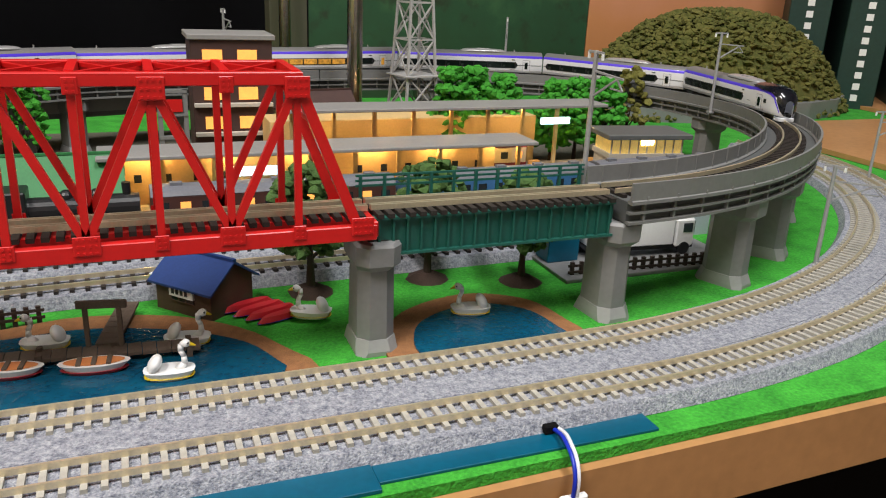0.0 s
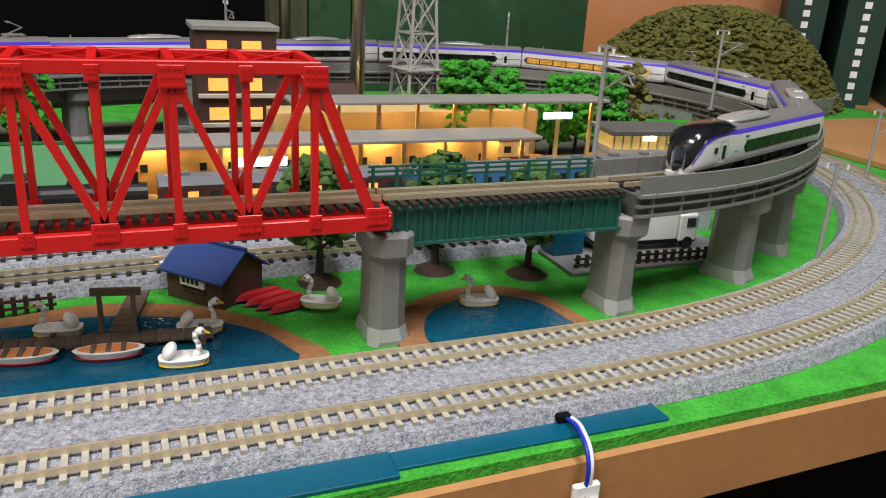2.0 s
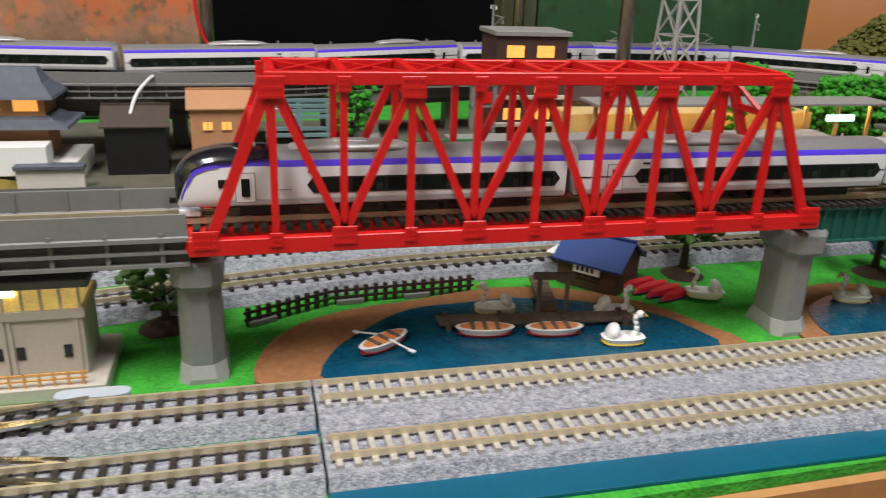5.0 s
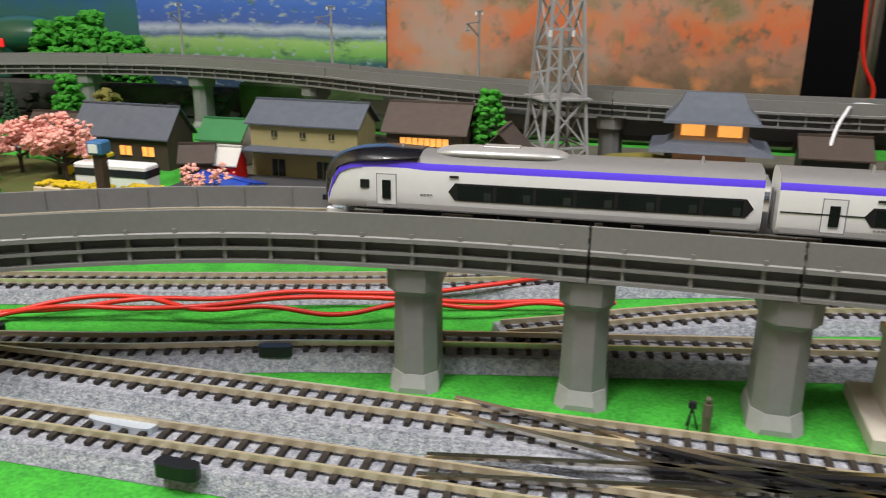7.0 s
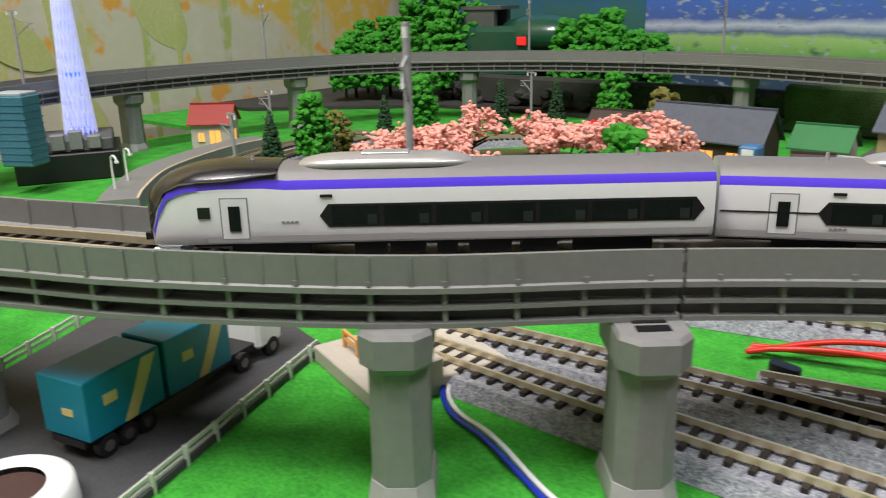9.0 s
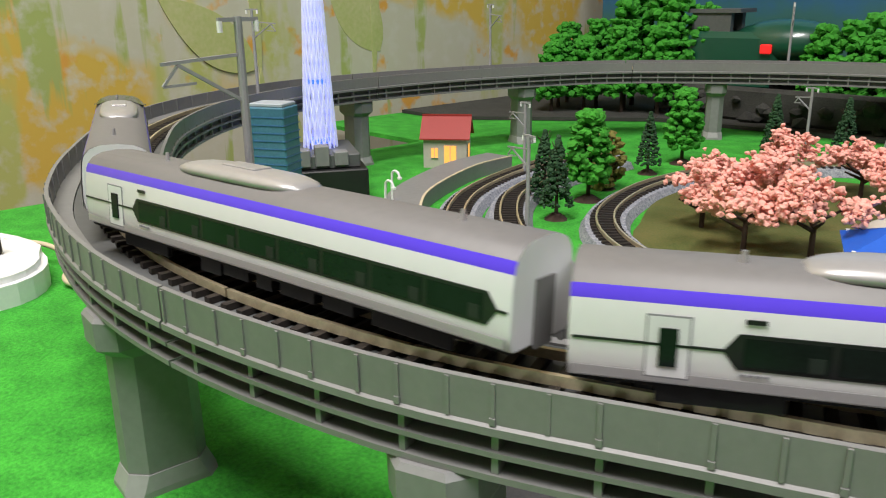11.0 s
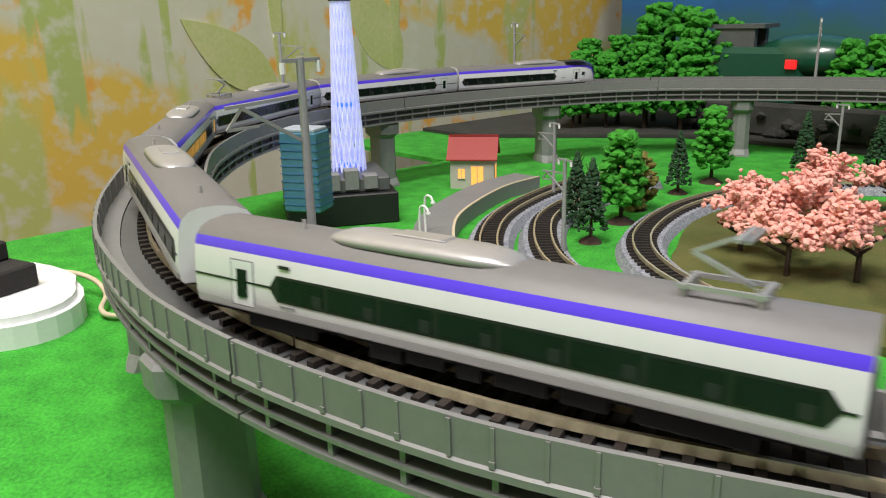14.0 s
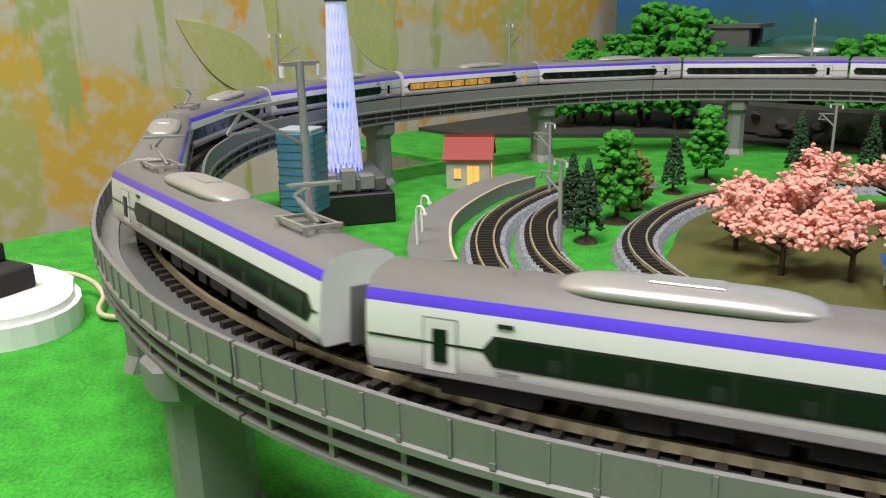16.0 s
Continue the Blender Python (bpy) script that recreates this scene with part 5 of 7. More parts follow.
def signal_cabin(x, y, yaw, base=True, k=1.0):
    """A two-storey cabin: plastered ground floor, glazed and lit upper floor, flat dark roof with wide eaves."""
    o = empty("signal_cabin", pose(x, y, 0, 0, 0, yaw) @ Matrix.Diagonal((k, k, k, 1)))
    if base:
        part("base_slab", B((-0.0300, 0.0300, -0.0195, 0.0195, 0, 0.0050), bevel=0.0003), CREAM, o)
    z = 0.005 if base else 0.0
    part("ground_floor", B((-0.0235, 0.0235, -0.0110, 0.0125, z, z + 0.0215)), CREAM, o)
    part("floor_band", B((-0.0245, 0.0245, -0.0120, 0.0135, z + 0.0215, z + 0.0245)), CREAM, o)
    part("glazing", B((-0.0232, 0.0232, -0.0108, 0.0122, z + 0.0245, z + 0.0335)), AMBER, o, "amber glazing lit from inside")
    for i in range(9):
        xx = -0.0232 + i * 0.0058
        part("mullion", B((xx - 0.0004, xx + 0.0004, -0.0113, -0.0107, z + 0.0245, z + 0.0335)), CREAM, o)
    part("lamp", B((-0.004, 0.004, -0.0116, -0.0111, z + 0.0298, z + 0.0325), bevel=0.0002), BULB, o, "bright warm lamp")
    part("roof", B((-0.0275, 0.0275, -0.0155, 0.0165, z + 0.0335, z + 0.0365), bevel=0.0004), GREY_D, o, "flat dark roof")
    for xx in (-0.0185, -0.0030, 0.0035, 0.0180):
        part("window", B((xx - 0.0013, xx + 0.0013, -0.0114, -0.0109, z + 0.0070, z + 0.0115)), WIN_D, o)
    for xx in (-0.0205, -0.0010, 0.0010, 0.0215):
        part("pilaster", B((xx - 0.0006, xx + 0.0006, -0.0117, -0.0110, z, z + 0.0215)), CREAM, o)
    if base:
        for a, b in ((-0.0245, -0.0135), (-0.004, 0.0245)):
            rl = part("railing", B((a, b, -0.0183, -0.0177, 0.0092, 0.0098), (a, b, -0.0183, -0.0177, 0.0072, 0.0077)), RAILING, o, "orange railing")
            for q in range(int((b - a) / 0.0045) + 1):
                part("post", B((a + q * 0.0045 - 0.0004, a + q * 0.0045 + 0.0004, -0.0184, -0.0176, 0.005, 0.0098)), RAILING, rl)
    return tagged(o, "cream two-storey signal cabin with a lit glazed upper floor", "signal cabin")


signal_cabin(-0.0625, -0.0190, 0)
first = built()
signal_cabin(0.548, 0.166, -8, base=False, k=1.15)


# ---- white container lorry yard below the right curve ----
tagged(part("yard_slab", B((0.405, 0.512, 0.012, 0.075, 0.0, 0.002), bevel=0.0003), PIER), "grey concrete yard slab", "slab")
fence("yard_fence", 0.409, 0.0185, 0.505, 0.0135, 0.0085, 19, FENCE_BR, "black picket fence along the yard", foot=False)


def lorry(x, y, yaw, body, cab, label, L=0.055):
    o = empty("lorry", pose(x, y, 0.002, 0, 0, yaw))
    part("box_body", B((-L / 2, L / 2 - 0.013, -0.0082, 0.0082, 0.0060, 0.0245), bevel=0.0004), body, o)
    part("chassis", B((-L / 2, L / 2, -0.0070, 0.0070, 0.0035, 0.0058)), BLACK, o)
    bm = bmesh.new()
    box(bm, L / 2 - 0.012, L / 2, -0.0080, 0.0080, 0.0040, 0.0200, bevel=0.0012)
    cb = part("cab", bm, cab, o)
    part("windscreen", B((L / 2 - 0.0002, L / 2 + 0.0003, -0.0068, 0.0068, 0.0120, 0.0180)), WIN_D, cb)
    part("side_window", B((L / 2 - 0.0075, L / 2 - 0.002, -0.0083, 0.0083, 0.0125, 0.0175)), WIN_D, cb)
    for xx in (-L / 2 + 0.006, -L / 2 + 0.014, L / 2 - 0.006):
        bm = bmesh.new()
        cyl(bm, (xx, -0.0082, 0.0035), (xx, -0.0060, 0.0035), 0.0035, n=14)
        cyl(bm, (xx, 0.0060, 0.0035), (xx, 0.0082, 0.0035), 0.0035, n=14)
        part("wheels", bm, BLACK, o)
    return tagged(o, label, "lorry")


lorry(0.463, 0.040, -4, WHITE_P, WHITE_P, "white box lorry parked in the yard", 0.062)
tagged(part("blue_container", B((0.4075, 0.4255, 0.036, 0.056, 0.002, 0.023), bevel=0.0004), BLUE_B), "blue freight container in the yard", "container")
tagged(part("yard_wall", B((0.44, 0.53, 0.062, 0.064, 0.0, 0.030)), PLATE), "pale grey yard wall", "wall")
moved(first, EAST)


lorry(-0.285, 0.225, 3, WHITE_P, WHITE_P, "white box lorry with a small red mark parked on the road", 0.066)
lorry(-0.140, 0.232, 180, WHITE_P, WHITE_P, "white flatbed lorry parked on the road", 0.075)


# ---- backdrop along the back of the table ----
def poster(name, x0, x1, m, label, y=0.595, z1=0.42):
    o = part(name, B((x0, x1, y, y + 0.003, -0.03, z1)), m)
    return tagged(o, label, "poster")


poster("mountain_poster", -1.15, -0.773, P_MOUNT, "poster of a blue mountain under a pale sky")
poster("field_poster", -0.772, -0.458, P_FIELD, "poster of green fields before blue mountains", y=0.593)
poster("autumn_poster", -0.457, -0.024, P_AUTUMN, "poster of an orange and red autumn forest")
poster("forest_poster", 0.3435, 0.6955, P_FOREST, "poster of a dark green forest")
poster("sunset_poster", 0.6965, 1.03, P_PINK, "pinkish orange picture on the wall")
tagged(part("display_pillar", B((0.3015, 0.3425, 0.60, 0.63, -0.05, 0.8)), mat("dull_brown_pillar", (0.10, 0.09, 0.06), 0.6)), "dull brown upright of a rack", "pillar")
CHROME = mat("chrome_tube", (0.55, 0.50, 0.45), 0.22, metal=1.0, var=0.25, scale=20)
for x, y in ((0.3235, 0.33), (-0.012, 0.40), (0.3135, 0.575)):
    bm = bmesh.new()
    cyl(bm, (x, y, 0.0), (x, y, 0.9), 0.0062, n=16)
    for z in (0.06, 0.085, 0.11, 0.135):
        cyl(bm, (x, y, z), (x, y, z + 0.0012), 0.0068, n=16)
    tagged(part("rack_pole", bm, CHROME), "shiny chrome rack pole with grooves", "pole")
wire("red_wire", [(-0.012, 0.394, 0.0), (-0.022, 0.39, 0.03), (-0.006, 0.392, 0.055), (-0.016, 0.392, 0.08), (-0.020, 0.392, 0.11), (-0.018, 0.392, 0.2)], 0.0015, RED_W, "red wire wound round the chrome pole")
wire("white_cable", [(-0.06, 0.25, 0.03), (-0.05, 0.27, 0.055), (-0.03, 0.30, 0.06), (0.01, 0.29, 0.048), (0.05, 0.26, 0.036)], 0.0012, WHITE_W, "white cable hanging behind the houses")
first = built()
bm = bmesh.new()
prism(bm, [(0.80, 0.08), (1.27, 0.08), (1.27, 0.595), (1.09, 0.595), (1.07, 0.36), (0.80, 0.36)], 0.0005, 0.005)
tagged(part("side_board", bm, WOOD), "varnished wooden board beside the curve", "board")
# row of file binders and the olive hill on the far right
BINDER = mat("dark_green_binder", (0.012, 0.045, 0.035), 0.5, var=0.3, scale=20)
for k in range(6):
    x = 1.02 + k * 0.052
    o = empty("file_binder", pose(x, 0.50 - k * 0.045, -0.05, 0, 0, -40))
    part("spine", B((-0.024, 0.024, -0.004, 0.18, 0.0, 0.42), bevel=0.001), BINDER, o)
    part("label_marks", B(*[(-0.004, 0.004, -0.0046, -0.004, 0.06 + q * 0.014, 0.068 + q * 0.014) for q in range(22)]), WHITE_P, o, "white writing marks on the spine")
    tagged(o, "dark green file binder with a white-lettered spine", "binder", "file binders in a row")
HILL = mat("olive_flock_hill", (0.15, 0.135, 0.03), 0.95, var=0.5, scale=60, fine=700, bump=0.6, second=(0.06, 0.075, 0.012))
random.seed(11)
bm = bmesh.new()
for k in range(3400):
    u, a = random.random() ** 0.5, random.uniform(0, 6.283)
    x, y = 0.86 + 0.20 * u * math.cos(a), 0.47 + 0.085 * u * math.sin(a)
    z = 0.112 * (1 - u**2.6) + 0.004
    clump(bm, (x, y, z - 0.002 + random.uniform(-0.003, 0.002)), random.uniform(0.0026, 0.0052), 1, 0.4, 0.7)
hillo = empty("hill")
core = bmesh.new()
loft(core, [[(0.86 + 0.20 * u * math.cos(a * 0.2618), 0.47 + 0.085 * u * math.sin(a * 0.2618), 0.110 * (1 - u**2.6) + 0.0005) for a in range(24)] for u in (1.0, 0.9, 0.75, 0.55, 0.35, 0.12)])
part("core", core, HILL, hillo)
part("flock", bm, HILL, hillo)
bm = bmesh.new()
prism(bm, [(0.86 + 0.19 * math.cos(a * 0.3927), 0.47 + 0.09 * math.sin(a * 0.3927)) for a in range(16)], 0.0, 0.02)
part("base", bm, PIER, hillo)
tagged(hillo, "olive green flocked model hill behind the curve", "hill")
moved(first, EAST)


# ---- catenary masts ----
MAST = mat("grey_mast", (0.33, 0.33, 0.34), 0.45, var=0.15, scale=60)


def mast(x, y, yaw, h=0.062, z=0.0, arm=0.020, label="grey catenary mast with a bracket arm beside the track"):
    """A round pole with a short crosspiece and insulators on top and a bracket arm along +x."""
    o = empty("catenary_mast", pose(x, y, z, 0, 0, yaw))
    bm = bmesh.new()
    cyl(bm, (0, 0, 0), (0, 0, h), 0.0012, 0.0010, 10)
    part("pole", bm, MAST, o)
    part("foot", B((-0.0022, 0.0022, -0.0022, 0.0022, 0, 0.0015)), MAST, o)
    part("crosspiece", B((-0.0052, 0.0052, -0.0005, 0.0005, h - 0.0012, h - 0.0002)), MAST, o)
    for s in (-1, 1):
        bm = bmesh.new()
        cyl(bm, (s * 0.0048, 0, h - 0.0036), (s * 0.0048, 0, h - 0.001), 0.0007, n=8)
        part("insulator", bm, WHITE_P, o)
    bm = bmesh.new()
    bar(bm, (0, 0, h * 0.86), (arm, 0, h * 0.84), 0.0008, 0.0008)
    bar(bm, (0, 0, h * 0.68), (arm * 0.8, 0, h * 0.835), 0.0008, 0.0008)
    bar(bm, (arm * 0.8, 0, h * 0.835), (arm, 0, h * 0.76), 0.0006, 0.0006)
    bar(bm, (arm, 0, h * 0.76), (arm * 0.6, 0, h * 0.765), 0.0006, 0.0006)
    part("bracket", bm, MAST, o)
    return tagged(o, label, "mast", "catenary masts")


def mast_on_loop(x, y, h=0.056, side=-1, flip=0):
    s = LOOP.near(x, y)
    p, d = LOOP.at(s), LOOP.dir(s)
    o = 0.0178 * side
    return mast(p[0] - d[1] * o, p[1] + d[0] * o, yaw_at(LOOP, s) + (90 if side < 0 else -90) + flip, h, p[2] - 0.006)


mast_on_loop(0.3390, -0.0210, 0.060)
mast_on_loop(-0.6535, -0.2285, 0.062)
mast_on_loop(-0.4582, -0.1489, 0.060)
mast_on_loop(0.5830, 0.1910, 0.060)
mast_on_loop(0.4790, 0.3750, 0.058, 1)
mast_on_loop(0.2380, 0.3800, 0.058, 1)
mast_on_loop(-0.9700, -0.0200, 0.062, 1)
mast_on_loop(-0.9600, 0.2000, 0.062, 1)
mast_on_loop(-0.8000, 0.3950, 0.060, 1)
mast_on_loop(-0.6200, 0.4250, 0.060, 1)
mast_on_loop(-0.4500, 0.4000, 0.060, 1)
mast_on_loop(-0.3000, 0.3500, 0.060, 1)
mast(0.4805, -0.0085, -35, 0.058, 0.0, 0.024)
mast(0.5935, 0.022, -35, 0.058, 0.0, 0.024)
mast(0.6735, 0.13, -20, 0.058, 0.0, 0.024)
mast(-0.752, 0.0045, 170, 0.055, 0.0, 0.018)
mast(-0.845, 0.105, 170, 0.055, 0.0, 0.018)
mast(-0.742, 0.318, 170, 0.055, 0.0, 0.014)
mast(-0.202, 0.070, 200, 0.115, 0.0, 0.012)


# ---- lattice towers ----
STEEL = mat("pale_steel_tower", (0.48, 0.47, 0.46), 0.5, var=0.2, scale=50)


def lattice(x, y, h, w0, w1, levels, yaw, label, m=STEEL):
    o = empty("lattice_tower", pose(x, y, 0, 0, 0, yaw))
    hw = [w0 + (w1 - w0) * (k / levels) ** 0.75 for k in range(levels + 1)]
    zs = [h * k / levels for k in range(levels + 1)]
    C = [(1, 1), (-1, 1), (-1, -1), (1, -1)]
    for cx, cy in C:
        bm = bmesh.new()
        loft(bm, [[(cx * hw[k] + a * 0.00095, cy * hw[k] + b * 0.00095, zs[k]) for a, b in C] for k in range(levels + 1)])
        part("leg", bm, m, o)
    for k in range(1, levels + 1):
        for i in range(4):
            a, b = C[i], C[(i + 1) % 4]
            bm = bmesh.new()
            bar(bm, (a[0] * hw[k], a[1] * hw[k], zs[k]), (b[0] * hw[k], b[1] * hw[k], zs[k]), 0.0013, 0.0013)
            bar(bm, (a[0] * hw[k - 1], a[1] * hw[k - 1], zs[k - 1]), (b[0] * hw[k], b[1] * hw[k], zs[k]), 0.0011, 0.0011)
            bar(bm, (b[0] * hw[k - 1], b[1] * hw[k - 1], zs[k - 1]), (a[0] * hw[k], a[1] * hw[k], zs[k]), 0.0011, 0.0011)
            part("brace", bm, m, o)
    part("platform", B((-hw[2] * 1.25, hw[2] * 1.25, -hw[2] * 1.25, hw[2] * 1.25, zs[2] - 0.0006, zs[2] + 0.0006)), m, o)
    return tagged(o, label, "tower")


lattice(0.3785, 0.344, 0.205, 0.0180, 0.0066, 7, 12, "pale grey steel lattice tower behind the station")
lattice(-0.2250, 0.258, 0.22, 0.0185, 0.006, 7, 30, "grey steel lattice power pylon on the slope", MAST)


# ---- station ----
S_ROOF = mat("station_grey_roof", (0.27, 0.26, 0.25), 0.6, var=0.15, scale=40)
S_WALL = mat("station_yellow_wall", (0.62, 0.44, 0.20), 0.7, var=0.15, scale=60)
GLOW = mat("warm_strip_lamp", (1.0, 0.62, 0.22), 0.4, emit=34.0)
COOL = mat("cool_lit_sign", (0.55, 0.85, 0.95), 0.4, emit=2.0)
PLAT = mat("platform_concrete", (0.35, 0.31, 0.25), 0.8, var=0.2, scale=60)


def platform(x0, x1, y, w, roof_z, label, lamps=5, wall=False):
    o = empty("station_platform")
    part("platform_slab", B((x0, x1, y - w / 2, y + w / 2, 0, 0.009), bevel=0.0004), PLAT, o)
    rf = part("canopy", B((x0, x1, y - w * 0.62, y + w * 0.62, roof_z, roof_z + 0.0022), bevel=0.0004), S_ROOF, o, "long grey platform canopy")
    n = int((x1 - x0) / 0.028)
    for k in range(n + 1):
        x = x0 + 0.006 + k * (x1 - x0 - 0.012) / n
        part("post", B((x - 0.0012, x + 0.0012, y - 0.0012, y + 0.0012, 0.009, roof_z)), S_WALL, o)
    for k in range(lamps):
        x = x0 + (k + 0.6) * (x1 - x0) / lamps
        part("lamp", B((x - 0.010, x + 0.010, y - 0.001, y + 0.002, roof_z - 0.0022, roof_z - 0.0008)), GLOW, o, "warm lit strip lamp")
        part("bench", B((x + 0.012, x + 0.020, y - 0.002, y + 0.002, 0.009, 0.0125)), RAILING, o)
    if wall:
        part("wall", B((x0 + 0.01, x1 - 0.02, y + w * 0.25, y + w * 0.32, 0.009, roof_z)), S_WALL, o, "yellow station wall")
        for k in range(int((x1 - x0) / 0.016)):
            x = x0 + 0.018 + k * 0.016
            if x < x1 - 0.03:
                part("window", B((x, x + 0.004, y + w * 0.25 - 0.0006, y + w * 0.25 + 0.0002, 0.022, 0.0265)), WIN_D, o)
    return tagged(o, label, "station platform")


first = built()
platform(0.195, 0.455, 0.158, 0.026, 0.0395, "lit station platform with a yellow wall and grey canopy", 6, True)
platform(0.305, 0.540, 0.212, 0.024, 0.0530, "raised station platform with a long grey canopy", 5, False)
tagged(part("station_house", B((0.30, 0.50, 0.232, 0.262, 0.0, 0.042), bevel=0.0004), S_WALL), "yellow station building behind the platforms", "station")
tagged(part("lit_sign", B((0.486, 0.510, 0.1985, 0.2000, 0.0415, 0.0465), bevel=0.0006), COOL), "lit pale blue station sign", "sign")
tagged(part("lit_sign", B((0.262, 0.292, 0.146, 0.1475, 0.0275, 0.0330), bevel=0.0006), COOL), "lit pale blue station sign", "sign")


def coach(x, y, yaw, L, body, roof, label, z=0.0085, lit=True, h=0.019, stripe=None):
    """An older parked coach: body, arched roof with vents, row of windows, bogies."""
    o = empty("parked_coach", pose(x, y, z, 0, 0, yaw))
    part("body", B((-L / 2, L / 2, -0.0092, 0.0092, 0.0045, h), bevel=0.0005), body, o)
    bm = bmesh.new()
    prof = [(-0.0094, h), (-0.008, h + 0.0022), (-0.004, h + 0.0036), (0.004, h + 0.0036), (0.008, h + 0.0022), (0.0094, h)]
    loft(bm, [[(xx, a, b) for a, b in prof] for xx in (-L / 2, L / 2)])
    rf = part("roof", bm, roof, o)
    for k in range(5):
        xx = -L / 2 + (k + 0.5) * L / 5
        part("vent", B((xx - 0.003, xx + 0.003, -0.002, 0.002, h + 0.0034, h + 0.0052)), roof, rf)
    n = int(L / 0.0105)
    for k in range(n):
        xx = -L / 2 + 0.006 + k * (L - 0.012) / max(1, n - 1)
        part("window", B((xx - 0.0026, xx + 0.0026, -0.0095, 0.0095, 0.0112, 0.0158)), WIN_L if lit and k % 3 == 1 else WIN_D, o)
    if stripe:
        part("stripe", B((-L / 2 - 0.0001, L / 2 + 0.0001, -0.0094, 0.0094, 0.0060, 0.0085)), stripe, o)
    for xx in (-L / 2 + 0.018, L / 2 - 0.018):
        part("bogie", B((xx - 0.009, xx + 0.009, -0.0062, 0.0062, 0.0002, 0.0044)), BLACK, o)
    part("underframe", B((-L / 2 + 0.03, L / 2 - 0.03, -0.007, 0.007, 0.0015, 0.0044)), BLACK, o)
    return tagged(o, label, "train")


C_BR = mat("coach_brown", (0.07, 0.025, 0.02), 0.45, var=0.2)
C_BL = mat("coach_blue", (0.05, 0.16, 0.36), 0.45, var=0.2)
C_RC = mat("coach_red_cream", (0.22, 0.025, 0.025), 0.45, var=0.2)
C_RF = mat("coach_grey_roof", (0.16, 0.165, 0.19), 0.6, var=0.2)
CREAM_P = mat("cream_paint", (0.65, 0.55, 0.38), 0.5)
coach(0.285, 0.1215, 0.5, 0.130, C_BR, C_RF, "dark brown passenger coach with lit windows and a grey roof")
coach(0.420, 0.1235, 1.5, 0.128, C_BL, C_RF, "blue passenger coach with a grey roof", lit=False)
coach(0.548, 0.1285, 2.2, 0.120, C_BR, C_RF, "brown passenger coach with a grey roof", lit=False)
coach(0.405, 0.186, 0, 0.120, CREAM_P, C_RC, "cream and red railcar at the platform", z=0.012, stripe=C_RC)


def steam_loco(x, y, yaw):
    o = empty("steam_locomotive", pose(x, y, 0.0085, 0, 0, yaw))
    bm = bmesh.new()
    cyl(bm, (-0.022, 0, 0.0135), (0.030, 0, 0.0135), 0.0062, n=18)
    part("boiler", bm, BLACK, o)
    bm = bmesh.new()
    cyl(bm, (0.024, 0, 0.018), (0.024, 0, 0.0255), 0.0019, 0.0022, 12)
    part("chimney", bm, BLACK, o)
    for xx in (0.010, -0.004):
        bm = bmesh.new()
        bmesh.ops.create_uvsphere(bm, u_segments=12, v_segments=8, radius=0.0036, matrix=Matrix.Translation((xx, 0, 0.0195)))
        part("dome", bm, BLACK, o)
    part("cab", B((-0.036, -0.021, -0.0085, 0.0085, 0.007, 0.0245), bevel=0.0008), BLACK, o)
    part("running_board", B((-0.022, 0.034, -0.0085, 0.0085, 0.0085, 0.0095)), BLACK, o)
    part("tender", B((-0.076, -0.039, -0.0085, 0.0085, 0.0045, 0.0185), bevel=0.0006), BLACK, o)
    for xx in (-0.014, -0.002, 0.010, 0.024, -0.047, -0.058, -0.069):
        bm = bmesh.new()
        r = 0.0045 if -0.02 < xx < 0.015 else 0.0028
        cyl(bm, (xx, -0.0062, r), (xx, -0.0048, r), r, n=16)
        cyl(bm, (xx, 0.0048, r), (xx, 0.0062, r), r, n=16)
        part("wheel_pair", bm, GREY_D, o)
    return tagged(o, "black steam locomotive with tender on the station track", "locomotive")


steam_loco(0.185, 0.1205, 0)
GREEN_RF = mat("green_shed_roof", (0.03, 0.20, 0.06), 0.6, var=0.2)
house("engine_shed", 0.172, 0.150, 0, 0.068, 0.030, 0.026, 0.042, S_WALL, GREEN_RF, "low shed with a bright green roof beside the station", [("f", -0.02, 0.012, 0.008, 0.006, WIN_L), ("f", 0.018, 0.012, 0.008, 0.006, WIN_D)], category="shed")

# tall brown building with lit windows
BRICK_D = mat("dark_brown_brick", (0.065, 0.03, 0.025), 0.7, var=0.3, scale=150)
t = empty("apartment_block", pose(0.2815, 0.285, 0))
part("wall", B((-0.0270, 0.0270, -0.020, 0.020, 0, 0.092), bevel=0.0004), BRICK_D, t)
part("roof", B((-0.0290, 0.0290, -0.022, 0.022, 0.092, 0.0955), bevel=0.0004), S_ROOF, t, "flat grey roof")
for k, z in enumerate((0.012, 0.032, 0.052, 0.077)):
    for xx in (-0.013, 0.010):
        part("window", B((xx - 0.0065, xx + 0.0065, -0.0206, -0.0198, z, z + 0.0085)), WIN_L, t)
    part("balcony", B((-0.0265, 0.0265, -0.0235, -0.020, z - 0.0048, z - 0.002), bevel=0.0003), CREAM if k < 3 else BRICK_D, t)
tagged(t, "tall dark brown apartment block with lit windows and balconies", "building")
house("town_house", 0.352, 0.300, 8, 0.040, 0.030, 0.040, 0.052, CREAM, BRICK_D, "cream town house with a brown roof and lit window", [("f", 0.006, 0.030, 0.009, 0.006, WIN_L)])
house("town_house", 0.315, 0.292, 0, 0.030, 0.030, 0.045, 0.056, CREAM, BRICK_D, "cream town house with a brown roof", [("f", 0.004, 0.030, 0.005, 0.006, WIN_D)])
g = empty("scaffold_frame", pose(0.240, 0.245, 0))
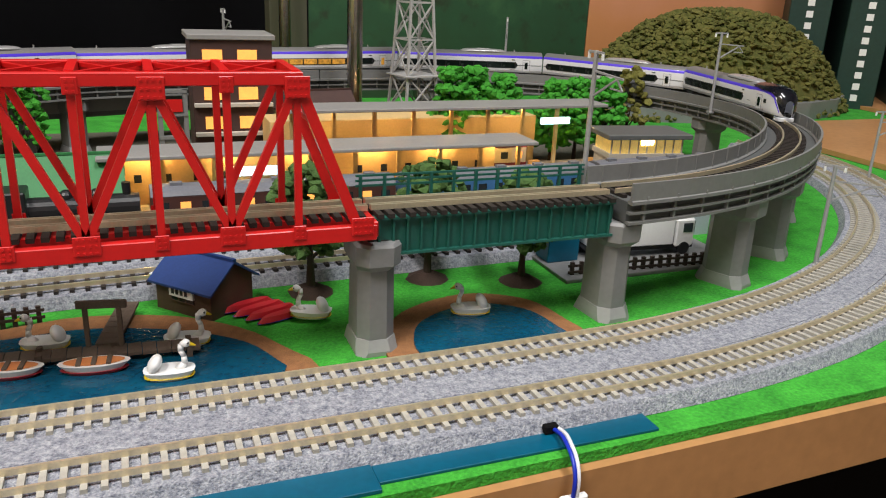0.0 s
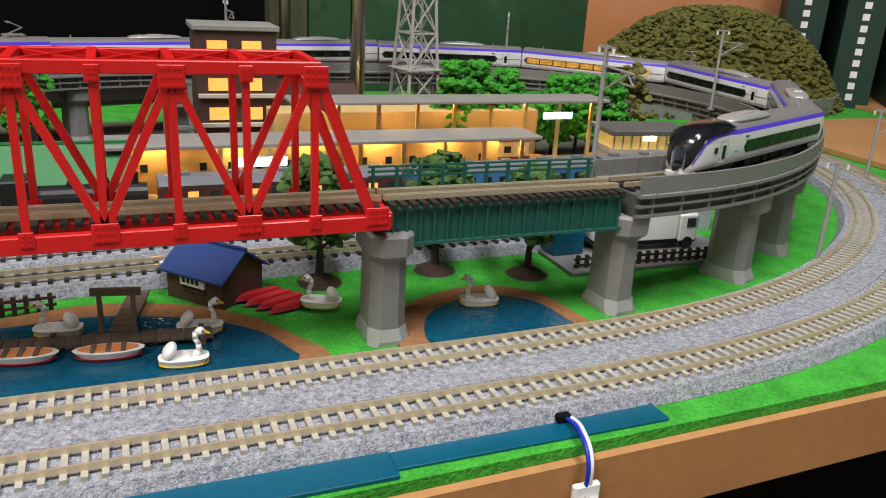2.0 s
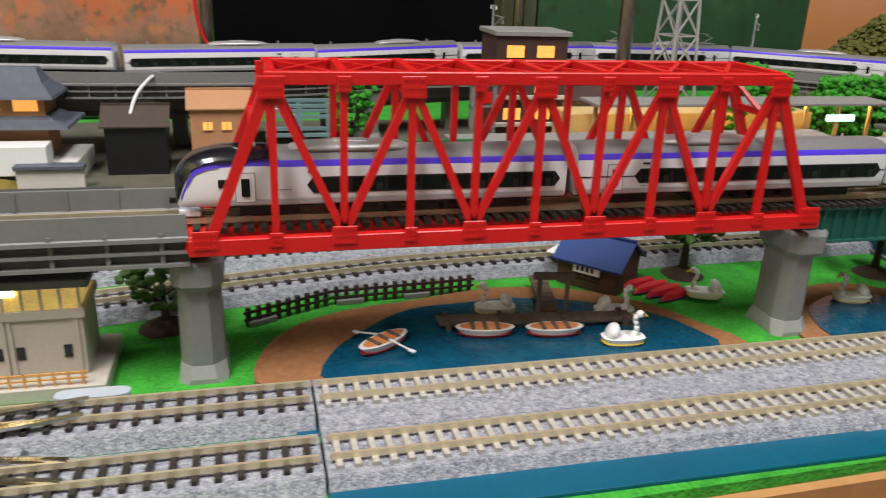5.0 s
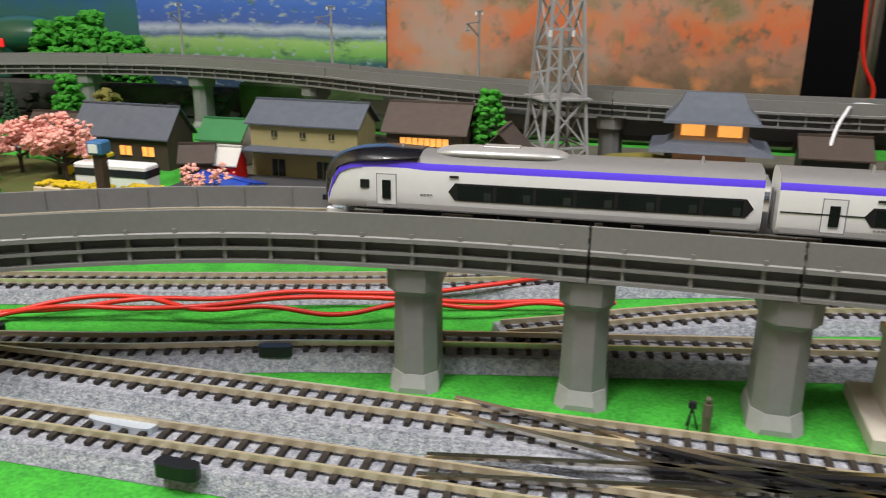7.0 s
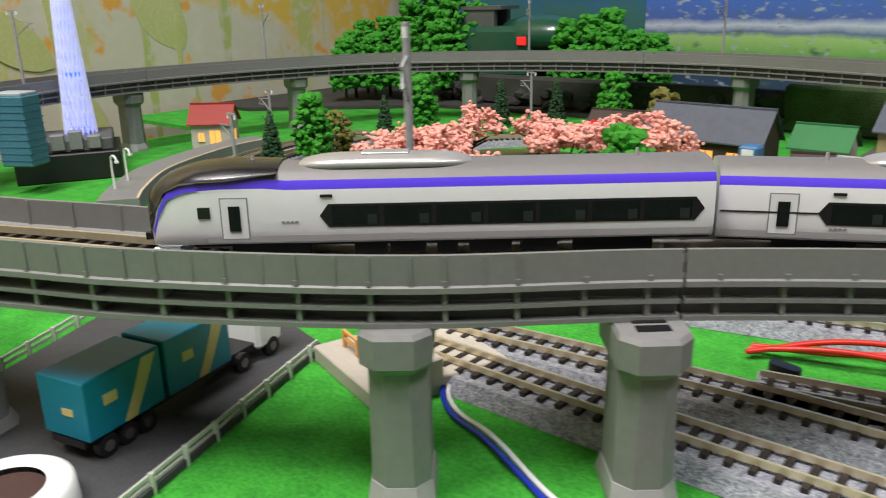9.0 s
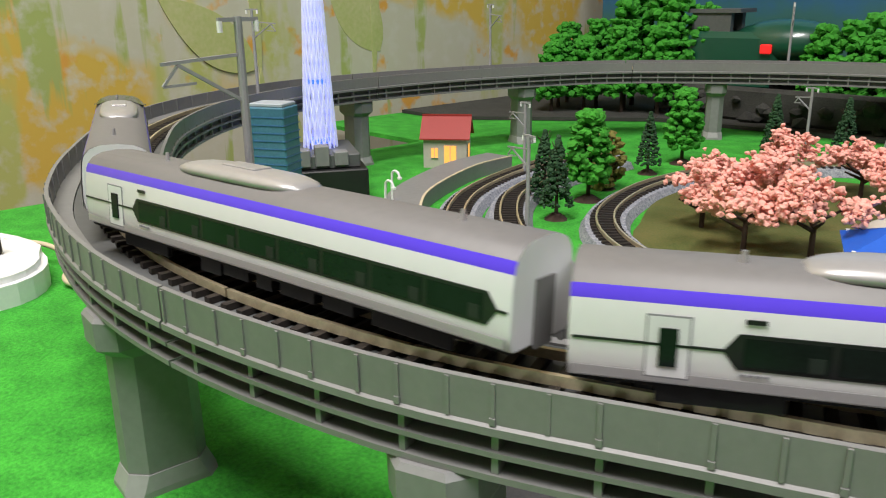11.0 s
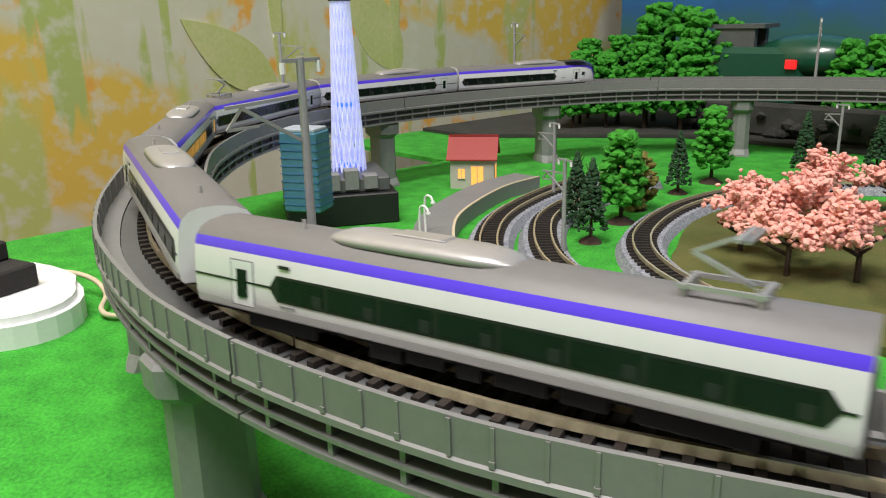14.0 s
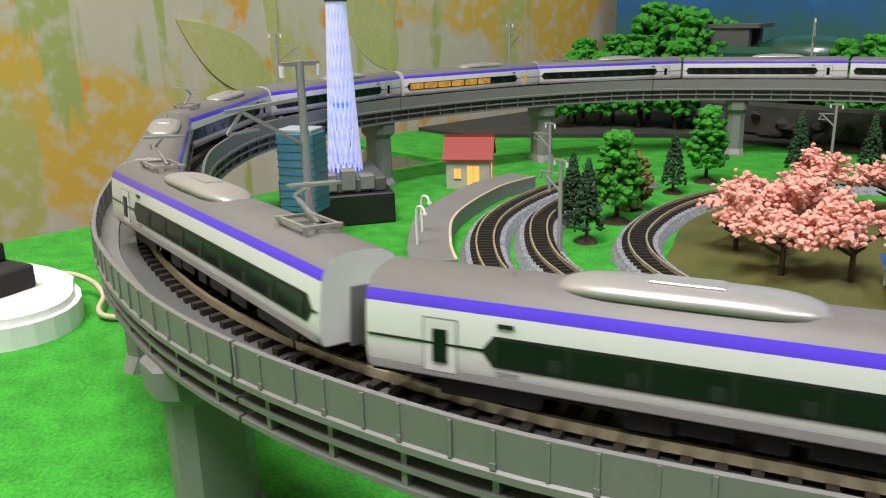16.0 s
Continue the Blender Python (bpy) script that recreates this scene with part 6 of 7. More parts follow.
for xx in (-0.008, 0.008):
    part("post", B((xx - 0.0015, xx + 0.0015, -0.0015, 0.0015, 0, 0.062)), GREY, g)
for z in (0.030, 0.045, 0.060):
    part("crossbar", B((-0.0095, 0.0095, -0.002, 0.002, z, z + 0.002)), GREY, g)
part("sign", B((-0.006, 0.006, -0.0025, -0.0015, 0.048, 0.056)), RED, g, "dull red sign plate")
tagged(g, "grey steel frame with a dull red plate", "frame")
moved(first, EAST)


LB2 = "bright green bushy model tree behind the station"
first = built()
for k, (x, y, h) in enumerate(((0.435, 0.245, 0.080), (0.456, 0.250, 0.079), (0.482, 0.252, 0.074), (0.522, 0.245, 0.070), (0.548, 0.252, 0.070), (0.577, 0.255, 0.070))):
    tree("tier", x, y, h, 0.0165, LEAF_B, LB2, seed=30 + k % 3, n=260)
tree("bush", 0.612, 0.275, 0.075, 0.016, LEAF_O, "yellowish olive model tree beside the viaduct", seed=41)
moved(first, EAST)


tree("round", 0.088, 0.262, 0.078, 0.0175, LEAF_B, "bright green model tree behind the truss", seed=43, n=140)


# ---- town behind the front curve ----
TILE = mat("blue_grey_roof_tiles", (0.10, 0.115, 0.15), 0.65, var=0.25, scale=200, bump=0.3)
TILE_B = mat("brown_roof_tiles", (0.085, 0.06, 0.05), 0.7, var=0.25, scale=200, bump=0.3)
PLASTER = mat("white_plaster", (0.62, 0.60, 0.56), 0.7, var=0.1)
OCHRE = mat("ochre_plaster", (0.36, 0.31, 0.15), 0.7, var=0.15)
TIMBER = mat("dark_timber", (0.06, 0.04, 0.03), 0.7, var=0.3, scale=150)
ASPHALT = mat("model_asphalt", (0.055, 0.055, 0.06), 0.75, var=0.3, scale=60, bump=0.3)
ORANGE_W = mat("orange_wall", (0.48, 0.24, 0.12), 0.7, var=0.15)
house("warehouse", -0.398, 0.255, -2, 0.082, 0.034, 0.0405, 0.0530, OCHRE, TILE, "long ochre warehouse with a grey tiled roof", [("f", x, 0.030, 0.0042, 0.0042, WIN_D) for x in (-0.022, 0.0, 0.022)] + [("f", -0.02, 0.002, 0.010, 0.012, WIN_D), ("f", 0.015, 0.002, 0.010, 0.012, WIN_D)])
tagged(part("lean_to_roof", B((-0.440, -0.356, 0.222, 0.240, 0.0215, 0.0230), bevel=0.0003), TILE), "grey tiled lean-to roof along the warehouse", "roof")
house("old_shop", -0.312, 0.262, 0, 0.054, 0.036, 0.0390, 0.0545, TIMBER, TILE_B, "dark timber shop with a brown roof and lit windows", [("f", 0.0, 0.028, 0.034, 0.0055, WIN_L), ("f", 0.002, 0.008, 0.026, 0.009, WIN_L)])
house("timber_house", -0.253, 0.225, 90, 0.036, 0.040, 0.026, 0.046, TIMBER, TILE_B, "small dark timber house with a steep brown roof", [("l", 0.0, 0.022, 0.014, 0.004, WIN_L), ("l", 0.004, 0.008, 0.008, 0.005, WIN_L)])
house("grey_roof_hall", -0.547, 0.255, -3, 0.082, 0.032, 0.026, 0.0445, TIMBER, TILE, "low timber hall with a blue-grey tiled roof", [("f", x, 0.010, 0.010, 0.007, WIN_L) for x in (-0.02, 0.004, 0.024)])
house("small_shop", -0.478, 0.275, 0, 0.034, 0.028, 0.022, 0.034, PLASTER, GREEN_RF, "small shop with a green roof", [("f", 0.0, 0.008, 0.02, 0.006, WIN_L)])
house("stall", -0.468, 0.215, 20, 0.022, 0.018, 0.016, 0.026, BRICK_D, TIMBER, "small dark market stall", [("f", 0, 0.005, 0.01, 0.006, WIN_D)])
house("stall", -0.447, 0.222, 0, 0.016, 0.016, 0.014, 0.024, RED, PLASTER, "small red and white stall", [("f", 0, 0.004, 0.006, 0.006, WIN_D)])
house("teahouse", -0.62, 0.275, 5, 0.060, 0.026, 0.022, 0.033, TIMBER, TIMBER, "dark timber teahouse with a lit front", [("f", 0.0, 0.010, 0.036, 0.006, WIN_L)])
# temple: hipped two-tier roof
tm = empty("temple", pose(-0.1270, 0.262, -0.002, 0, 0, -2))
part("terrace", B((-0.040, 0.040, -0.024, 0.024, 0, 0.016), bevel=0.0005), PLASTER, tm)
part("hall", B((-0.022, 0.022, -0.014, 0.014, 0.016, 0.054)), ORANGE_W, tm)
for z0, z1, w0, d0, w1, d1 in ((0.036, 0.0435, 0.037, 0.026, 0.022, 0.013), (0.0535, 0.071, 0.029, 0.021, 0.017, 0.004)):
    bm = bmesh.new()
    loft(bm, [[(-w0, -d0, z0), (w0, -d0, z0), (w0, d0, z0), (-w0, d0, z0)], [(-w0 * 0.98, -d0 * 0.97, z0 + 0.0016), (w0 * 0.98, -d0 * 0.97, z0 + 0.0016), (w0 * 0.98, d0 * 0.97, z0 + 0.0016), (-w0 * 0.98, d0 * 0.97, z0 + 0.0016)],
              [(-(w0 + w1) / 2.15, -(d0 + d1) / 2.3, (z0 + z1) / 2), ((w0 + w1) / 2.15, -(d0 + d1) / 2.3, (z0 + z1) / 2), ((w0 + w1) / 2.15, (d0 + d1) / 2.3, (z0 + z1) / 2), (-(w0 + w1) / 2.15, (d0 + d1) / 2.3, (z0 + z1) / 2)],
              [(-w1, -d1, z1), (w1, -d1, z1), (w1, d1, z1), (-w1, d1, z1)]])
    part("roof", bm, TILE, tm, "curved blue-grey tiled roof")
for xx in (-0.011, 0.011):
    part("window", B((xx - 0.007, xx + 0.007, -0.0147, -0.0139, 0.0455, 0.0525)), WIN_L, tm)
part("porch", B((-0.013, 0.013, -0.030, -0.022, 0.016, 0.026), bevel=0.0005), TILE, tm)
tagged(tm, "two-tiered temple with blue-grey roofs and lit orange windows", "temple")
for x0, x1 in ((-0.172, -0.138), (-0.120, -0.082)):
    w_ = empty("garden_wall")
    part("wall", B((x0, x1, 0.2185, 0.2225, 0.0, 0.013)), PLASTER, w_)
    part("coping", B((x0 - 0.001, x1 + 0.001, 0.2165, 0.2245, 0.013, 0.0160), bevel=0.0005), TILE, w_)
    tagged(w_, "white temple garden wall with a tiled coping", "wall")
house("dark_shed", -0.0540, 0.262, 0, 0.038, 0.026, 0.034, 0.044, BLACK, TIMBER, "black shed with a dark roof")
house("orange_house", -0.001, 0.262, 2, 0.038, 0.024, 0.045, 0.054, ORANGE_W, ORANGE_W, "orange house with lit windows", [("f", -0.008, 0.030, 0.006, 0.005, WIN_L), ("f", 0.004, 0.030, 0.006, 0.005, WIN_L)])
TEAL = mat("teal_steel", (0.16, 0.26, 0.28), 0.5, var=0.2)
for x0 in (0.050,):
    sb = empty("substation", pose(x0, 0.235, 0))
    for xx in (-0.02, 0.0, 0.02):
        for yy in (-0.01, 0.01):
            part("post", B((xx - 0.0013, xx + 0.0013, yy - 0.0013, yy + 0.0013, 0, 0.050)), TEAL, sb)
    for z in (0.030, 0.042, 0.049):
        part("beam", B((-0.022, 0.022, -0.0112, -0.0088, z, z + 0.0022)), TEAL, sb)
        part("beam", B((-0.022, 0.022, 0.0088, 0.0112, z, z + 0.0022)), TEAL, sb)
    part("transformer", B((-0.015, -0.003, -0.006, 0.006, 0, 0.022), bevel=0.001), TEAL, sb)
    part("transformer", B((0.003, 0.015, -0.006, 0.006, 0, 0.022), bevel=0.001), PIER, sb)
    tagged(sb, "teal steel substation frame with transformers", "substation")
# gravel and earth under the town and the station
SOIL = mat("grey_brown_gravel", (0.13, 0.115, 0.09), 0.95, var=0.4, scale=70, fine=900, bump=0.5, second=(0.07, 0.075, 0.05))
tagged(part("town_ground", B((-0.475, 0.60, 0.138, 0.425, 0.0, 0.0008)), SOIL), "grey-brown gravel ground under the town", "ground")
# slope, road, parking and cars
SLOPE = mat("dry_grass_slope", (0.22, 0.15, 0.03), 0.95, var=0.5, scale=90, bump=0.5, second=(0.12, 0.13, 0.02))
bm = bmesh.new()
rings = []
for k in range(9):
    x = -0.245 + k * 0.019
    z = 0.026 * math.sin(math.pi * min(1, (k + 0.3) / 8.6)) + 0.001
    rings.append([(x, 0.214, 0.0), (x, 0.232, z * 0.55), (x, 0.252, z * 0.85), (x, 0.27, z), (x, 0.272, 0.0)])
loft(bm, rings)
tagged(part("grass_slope", bm, SLOPE), "dry yellow grass slope below the temple", "slope")
tagged(part("parking_lot", B((-0.475, -0.262, 0.165, 0.236, 0.0008, 0.0022)), ASPHALT), "grey asphalt parking lot", "parking lot")
rd = empty("town_road")
rp = Path([(-0.262, 0.20), (-0.235, 0.196), (-0.214, 0.206), (-0.205, 0.228), (-0.222, 0.252)])
bm = bmesh.new()
sweep(bm, rp, 0, rp.length, rect(-0.014, 0.014, 0.0008, 0.0032), 0.006)
part("road_surface", bm, ASPHALT, rd)
for o in (-0.0005, 0.0115, -0.0115):
    bm = bmesh.new()
    sweep(bm, rp, 0, rp.length, rect(o - 0.0006, o + 0.0006, 0.0028, 0.0037), 0.006)
    part("road_line", bm, WHITE_P, rd)
tagged(rd, "curving grey model road with white lines", "road")
tagged(part("town_street", B((-0.262, -0.06, 0.182, 0.2165, 0.0008, 0.0022)), ASPHALT), "grey asphalt street in front of the temple", "road")
house("tent_shop", -0.432, 0.188, -25, 0.050, 0.022, 0.0085, 0.0105, PLASTER, mat("blue_solar_roof", (0.02, 0.06, 0.42), 0.3), "low white stall with a flat blue roof", category="stall")
FLOWER = mat("yellow_flowers", (0.78, 0.55, 0.01), 0.8, var=0.3, scale=400, bump=0.5)
for x0, x1, y in ((-0.525, -0.475, 0.128), (-0.468, -0.418, 0.132)):
    f = empty("flower_bed")
    part("planter", B((x0, x1, y - 0.006, y + 0.006, 0.0, 0.014), bevel=0.0004), CREAM_P, f)
    random.seed(int(x0 * -1000))
    bm = bmesh.new()
    for k in range(70):
        clump(bm, (random.uniform(x0, x1), y + random.uniform(-0.005, 0.005), 0.0155), random.uniform(0.0015, 0.0026), 1, 0.3, 0.7)
    part("blossom", bm, FLOWER, f)["kind"] = "stuff"
    tagged(f, "cream planter full of yellow flowers", "flower bed")
ck = empty("clock_tower", pose(-0.471, 0.118, 0))
part("column", B((-0.003, 0.003, -0.003, 0.003, 0, 0.038), bevel=0.0005), BRICK_D, ck)
part("clock_head", B((-0.005, 0.005, -0.005, 0.005, 0.038, 0.046), bevel=0.001), C_BL, ck)
part("dial", B((-0.003, 0.003, -0.0054, -0.005, 0.0395, 0.0445)), WHITE_P, ck)
tagged(ck, "small brown clock tower with a blue head", "clock tower")
tree("tier", -0.272, 0.268, 0.068, 0.0125, LEAF_B, LB2, seed=31, n=260)
tree("cherry", -0.425, 0.155, 0.030, 0.018, PINK, "pink blossoming cherry tree", seed=60, n=120)


def model_bus(x, y, yaw, m, label, L=0.04):
    o = empty("model_bus", pose(x, y, 0.0014, 0, 0, yaw))
    part("body", B((-L / 2, L / 2, -0.0075, 0.0075, 0.002, 0.018), bevel=0.001), m, o)
    part("window_band", B((-L / 2 + 0.001, L / 2 + 0.0002, -0.0078, 0.0078, 0.0100, 0.0150)), WIN_D, o)
    for xx in (-L / 2 + 0.007, L / 2 - 0.007):
        bm = bmesh.new()
        cyl(bm, (xx, -0.0078, 0.0025), (xx, 0.0078, 0.0025), 0.0025, n=12)
        part("wheel_pair", bm, BLACK, o)
    return tagged(o, label, "bus")


model_bus(-0.505, 0.175, 0, WHITE_P, "white model bus beside the park", 0.055)
model_bus(-0.545, 0.20, 0, SWAN_Y, "yellow and white park tram car", 0.03)


# ---- cherry park on the left ----
PARK = mat("park_turf", (0.12, 0.11, 0.03), 0.95, var=0.5, scale=45, fine=800, bump=0.5, second=(0.06, 0.085, 0.015))
bm = bmesh.new()
prism(bm, smooth_ring([(-0.715, 0.055), (-0.70, 0.028), (-0.66, 0.008), (-0.60, -0.004), (-0.53, 0.0), (-0.49, 0.04), (-0.485, 0.10), (-0.52, 0.17), (-0.60, 0.225), (-0.68, 0.235), (-0.735, 0.18), (-0.738, 0.11)]), 0.0, 0.004)
tagged(part("park_lawn", bm, PARK), "brownish green turf of the cherry park", "lawn")
LC = "pink blossoming model cherry tree on the park lawn"
random.seed(77)
for k, (x, y) in enumerate(((-0.688, 0.073), (-0.652, 0.050), (-0.625, 0.063), (-0.697, 0.120), (-0.665, 0.100), (-0.690, 0.165), (-0.625, 0.175), (-0.595, 0.190), (-0.565, 0.192), (-0.655, 0.20), (-0.600, 0.1551), (-0.545, 0.175))):
    tree("cherry", x, y, 0.036 + 0.003 * (k % 3), 0.0240, PINK, LC, z=0.0038, seed=50 + k % 4, n=420)
dm = bmesh.new()
bmesh.ops.create_uvsphere(dm, u_segments=20, v_segments=12, radius=0.014)
for v in dm.verts:
    v.co.z *= 0.75
d_ = empty("stone_dome", pose(-0.610, 0.120, 0.004))
part("shell", dm, CREAM, d_, smooth=True)
part("entrance", B((-0.0130, -0.0085, -0.011, -0.006, 0.0, 0.0055), bevel=0.0006), DARK, d_)
tagged(d_, "pale stone play dome with a dark entrance", "dome")
tn = empty("event_tent", pose(-0.588, 0.060, 0.002, 0, 0, 25))
bm = bmesh.new()
bmesh.ops.create_cone(bm, cap_ends=True, segments=4, radius1=0.030, radius2=0.0, depth=0.0095, matrix=Matrix.Translation((0, 0, 0.0205)) @ pose(0, 0, 0, 0, 0, 45))
part("canopy", bm, mat("blue_canvas", (0.01, 0.10, 0.55), 0.6), tn, "bright blue canvas canopy")
for xx in (-0.018, 0.018):
    for yy in (-0.018, 0.018):
        part("pole", B((xx - 0.0008, xx + 0.0008, yy - 0.0008, yy + 0.0008, 0, 0.0175)), WHITE_P, tn)
tagged(tn, "blue canvas event tent on the park lawn", "tent")
tn = empty("parasol", pose(-0.628, 0.232, 0.0))
bm = bmesh.new()
bmesh.ops.create_cone(bm, cap_ends=True, segments=8, radius1=0.014, radius2=0.001, depth=0.007, matrix=Matrix.Translation((0, 0, 0.0285)))
part("canopy", bm, RED, tn, "red canopy")
part("pole", B((-0.0008, 0.0008, -0.0008, 0.0008, 0, 0.0255)), TIMBER, tn)
tagged(tn, "red parasol behind the cherry trees", "parasol")
LT2 = "bright green tiered model tree on a brown mound"
tree("tier", -0.7771, 0.090, 0.060, 0.0140, LEAF_B, LT2, seed=33, mound=0.009, n=280)
tree("tier", -0.798, 0.232, 0.060, 0.0140, LEAF_B, LT2, seed=34, mound=0.009, n=280)
tree("tier", -0.512, 0.062, 0.062, 0.0165, LEAF_B, LT2, seed=33, n=280)
tree("tier", -0.665, 0.33, 0.060, 0.0140, LEAF_B, LT2, seed=34, n=280)
LT3 = "dark green conical model pine"
tree("cone", -0.763, 0.042, 0.050, 0.0100, LEAF_P, LT3, seed=36, mound=0.007, n=420)
tree("cone", -0.7956, 0.183, 0.046, 0.0095, LEAF_P, LT3, seed=37, mound=0.007, n=420)
tree("cone", -0.79, 0.062, 0.048, 0.0095, LEAF_P, LT3, seed=37, n=420)
tree("cone", -0.755, 0.29, 0.052, 0.010, LEAF_P, LT3, seed=36, n=420)
tree("cone", -0.71, 0.31, 0.052, 0.010, LEAF_P, LT3, seed=37, n=420)
tree("bush", -0.7896, 0.123, 0.040, 0.0135, LEAF_O, "olive bushy model tree", seed=38, mound=0.008, n=120)
tree("bush", -0.610, 0.31, 0.048, 0.018, LEAF_O, "olive bushy model tree", seed=39, n=120)

# station stop with a lit red-roofed house and the curved platform
house("red_roof_house", -0.9260, 0.106, 40, 0.033, 0.029, 0.024, 0.037, CREAM, mat("red_roof", (0.32, 0.025, 0.02), 0.5), "small cream station house with a red roof and lit doorway", [("f", 0.004, 0.002, 0.009, 0.015, WIN_L), ("f", -0.008, 0.008, 0.005, 0.007, WIN_L), ("r", 0.0, 0.002, 0.008, 0.014, WIN_L)])
pp = Path([(-0.775, -0.062), (-0.800, -0.043), (-0.838, -0.006), (-0.862, 0.034), (-0.882, 0.085), (-0.886, 0.125)])
pl = empty("curved_platform")
bm = bmesh.new()
sweep(bm, pp, 0, pp.length, rect(-0.010, 0.014, 0.0, 0.010), 0.008)
part("platform_slab", bm, PIER, pl)
bm = bmesh.new()
sweep(bm, pp, 0, pp.length, rect(-0.0100, -0.0085, 0.010, 0.0106), 0.008)
part("edge_line", bm, CREAM_P, pl)
tagged(pl, "curved grey station platform beside the tracks", "station platform")
for x, y in ((-0.822, -0.032), (-0.805, -0.050)):
    sl = empty("platform_lamp", pose(x, y, 0.010))
    wire("lamp_post", [(0, 0, 0), (0, 0, 0.017), (0.001, 0, 0.0205), (0.005, 0, 0.021), (0.007, 0, 0.0185)], 0.0007, WHITE_P, "", parent=sl)
    part("lamp_head", B((0.0058, 0.0082, -0.001, 0.001, 0.0170, 0.0186), bevel=0.0003), WHITE_P, sl)
    tagged(sl, "white curved platform lamp", "lamp")

# broadcasting tower on its island base, with a blue office block
BASE_BK = mat("black_base", (0.012, 0.012, 0.013), 0.5)
tb = empty("tower_island", pose(-0.915, 0.0, 0, 0, 0, 62))
part("plinth", B((-0.058, 0.012, -0.034, 0.034, 0, 0.020), bevel=0.0008), BASE_BK, tb, "black plinth")
part("podium", B((-0.048, 0.008, -0.028, 0.028, 0.020, 0.029), bevel=0.0008), GREY_D, tb)
for k in range(4):
    part("podium_block", B((-0.045 + k * 0.012, -0.036 + k * 0.012, -0.030, -0.020, 0.022, 0.031 + 0.002 * (k % 3)), bevel=0.0005), PIER, tb)
tagged(tb, "dark plinth with a grey model podium", "plinth")
SKY = mat("tower_white_lattice", (0.62, 0.66, 0.95), 0.4, emit=0.30, var=0.15, scale=300)
BLUE_L = mat("blue_led", (0.02, 0.06, 1.0), 0.3, emit=4.0)
tw = empty("broadcast_tower", pose(-0.926, -0.010, 0.029))
H_, R0, R1 = 0.150, 0.0112, 0.0046
for k in range(18):
    a0 = 2 * math.pi * k / 18
    for sgn in (1, -1):
        bm = bmesh.new()
        prev = None
        for i in range(13):
            u = i / 12
            r = R1 + (R0 - R1) * (1 - u) ** 1.3
            a = a0 + sgn * u * 2.4
            p = (r * math.cos(a), r * math.sin(a), H_ * u)
            if prev:
                bar(bm, prev, p, 0.0009, 0.0009)
            prev = p
        part("lattice_strand", bm, SKY, tw)
bm = bmesh.new()
cyl(bm, (0, 0, 0), (0, 0, H_ + 0.07), 0.0042, 0.0028, 14)
part("core", bm, SKY, tw)
for z in (0.003, 0.042, 0.080):
    r = (R1 + (R0 - R1) * (1 - z / H_) ** 1.3) * 0.55
    bm = bmesh.new()
    cyl(bm, (0, 0, z), (0, 0, z + 0.0028), r + 0.001, n=16)
    part("light_ring", bm, BLUE_L, tw, "glowing blue ring")
for z, r in ((0.108, 0.0088), (0.145, 0.0075)):
    bm = bmesh.new()
    cyl(bm, (0, 0, z), (0, 0, z + 0.004), r * 0.8, r, 20)
    cyl(bm, (0, 0, z + 0.004), (0, 0, z + 0.0065), r, r * 0.92, 20)
    part("observation_deck", bm, GREY_D, tw, "dark round observation deck")
tagged(tw, "tall white lattice broadcasting tower lit blue-white", "tower")
GLASS_B = mat("blue_tower_facade", (0.07, 0.20, 0.29), 0.25, var=0.25, scale=80)
ob_ = empty("office_tower", pose(-0.882, -0.070, 0.020, 0, 0, 30))
part("facade", B((-0.0115, 0.0115, -0.009, 0.009, 0, 0.046), bevel=0.0008), GLASS_B, ob_)
for k in range(9):
    part("floor_band", B((-0.0118, 0.0118, -0.0093, 0.0093, 0.004 + k * 0.0045, 0.0046 + k * 0.0045)), C_BL, ob_)
part("roof_parapet", B((-0.0105, 0.0105, -0.008, 0.008, 0.046, 0.048), bevel=0.0004), PLATE, ob_)
tagged(ob_, "blue glass office tower model beside the plinth", "building")

# trees and the green train before the posters
random.seed(3)
LT4 = "bright green bushy model trees behind the viaduct"
for k, (x, y, h) in enumerate(((-1.06, 0.40, 0.088), (-1.03, 0.43, 0.105), (-1.00, 0.44, 0.125), (-0.97, 0.46, 0.135), (-0.945, 0.45, 0.130), (-1.08, 0.44, 0.10), (-1.01, 0.47, 0.14), (-0.985, 0.415, 0.098), (-0.95, 0.43, 0.100), (-1.045, 0.37, 0.080), (-1.02, 0.395, 0.085), (-0.925, 0.47, 0.12),
                                (-0.80, 0.47, 0.100), (-0.775, 0.475, 0.105), (-0.75, 0.475, 0.095), (-0.725, 0.48, 0.088), (-0.70, 0.48, 0.085), (-0.765, 0.50, 0.11))):
    tree("tier", x, y, h, 0.019 + (h - 0.08) * 0.10, LEAF_B, LT4, seed=30 + k % 3, n=300)
GL = mat("dark_green_engine", (0.012, 0.075, 0.045), 0.3, coat=0.4)
e_ = empty("green_model_train", pose(-0.865, 0.485, 0.0, 0, 0, 8))
bm = bmesh.new()
bmesh.ops.create_uvsphere(bm, u_segments=24, v_segments=14, radius=1, matrix=Matrix.Translation((0.02, 0, 0.078)) @ Matrix.Diagonal((0.055, 0.03, 0.022, 1)))
part("nose", bm, GL, e_, smooth=True)
part("body", B((-0.075, 0.02, -0.028, 0.028, 0.03, 0.088), bevel=0.006), GL, e_)
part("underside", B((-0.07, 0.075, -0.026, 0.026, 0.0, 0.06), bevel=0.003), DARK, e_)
part("frame", B((-0.070, -0.030, -0.02, -0.012, 0.088, 0.108), (-0.070, -0.030, 0.012, 0.02, 0.088, 0.108), (-0.075, -0.02, -0.022, 0.022, 0.106, 0.110)), GREY_D, e_)
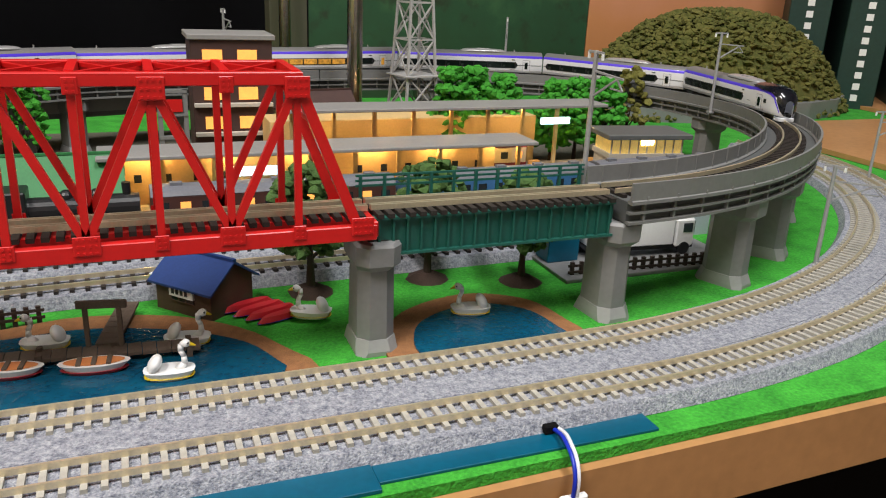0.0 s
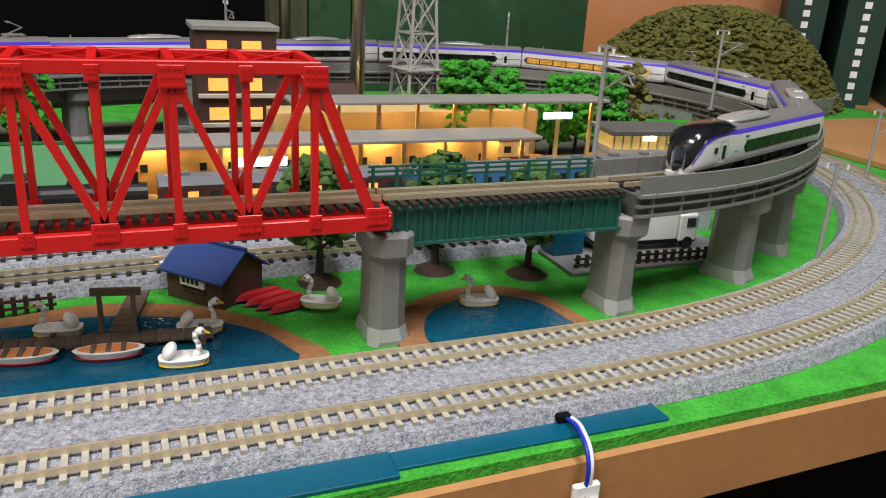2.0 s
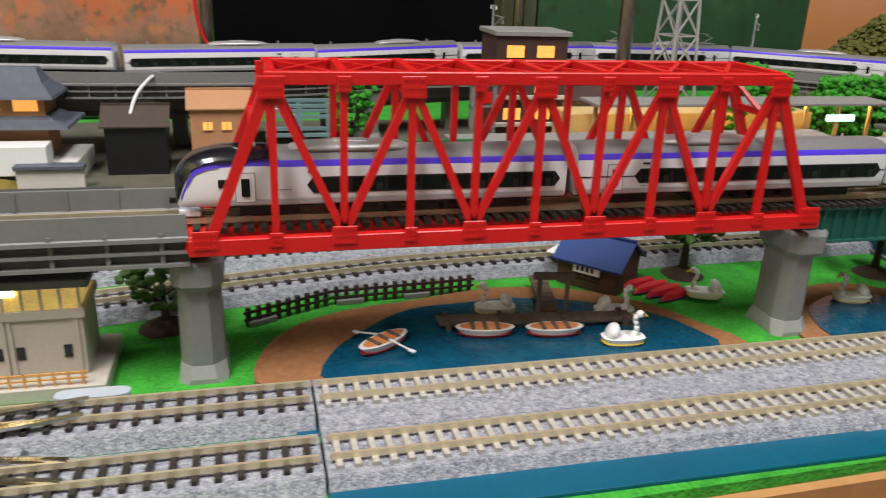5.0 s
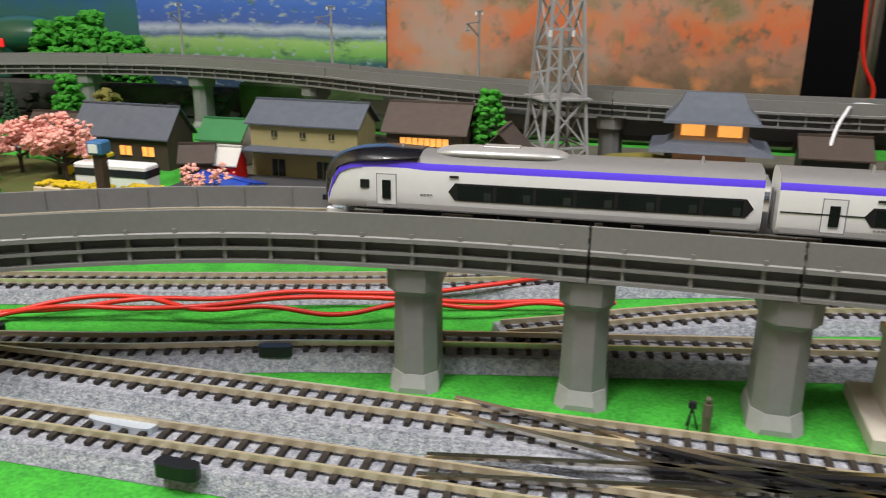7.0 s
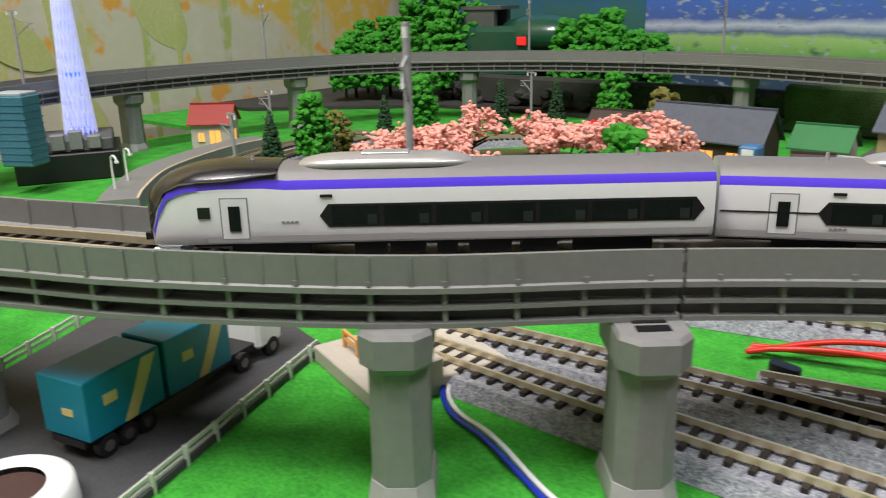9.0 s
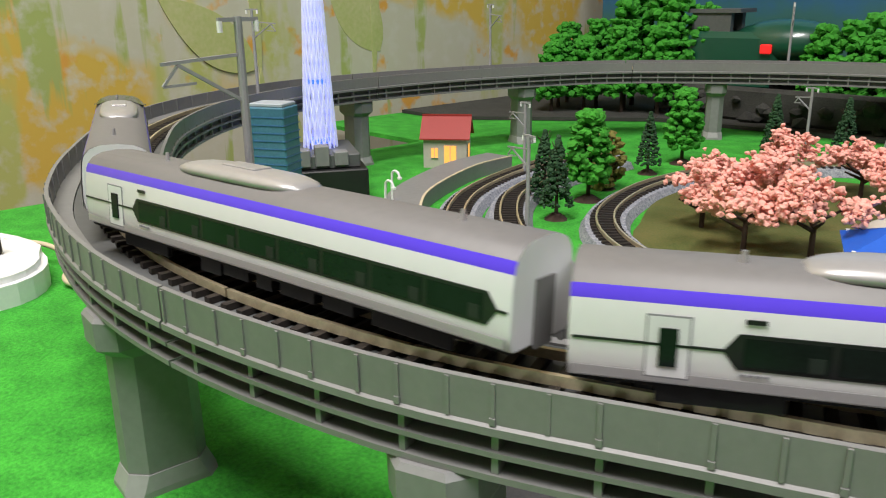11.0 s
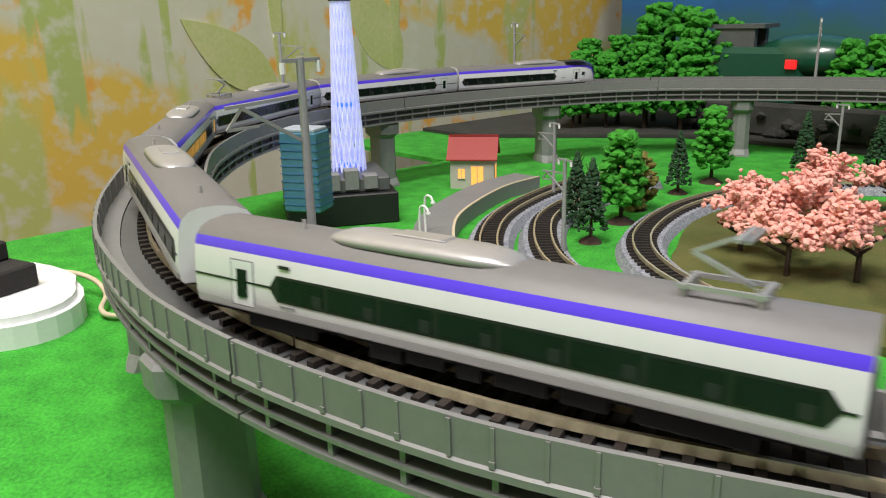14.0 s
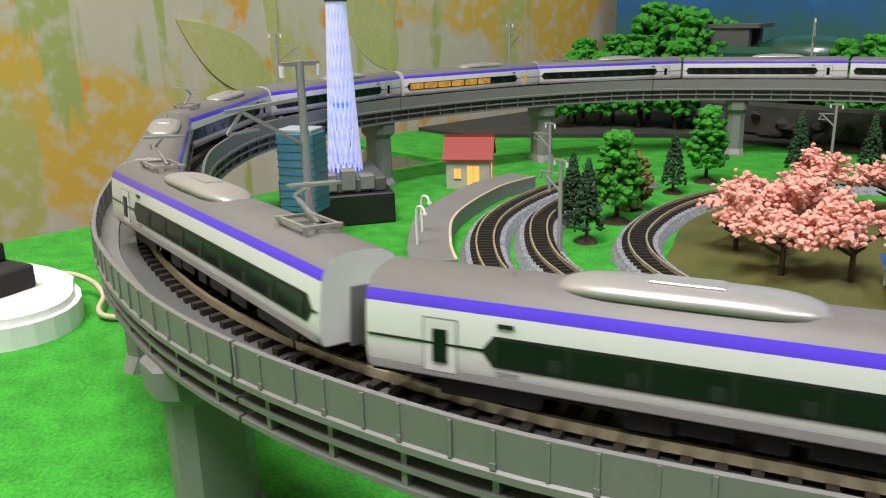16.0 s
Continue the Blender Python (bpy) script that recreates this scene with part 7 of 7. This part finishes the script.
part("marker_light", B((0.005, 0.016, -0.0325, -0.0295, 0.068, 0.077), bevel=0.001), mat("red_marker", (0.8, 0.02, 0.02), 0.3, emit=0.8), e_, "red marker light")
part("orange_bar", B((0.020, 0.050, -0.034, -0.031, 0.044, 0.049), bevel=0.001), RAILING, e_, "orange bar")
tagged(e_, "large dark green toy engine behind the viaduct", "toy engine")
RIVER = mat("grey_river", (0.14, 0.15, 0.16), 0.3, var=0.5, scale=40)
ROCK = mat("dark_rock", (0.05, 0.05, 0.045), 0.9, var=0.5, scale=60, bump=0.6)
bank = empty("rock_bank")
bm = bmesh.new()
prism(bm, [(-1.10, 0.265), (-0.93, 0.402), (-0.56, 0.44), (-0.56, 0.598), (-1.175, 0.598), (-1.175, 0.265)], 0.0005, 0.004)
part("bank_floor", bm, ROCK, bank)
part("bank_wall", B((-0.93, -0.56, 0.44, 0.455, 0.004, 0.036), bevel=0.003), ROCK, bank)
random.seed(19)
for k in range(40):
    bm = bmesh.new()
    u = random.random()
    clump(bm, (-0.95 + 0.39 * u, 0.436 + 0.004 * random.random(), random.uniform(0.004, 0.034)), random.uniform(0.005, 0.010), 1, 0.3, 0.8)
    part("rock", bm, ROCK, bank)
tagged(bank, "dark rock bank under the viaduct", "rock")
tagged(part("green_bank", B((-0.56, -0.02, 0.44, 0.452, 0.0, 0.042), bevel=0.003), mat("leafy_bank", (0.06, 0.11, 0.03), 0.9, var=0.6, scale=50, bump=0.6)), "leafy green bank under the viaduct", "bank")

# second, lower viaduct behind the town
low = Path([(-0.40, 0.385), (-0.30, 0.345), (-0.20, 0.333), (-0.06, 0.338), (0.06, 0.355), (0.22, 0.40)])
lv = empty("lower_viaduct")
bm = bmesh.new()
sweep(bm, low, 0, low.length, rect(-0.014, 0.014, 0.026, 0.034), 0.012)
part("deck", bm, GREY_D, lv)
for sg in (-1, 1):
    bm = bmesh.new()
    sweep(bm, low, 0, low.length, rect(sg * 0.0142, sg * 0.0155, 0.030, 0.041), 0.012)
    part("parapet", bm, GREY, lv)
for s in np.linspace(0.03, low.length - 0.03, 6):
    p = low.at(s)
    part("column", B((p[0] - 0.005, p[0] + 0.005, p[1] - 0.009, p[1] + 0.009, 0, 0.026)), PIER, lv)
tagged(lv, "lower grey viaduct running behind the town", "viaduct")

# road with the container lorry under the curve
bm = bmesh.new()
prism(bm, [(-0.535, -0.115), (-0.490, -0.235), (-0.575, -0.262), (-0.628, -0.150), (-0.600, -0.100)], 0.0002, 0.0024)
tagged(part("road_piece", bm, ASPHALT), "dark grey model road piece on the grass", "road")
GUARD = mat("pale_guard_rail", (0.55, 0.58, 0.50), 0.5)
fence("guard_rail", -0.534, -0.1175, -0.492, -0.232, 0.0062, 9, GUARD, "pale grey road guard rail", foot=False, post_w=0.0005)
fence("guard_rail", -0.630, -0.155, -0.576, -0.260, 0.0062, 9, GUARD, "pale grey road guard rail", foot=False, post_w=0.0005)
sl_ = part("pale_slab", B((-0.046, 0.0, 0.0, 0.050, 0.0, 0.0060), bevel=0.0005), CREAM)
sl_.matrix_basis = pose(-0.487, -0.136, 0, 0, 0, -17)
tagged(sl_, "pale grey concrete slab beside the road", "slab")
for x, y in ((-0.490, -0.119), (-0.483, -0.116)):
    bk = part("concrete_block", B((-0.0035, 0.0035, -0.0035, 0.0035, 0.0, 0.0075), bevel=0.0005), CREAM)
    bk.matrix_basis = pose(x, y, 0.006, 0, 0, -17)
    tagged(bk, "pale concrete block on the slab", "block")
ba = empty("orange_barrier", pose(-0.5165, -0.118, 0.006, 0, 0, -17))
for xx in (-0.005, 0.005):
    part("post", B((xx - 0.0006, xx + 0.0006, -0.0006, 0.0006, 0, 0.0065)), RAILING, ba)
for zz in (0.0028, 0.0055):
    part("rail", B((-0.0055, 0.0055, -0.0005, 0.0005, zz, zz + 0.0009)), RAILING, ba)
tagged(ba, "small orange barrier on the slab", "barrier")
TEAL_C = mat("container_teal", (0.0, 0.19, 0.30), 0.4, var=0.12)
YEL_C = mat("container_cream_mark", (0.60, 0.48, 0.20), 0.5)
cl = empty("container_lorry", pose(-0.5435, -0.163, 0.0024, 0, 0, 104))
part("chassis", B((-0.046, 0.034, -0.0062, 0.0062, 0.0046, 0.0068)), BLACK, cl)
for x0, x1 in ((-0.046, -0.019), (-0.017, 0.010)):
    ct = part("container", B((x0, x1, -0.0088, 0.0088, 0.0070, 0.0245), bevel=0.0004), TEAL_C, cl, "teal freight container")
    for sg in (-1, 1):
        bm = bmesh.new()
        lo = sg * 0.0088
        prism(bm, [(x0 + 0.012, 0.0076), (x0 + 0.016, 0.0076), (x0 + 0.021, 0.016), (x0 + 0.025, 0.0235), (x0 + 0.020, 0.0235), (x0 + 0.016, 0.015)], 0, 0.0003, Matrix(((1, 0, 0, 0), (0, 0, sg, lo), (0, 1, 0, 0), (0, 0, 0, 1))))
        bmesh.ops.recalc_face_normals(bm, faces=bm.faces[:])
        part("cream_band", bm, YEL_C, ct)
        part("mark", B((x0 + 0.006, x0 + 0.0105, *sorted((lo, lo + sg * 0.0003)), 0.0155, 0.0185)), YEL_C, ct)
    part("end_mark", B((x0 - 0.0003, x0, -0.004, 0.0, 0.014, 0.016)), YEL_C, ct)
part("cab", B((0.024, 0.037, -0.0082, 0.0082, 0.004, 0.0215), bevel=0.0012), WHITE_P, cl)
for xx in (-0.040, -0.033, -0.026, 0.016, 0.031):
    for sg in (-1, 1):
        bm = bmesh.new()
        cyl(bm, (xx, sg * 0.0058, 0.0033), (xx, sg * 0.0084, 0.0033), 0.0033, n=16)
        wh = part("tyre", bm, BLACK, cl)
        bm = bmesh.new()
        cyl(bm, (xx, sg * 0.0083, 0.0033), (xx, sg * 0.0087, 0.0033), 0.0017, n=12)
        part("rim", bm, CHROME, wh)
tagged(cl, "articulated lorry with two teal containers under the viaduct", "lorry")
cp = empty("plastic_ring", pose(-0.5200, -0.2290, 0.0024))
bm = bmesh.new()
for r0, r1, z0, z1 in ((0.0165, 0.0160, 0.0, 0.0070), (0.0160, 0.0145, 0.0070, 0.0080), (0.0145, 0.0095, 0.0080, 0.0076)):
    lo = [bm.verts.new((r0 * math.cos(a * 0.19635), r0 * math.sin(a * 0.19635), z0)) for a in range(32)]
    hi = [bm.verts.new((r1 * math.cos(a * 0.19635), r1 * math.sin(a * 0.19635), z1)) for a in range(32)]
    for a in range(32):
        bm.faces.new((lo[a], lo[(a + 1) % 32], hi[(a + 1) % 32], hi[a]))
bmesh.ops.remove_doubles(bm, verts=bm.verts[:], dist=0.00001)
part("ring", bm, WHITE_P, cp, smooth=True)
bm = bmesh.new()
cyl(bm, (0, 0, 0), (0, 0, 0.0060), 0.0096, n=28)
part("inside", bm, BRICK_D, cp)
tagged(cp, "round white plastic ring lying on the road", "ring")

# white gadget with dark foam and a pale cord on the grass outside the curve
gd = empty("white_device", pose(-0.893, -0.248, 0, 0, 0, 20))
bm = bmesh.new()
prism(bm, [(0.062 * math.cos(a * 0.2094), 0.040 * math.sin(a * 0.2094)) for a in range(30)], 0, 0.013)
bmesh.ops.bevel(bm, geom=[e for e in bm.edges if abs(e.verts[0].co.z - 0.013) < 1e-6 and abs(e.verts[1].co.z - 0.013) < 1e-6], offset=0.003, segments=2, affect="EDGES")
part("base", bm, WHITE_P, gd)
part("foam_block", B((-0.030, 0.028, -0.018, 0.018, 0.013, 0.024), (-0.024, 0.012, -0.016, 0.016, 0.024, 0.033), bevel=0.001), mat("dark_foam", (0.03, 0.027, 0.025), 0.95, var=0.4, bump=0.4), gd)
tagged(gd, "white rounded plastic base with dark foam blocks", "device")
tagged(part("white_box", B((-0.858, -0.80, -0.32, -0.285, 0.0, 0.018), bevel=0.001), WHITE_P), "white plastic box on the grass", "box")
wire("cord", [(-0.90, -0.215, 0.012), (-0.885, -0.200, 0.010), (-0.862, -0.197, 0.006), (-0.842, -0.205, 0.003), (-0.835, -0.200, 0.002)], 0.0013, CREAM_P, "pale cream cord on the grass")
fg = empty("photographer_figurine", pose(-0.1390, -0.0385, 0))
bm = bmesh.new()
cyl(bm, (0.0, 0, 0), (0.0, 0, 0.0055), 0.0013, 0.0014, 8)
cyl(bm, (0.0, 0, 0.0055), (0.0, 0, 0.0098), 0.0016, 0.0014, 8)
bmesh.ops.create_uvsphere(bm, u_segments=8, v_segments=6, radius=0.0011, matrix=Matrix.Translation((0, 0, 0.0111)))
bm2 = part("figurine", bm, mat("figurine_paint", (0.10, 0.09, 0.06), 0.7), fg)
tagged(fg, "tiny painted plastic figurine on the grass", "figurine")
tp = empty("tripod", pose(-0.1435, -0.0380, 0))
for k in range(3):
    a = k * 2.094
    bm = bmesh.new()
    cyl(bm, (0.0022 * math.cos(a), 0.0022 * math.sin(a), 0), (0, 0, 0.0075), 0.0003, n=6)
    part("leg", bm, BLACK, tp)
part("camera_body", B((-0.0012, 0.0012, -0.0008, 0.0008, 0.0075, 0.0095)), BLACK, tp)
tagged(tp, "tiny black camera tripod on the grass", "tripod")


motions()
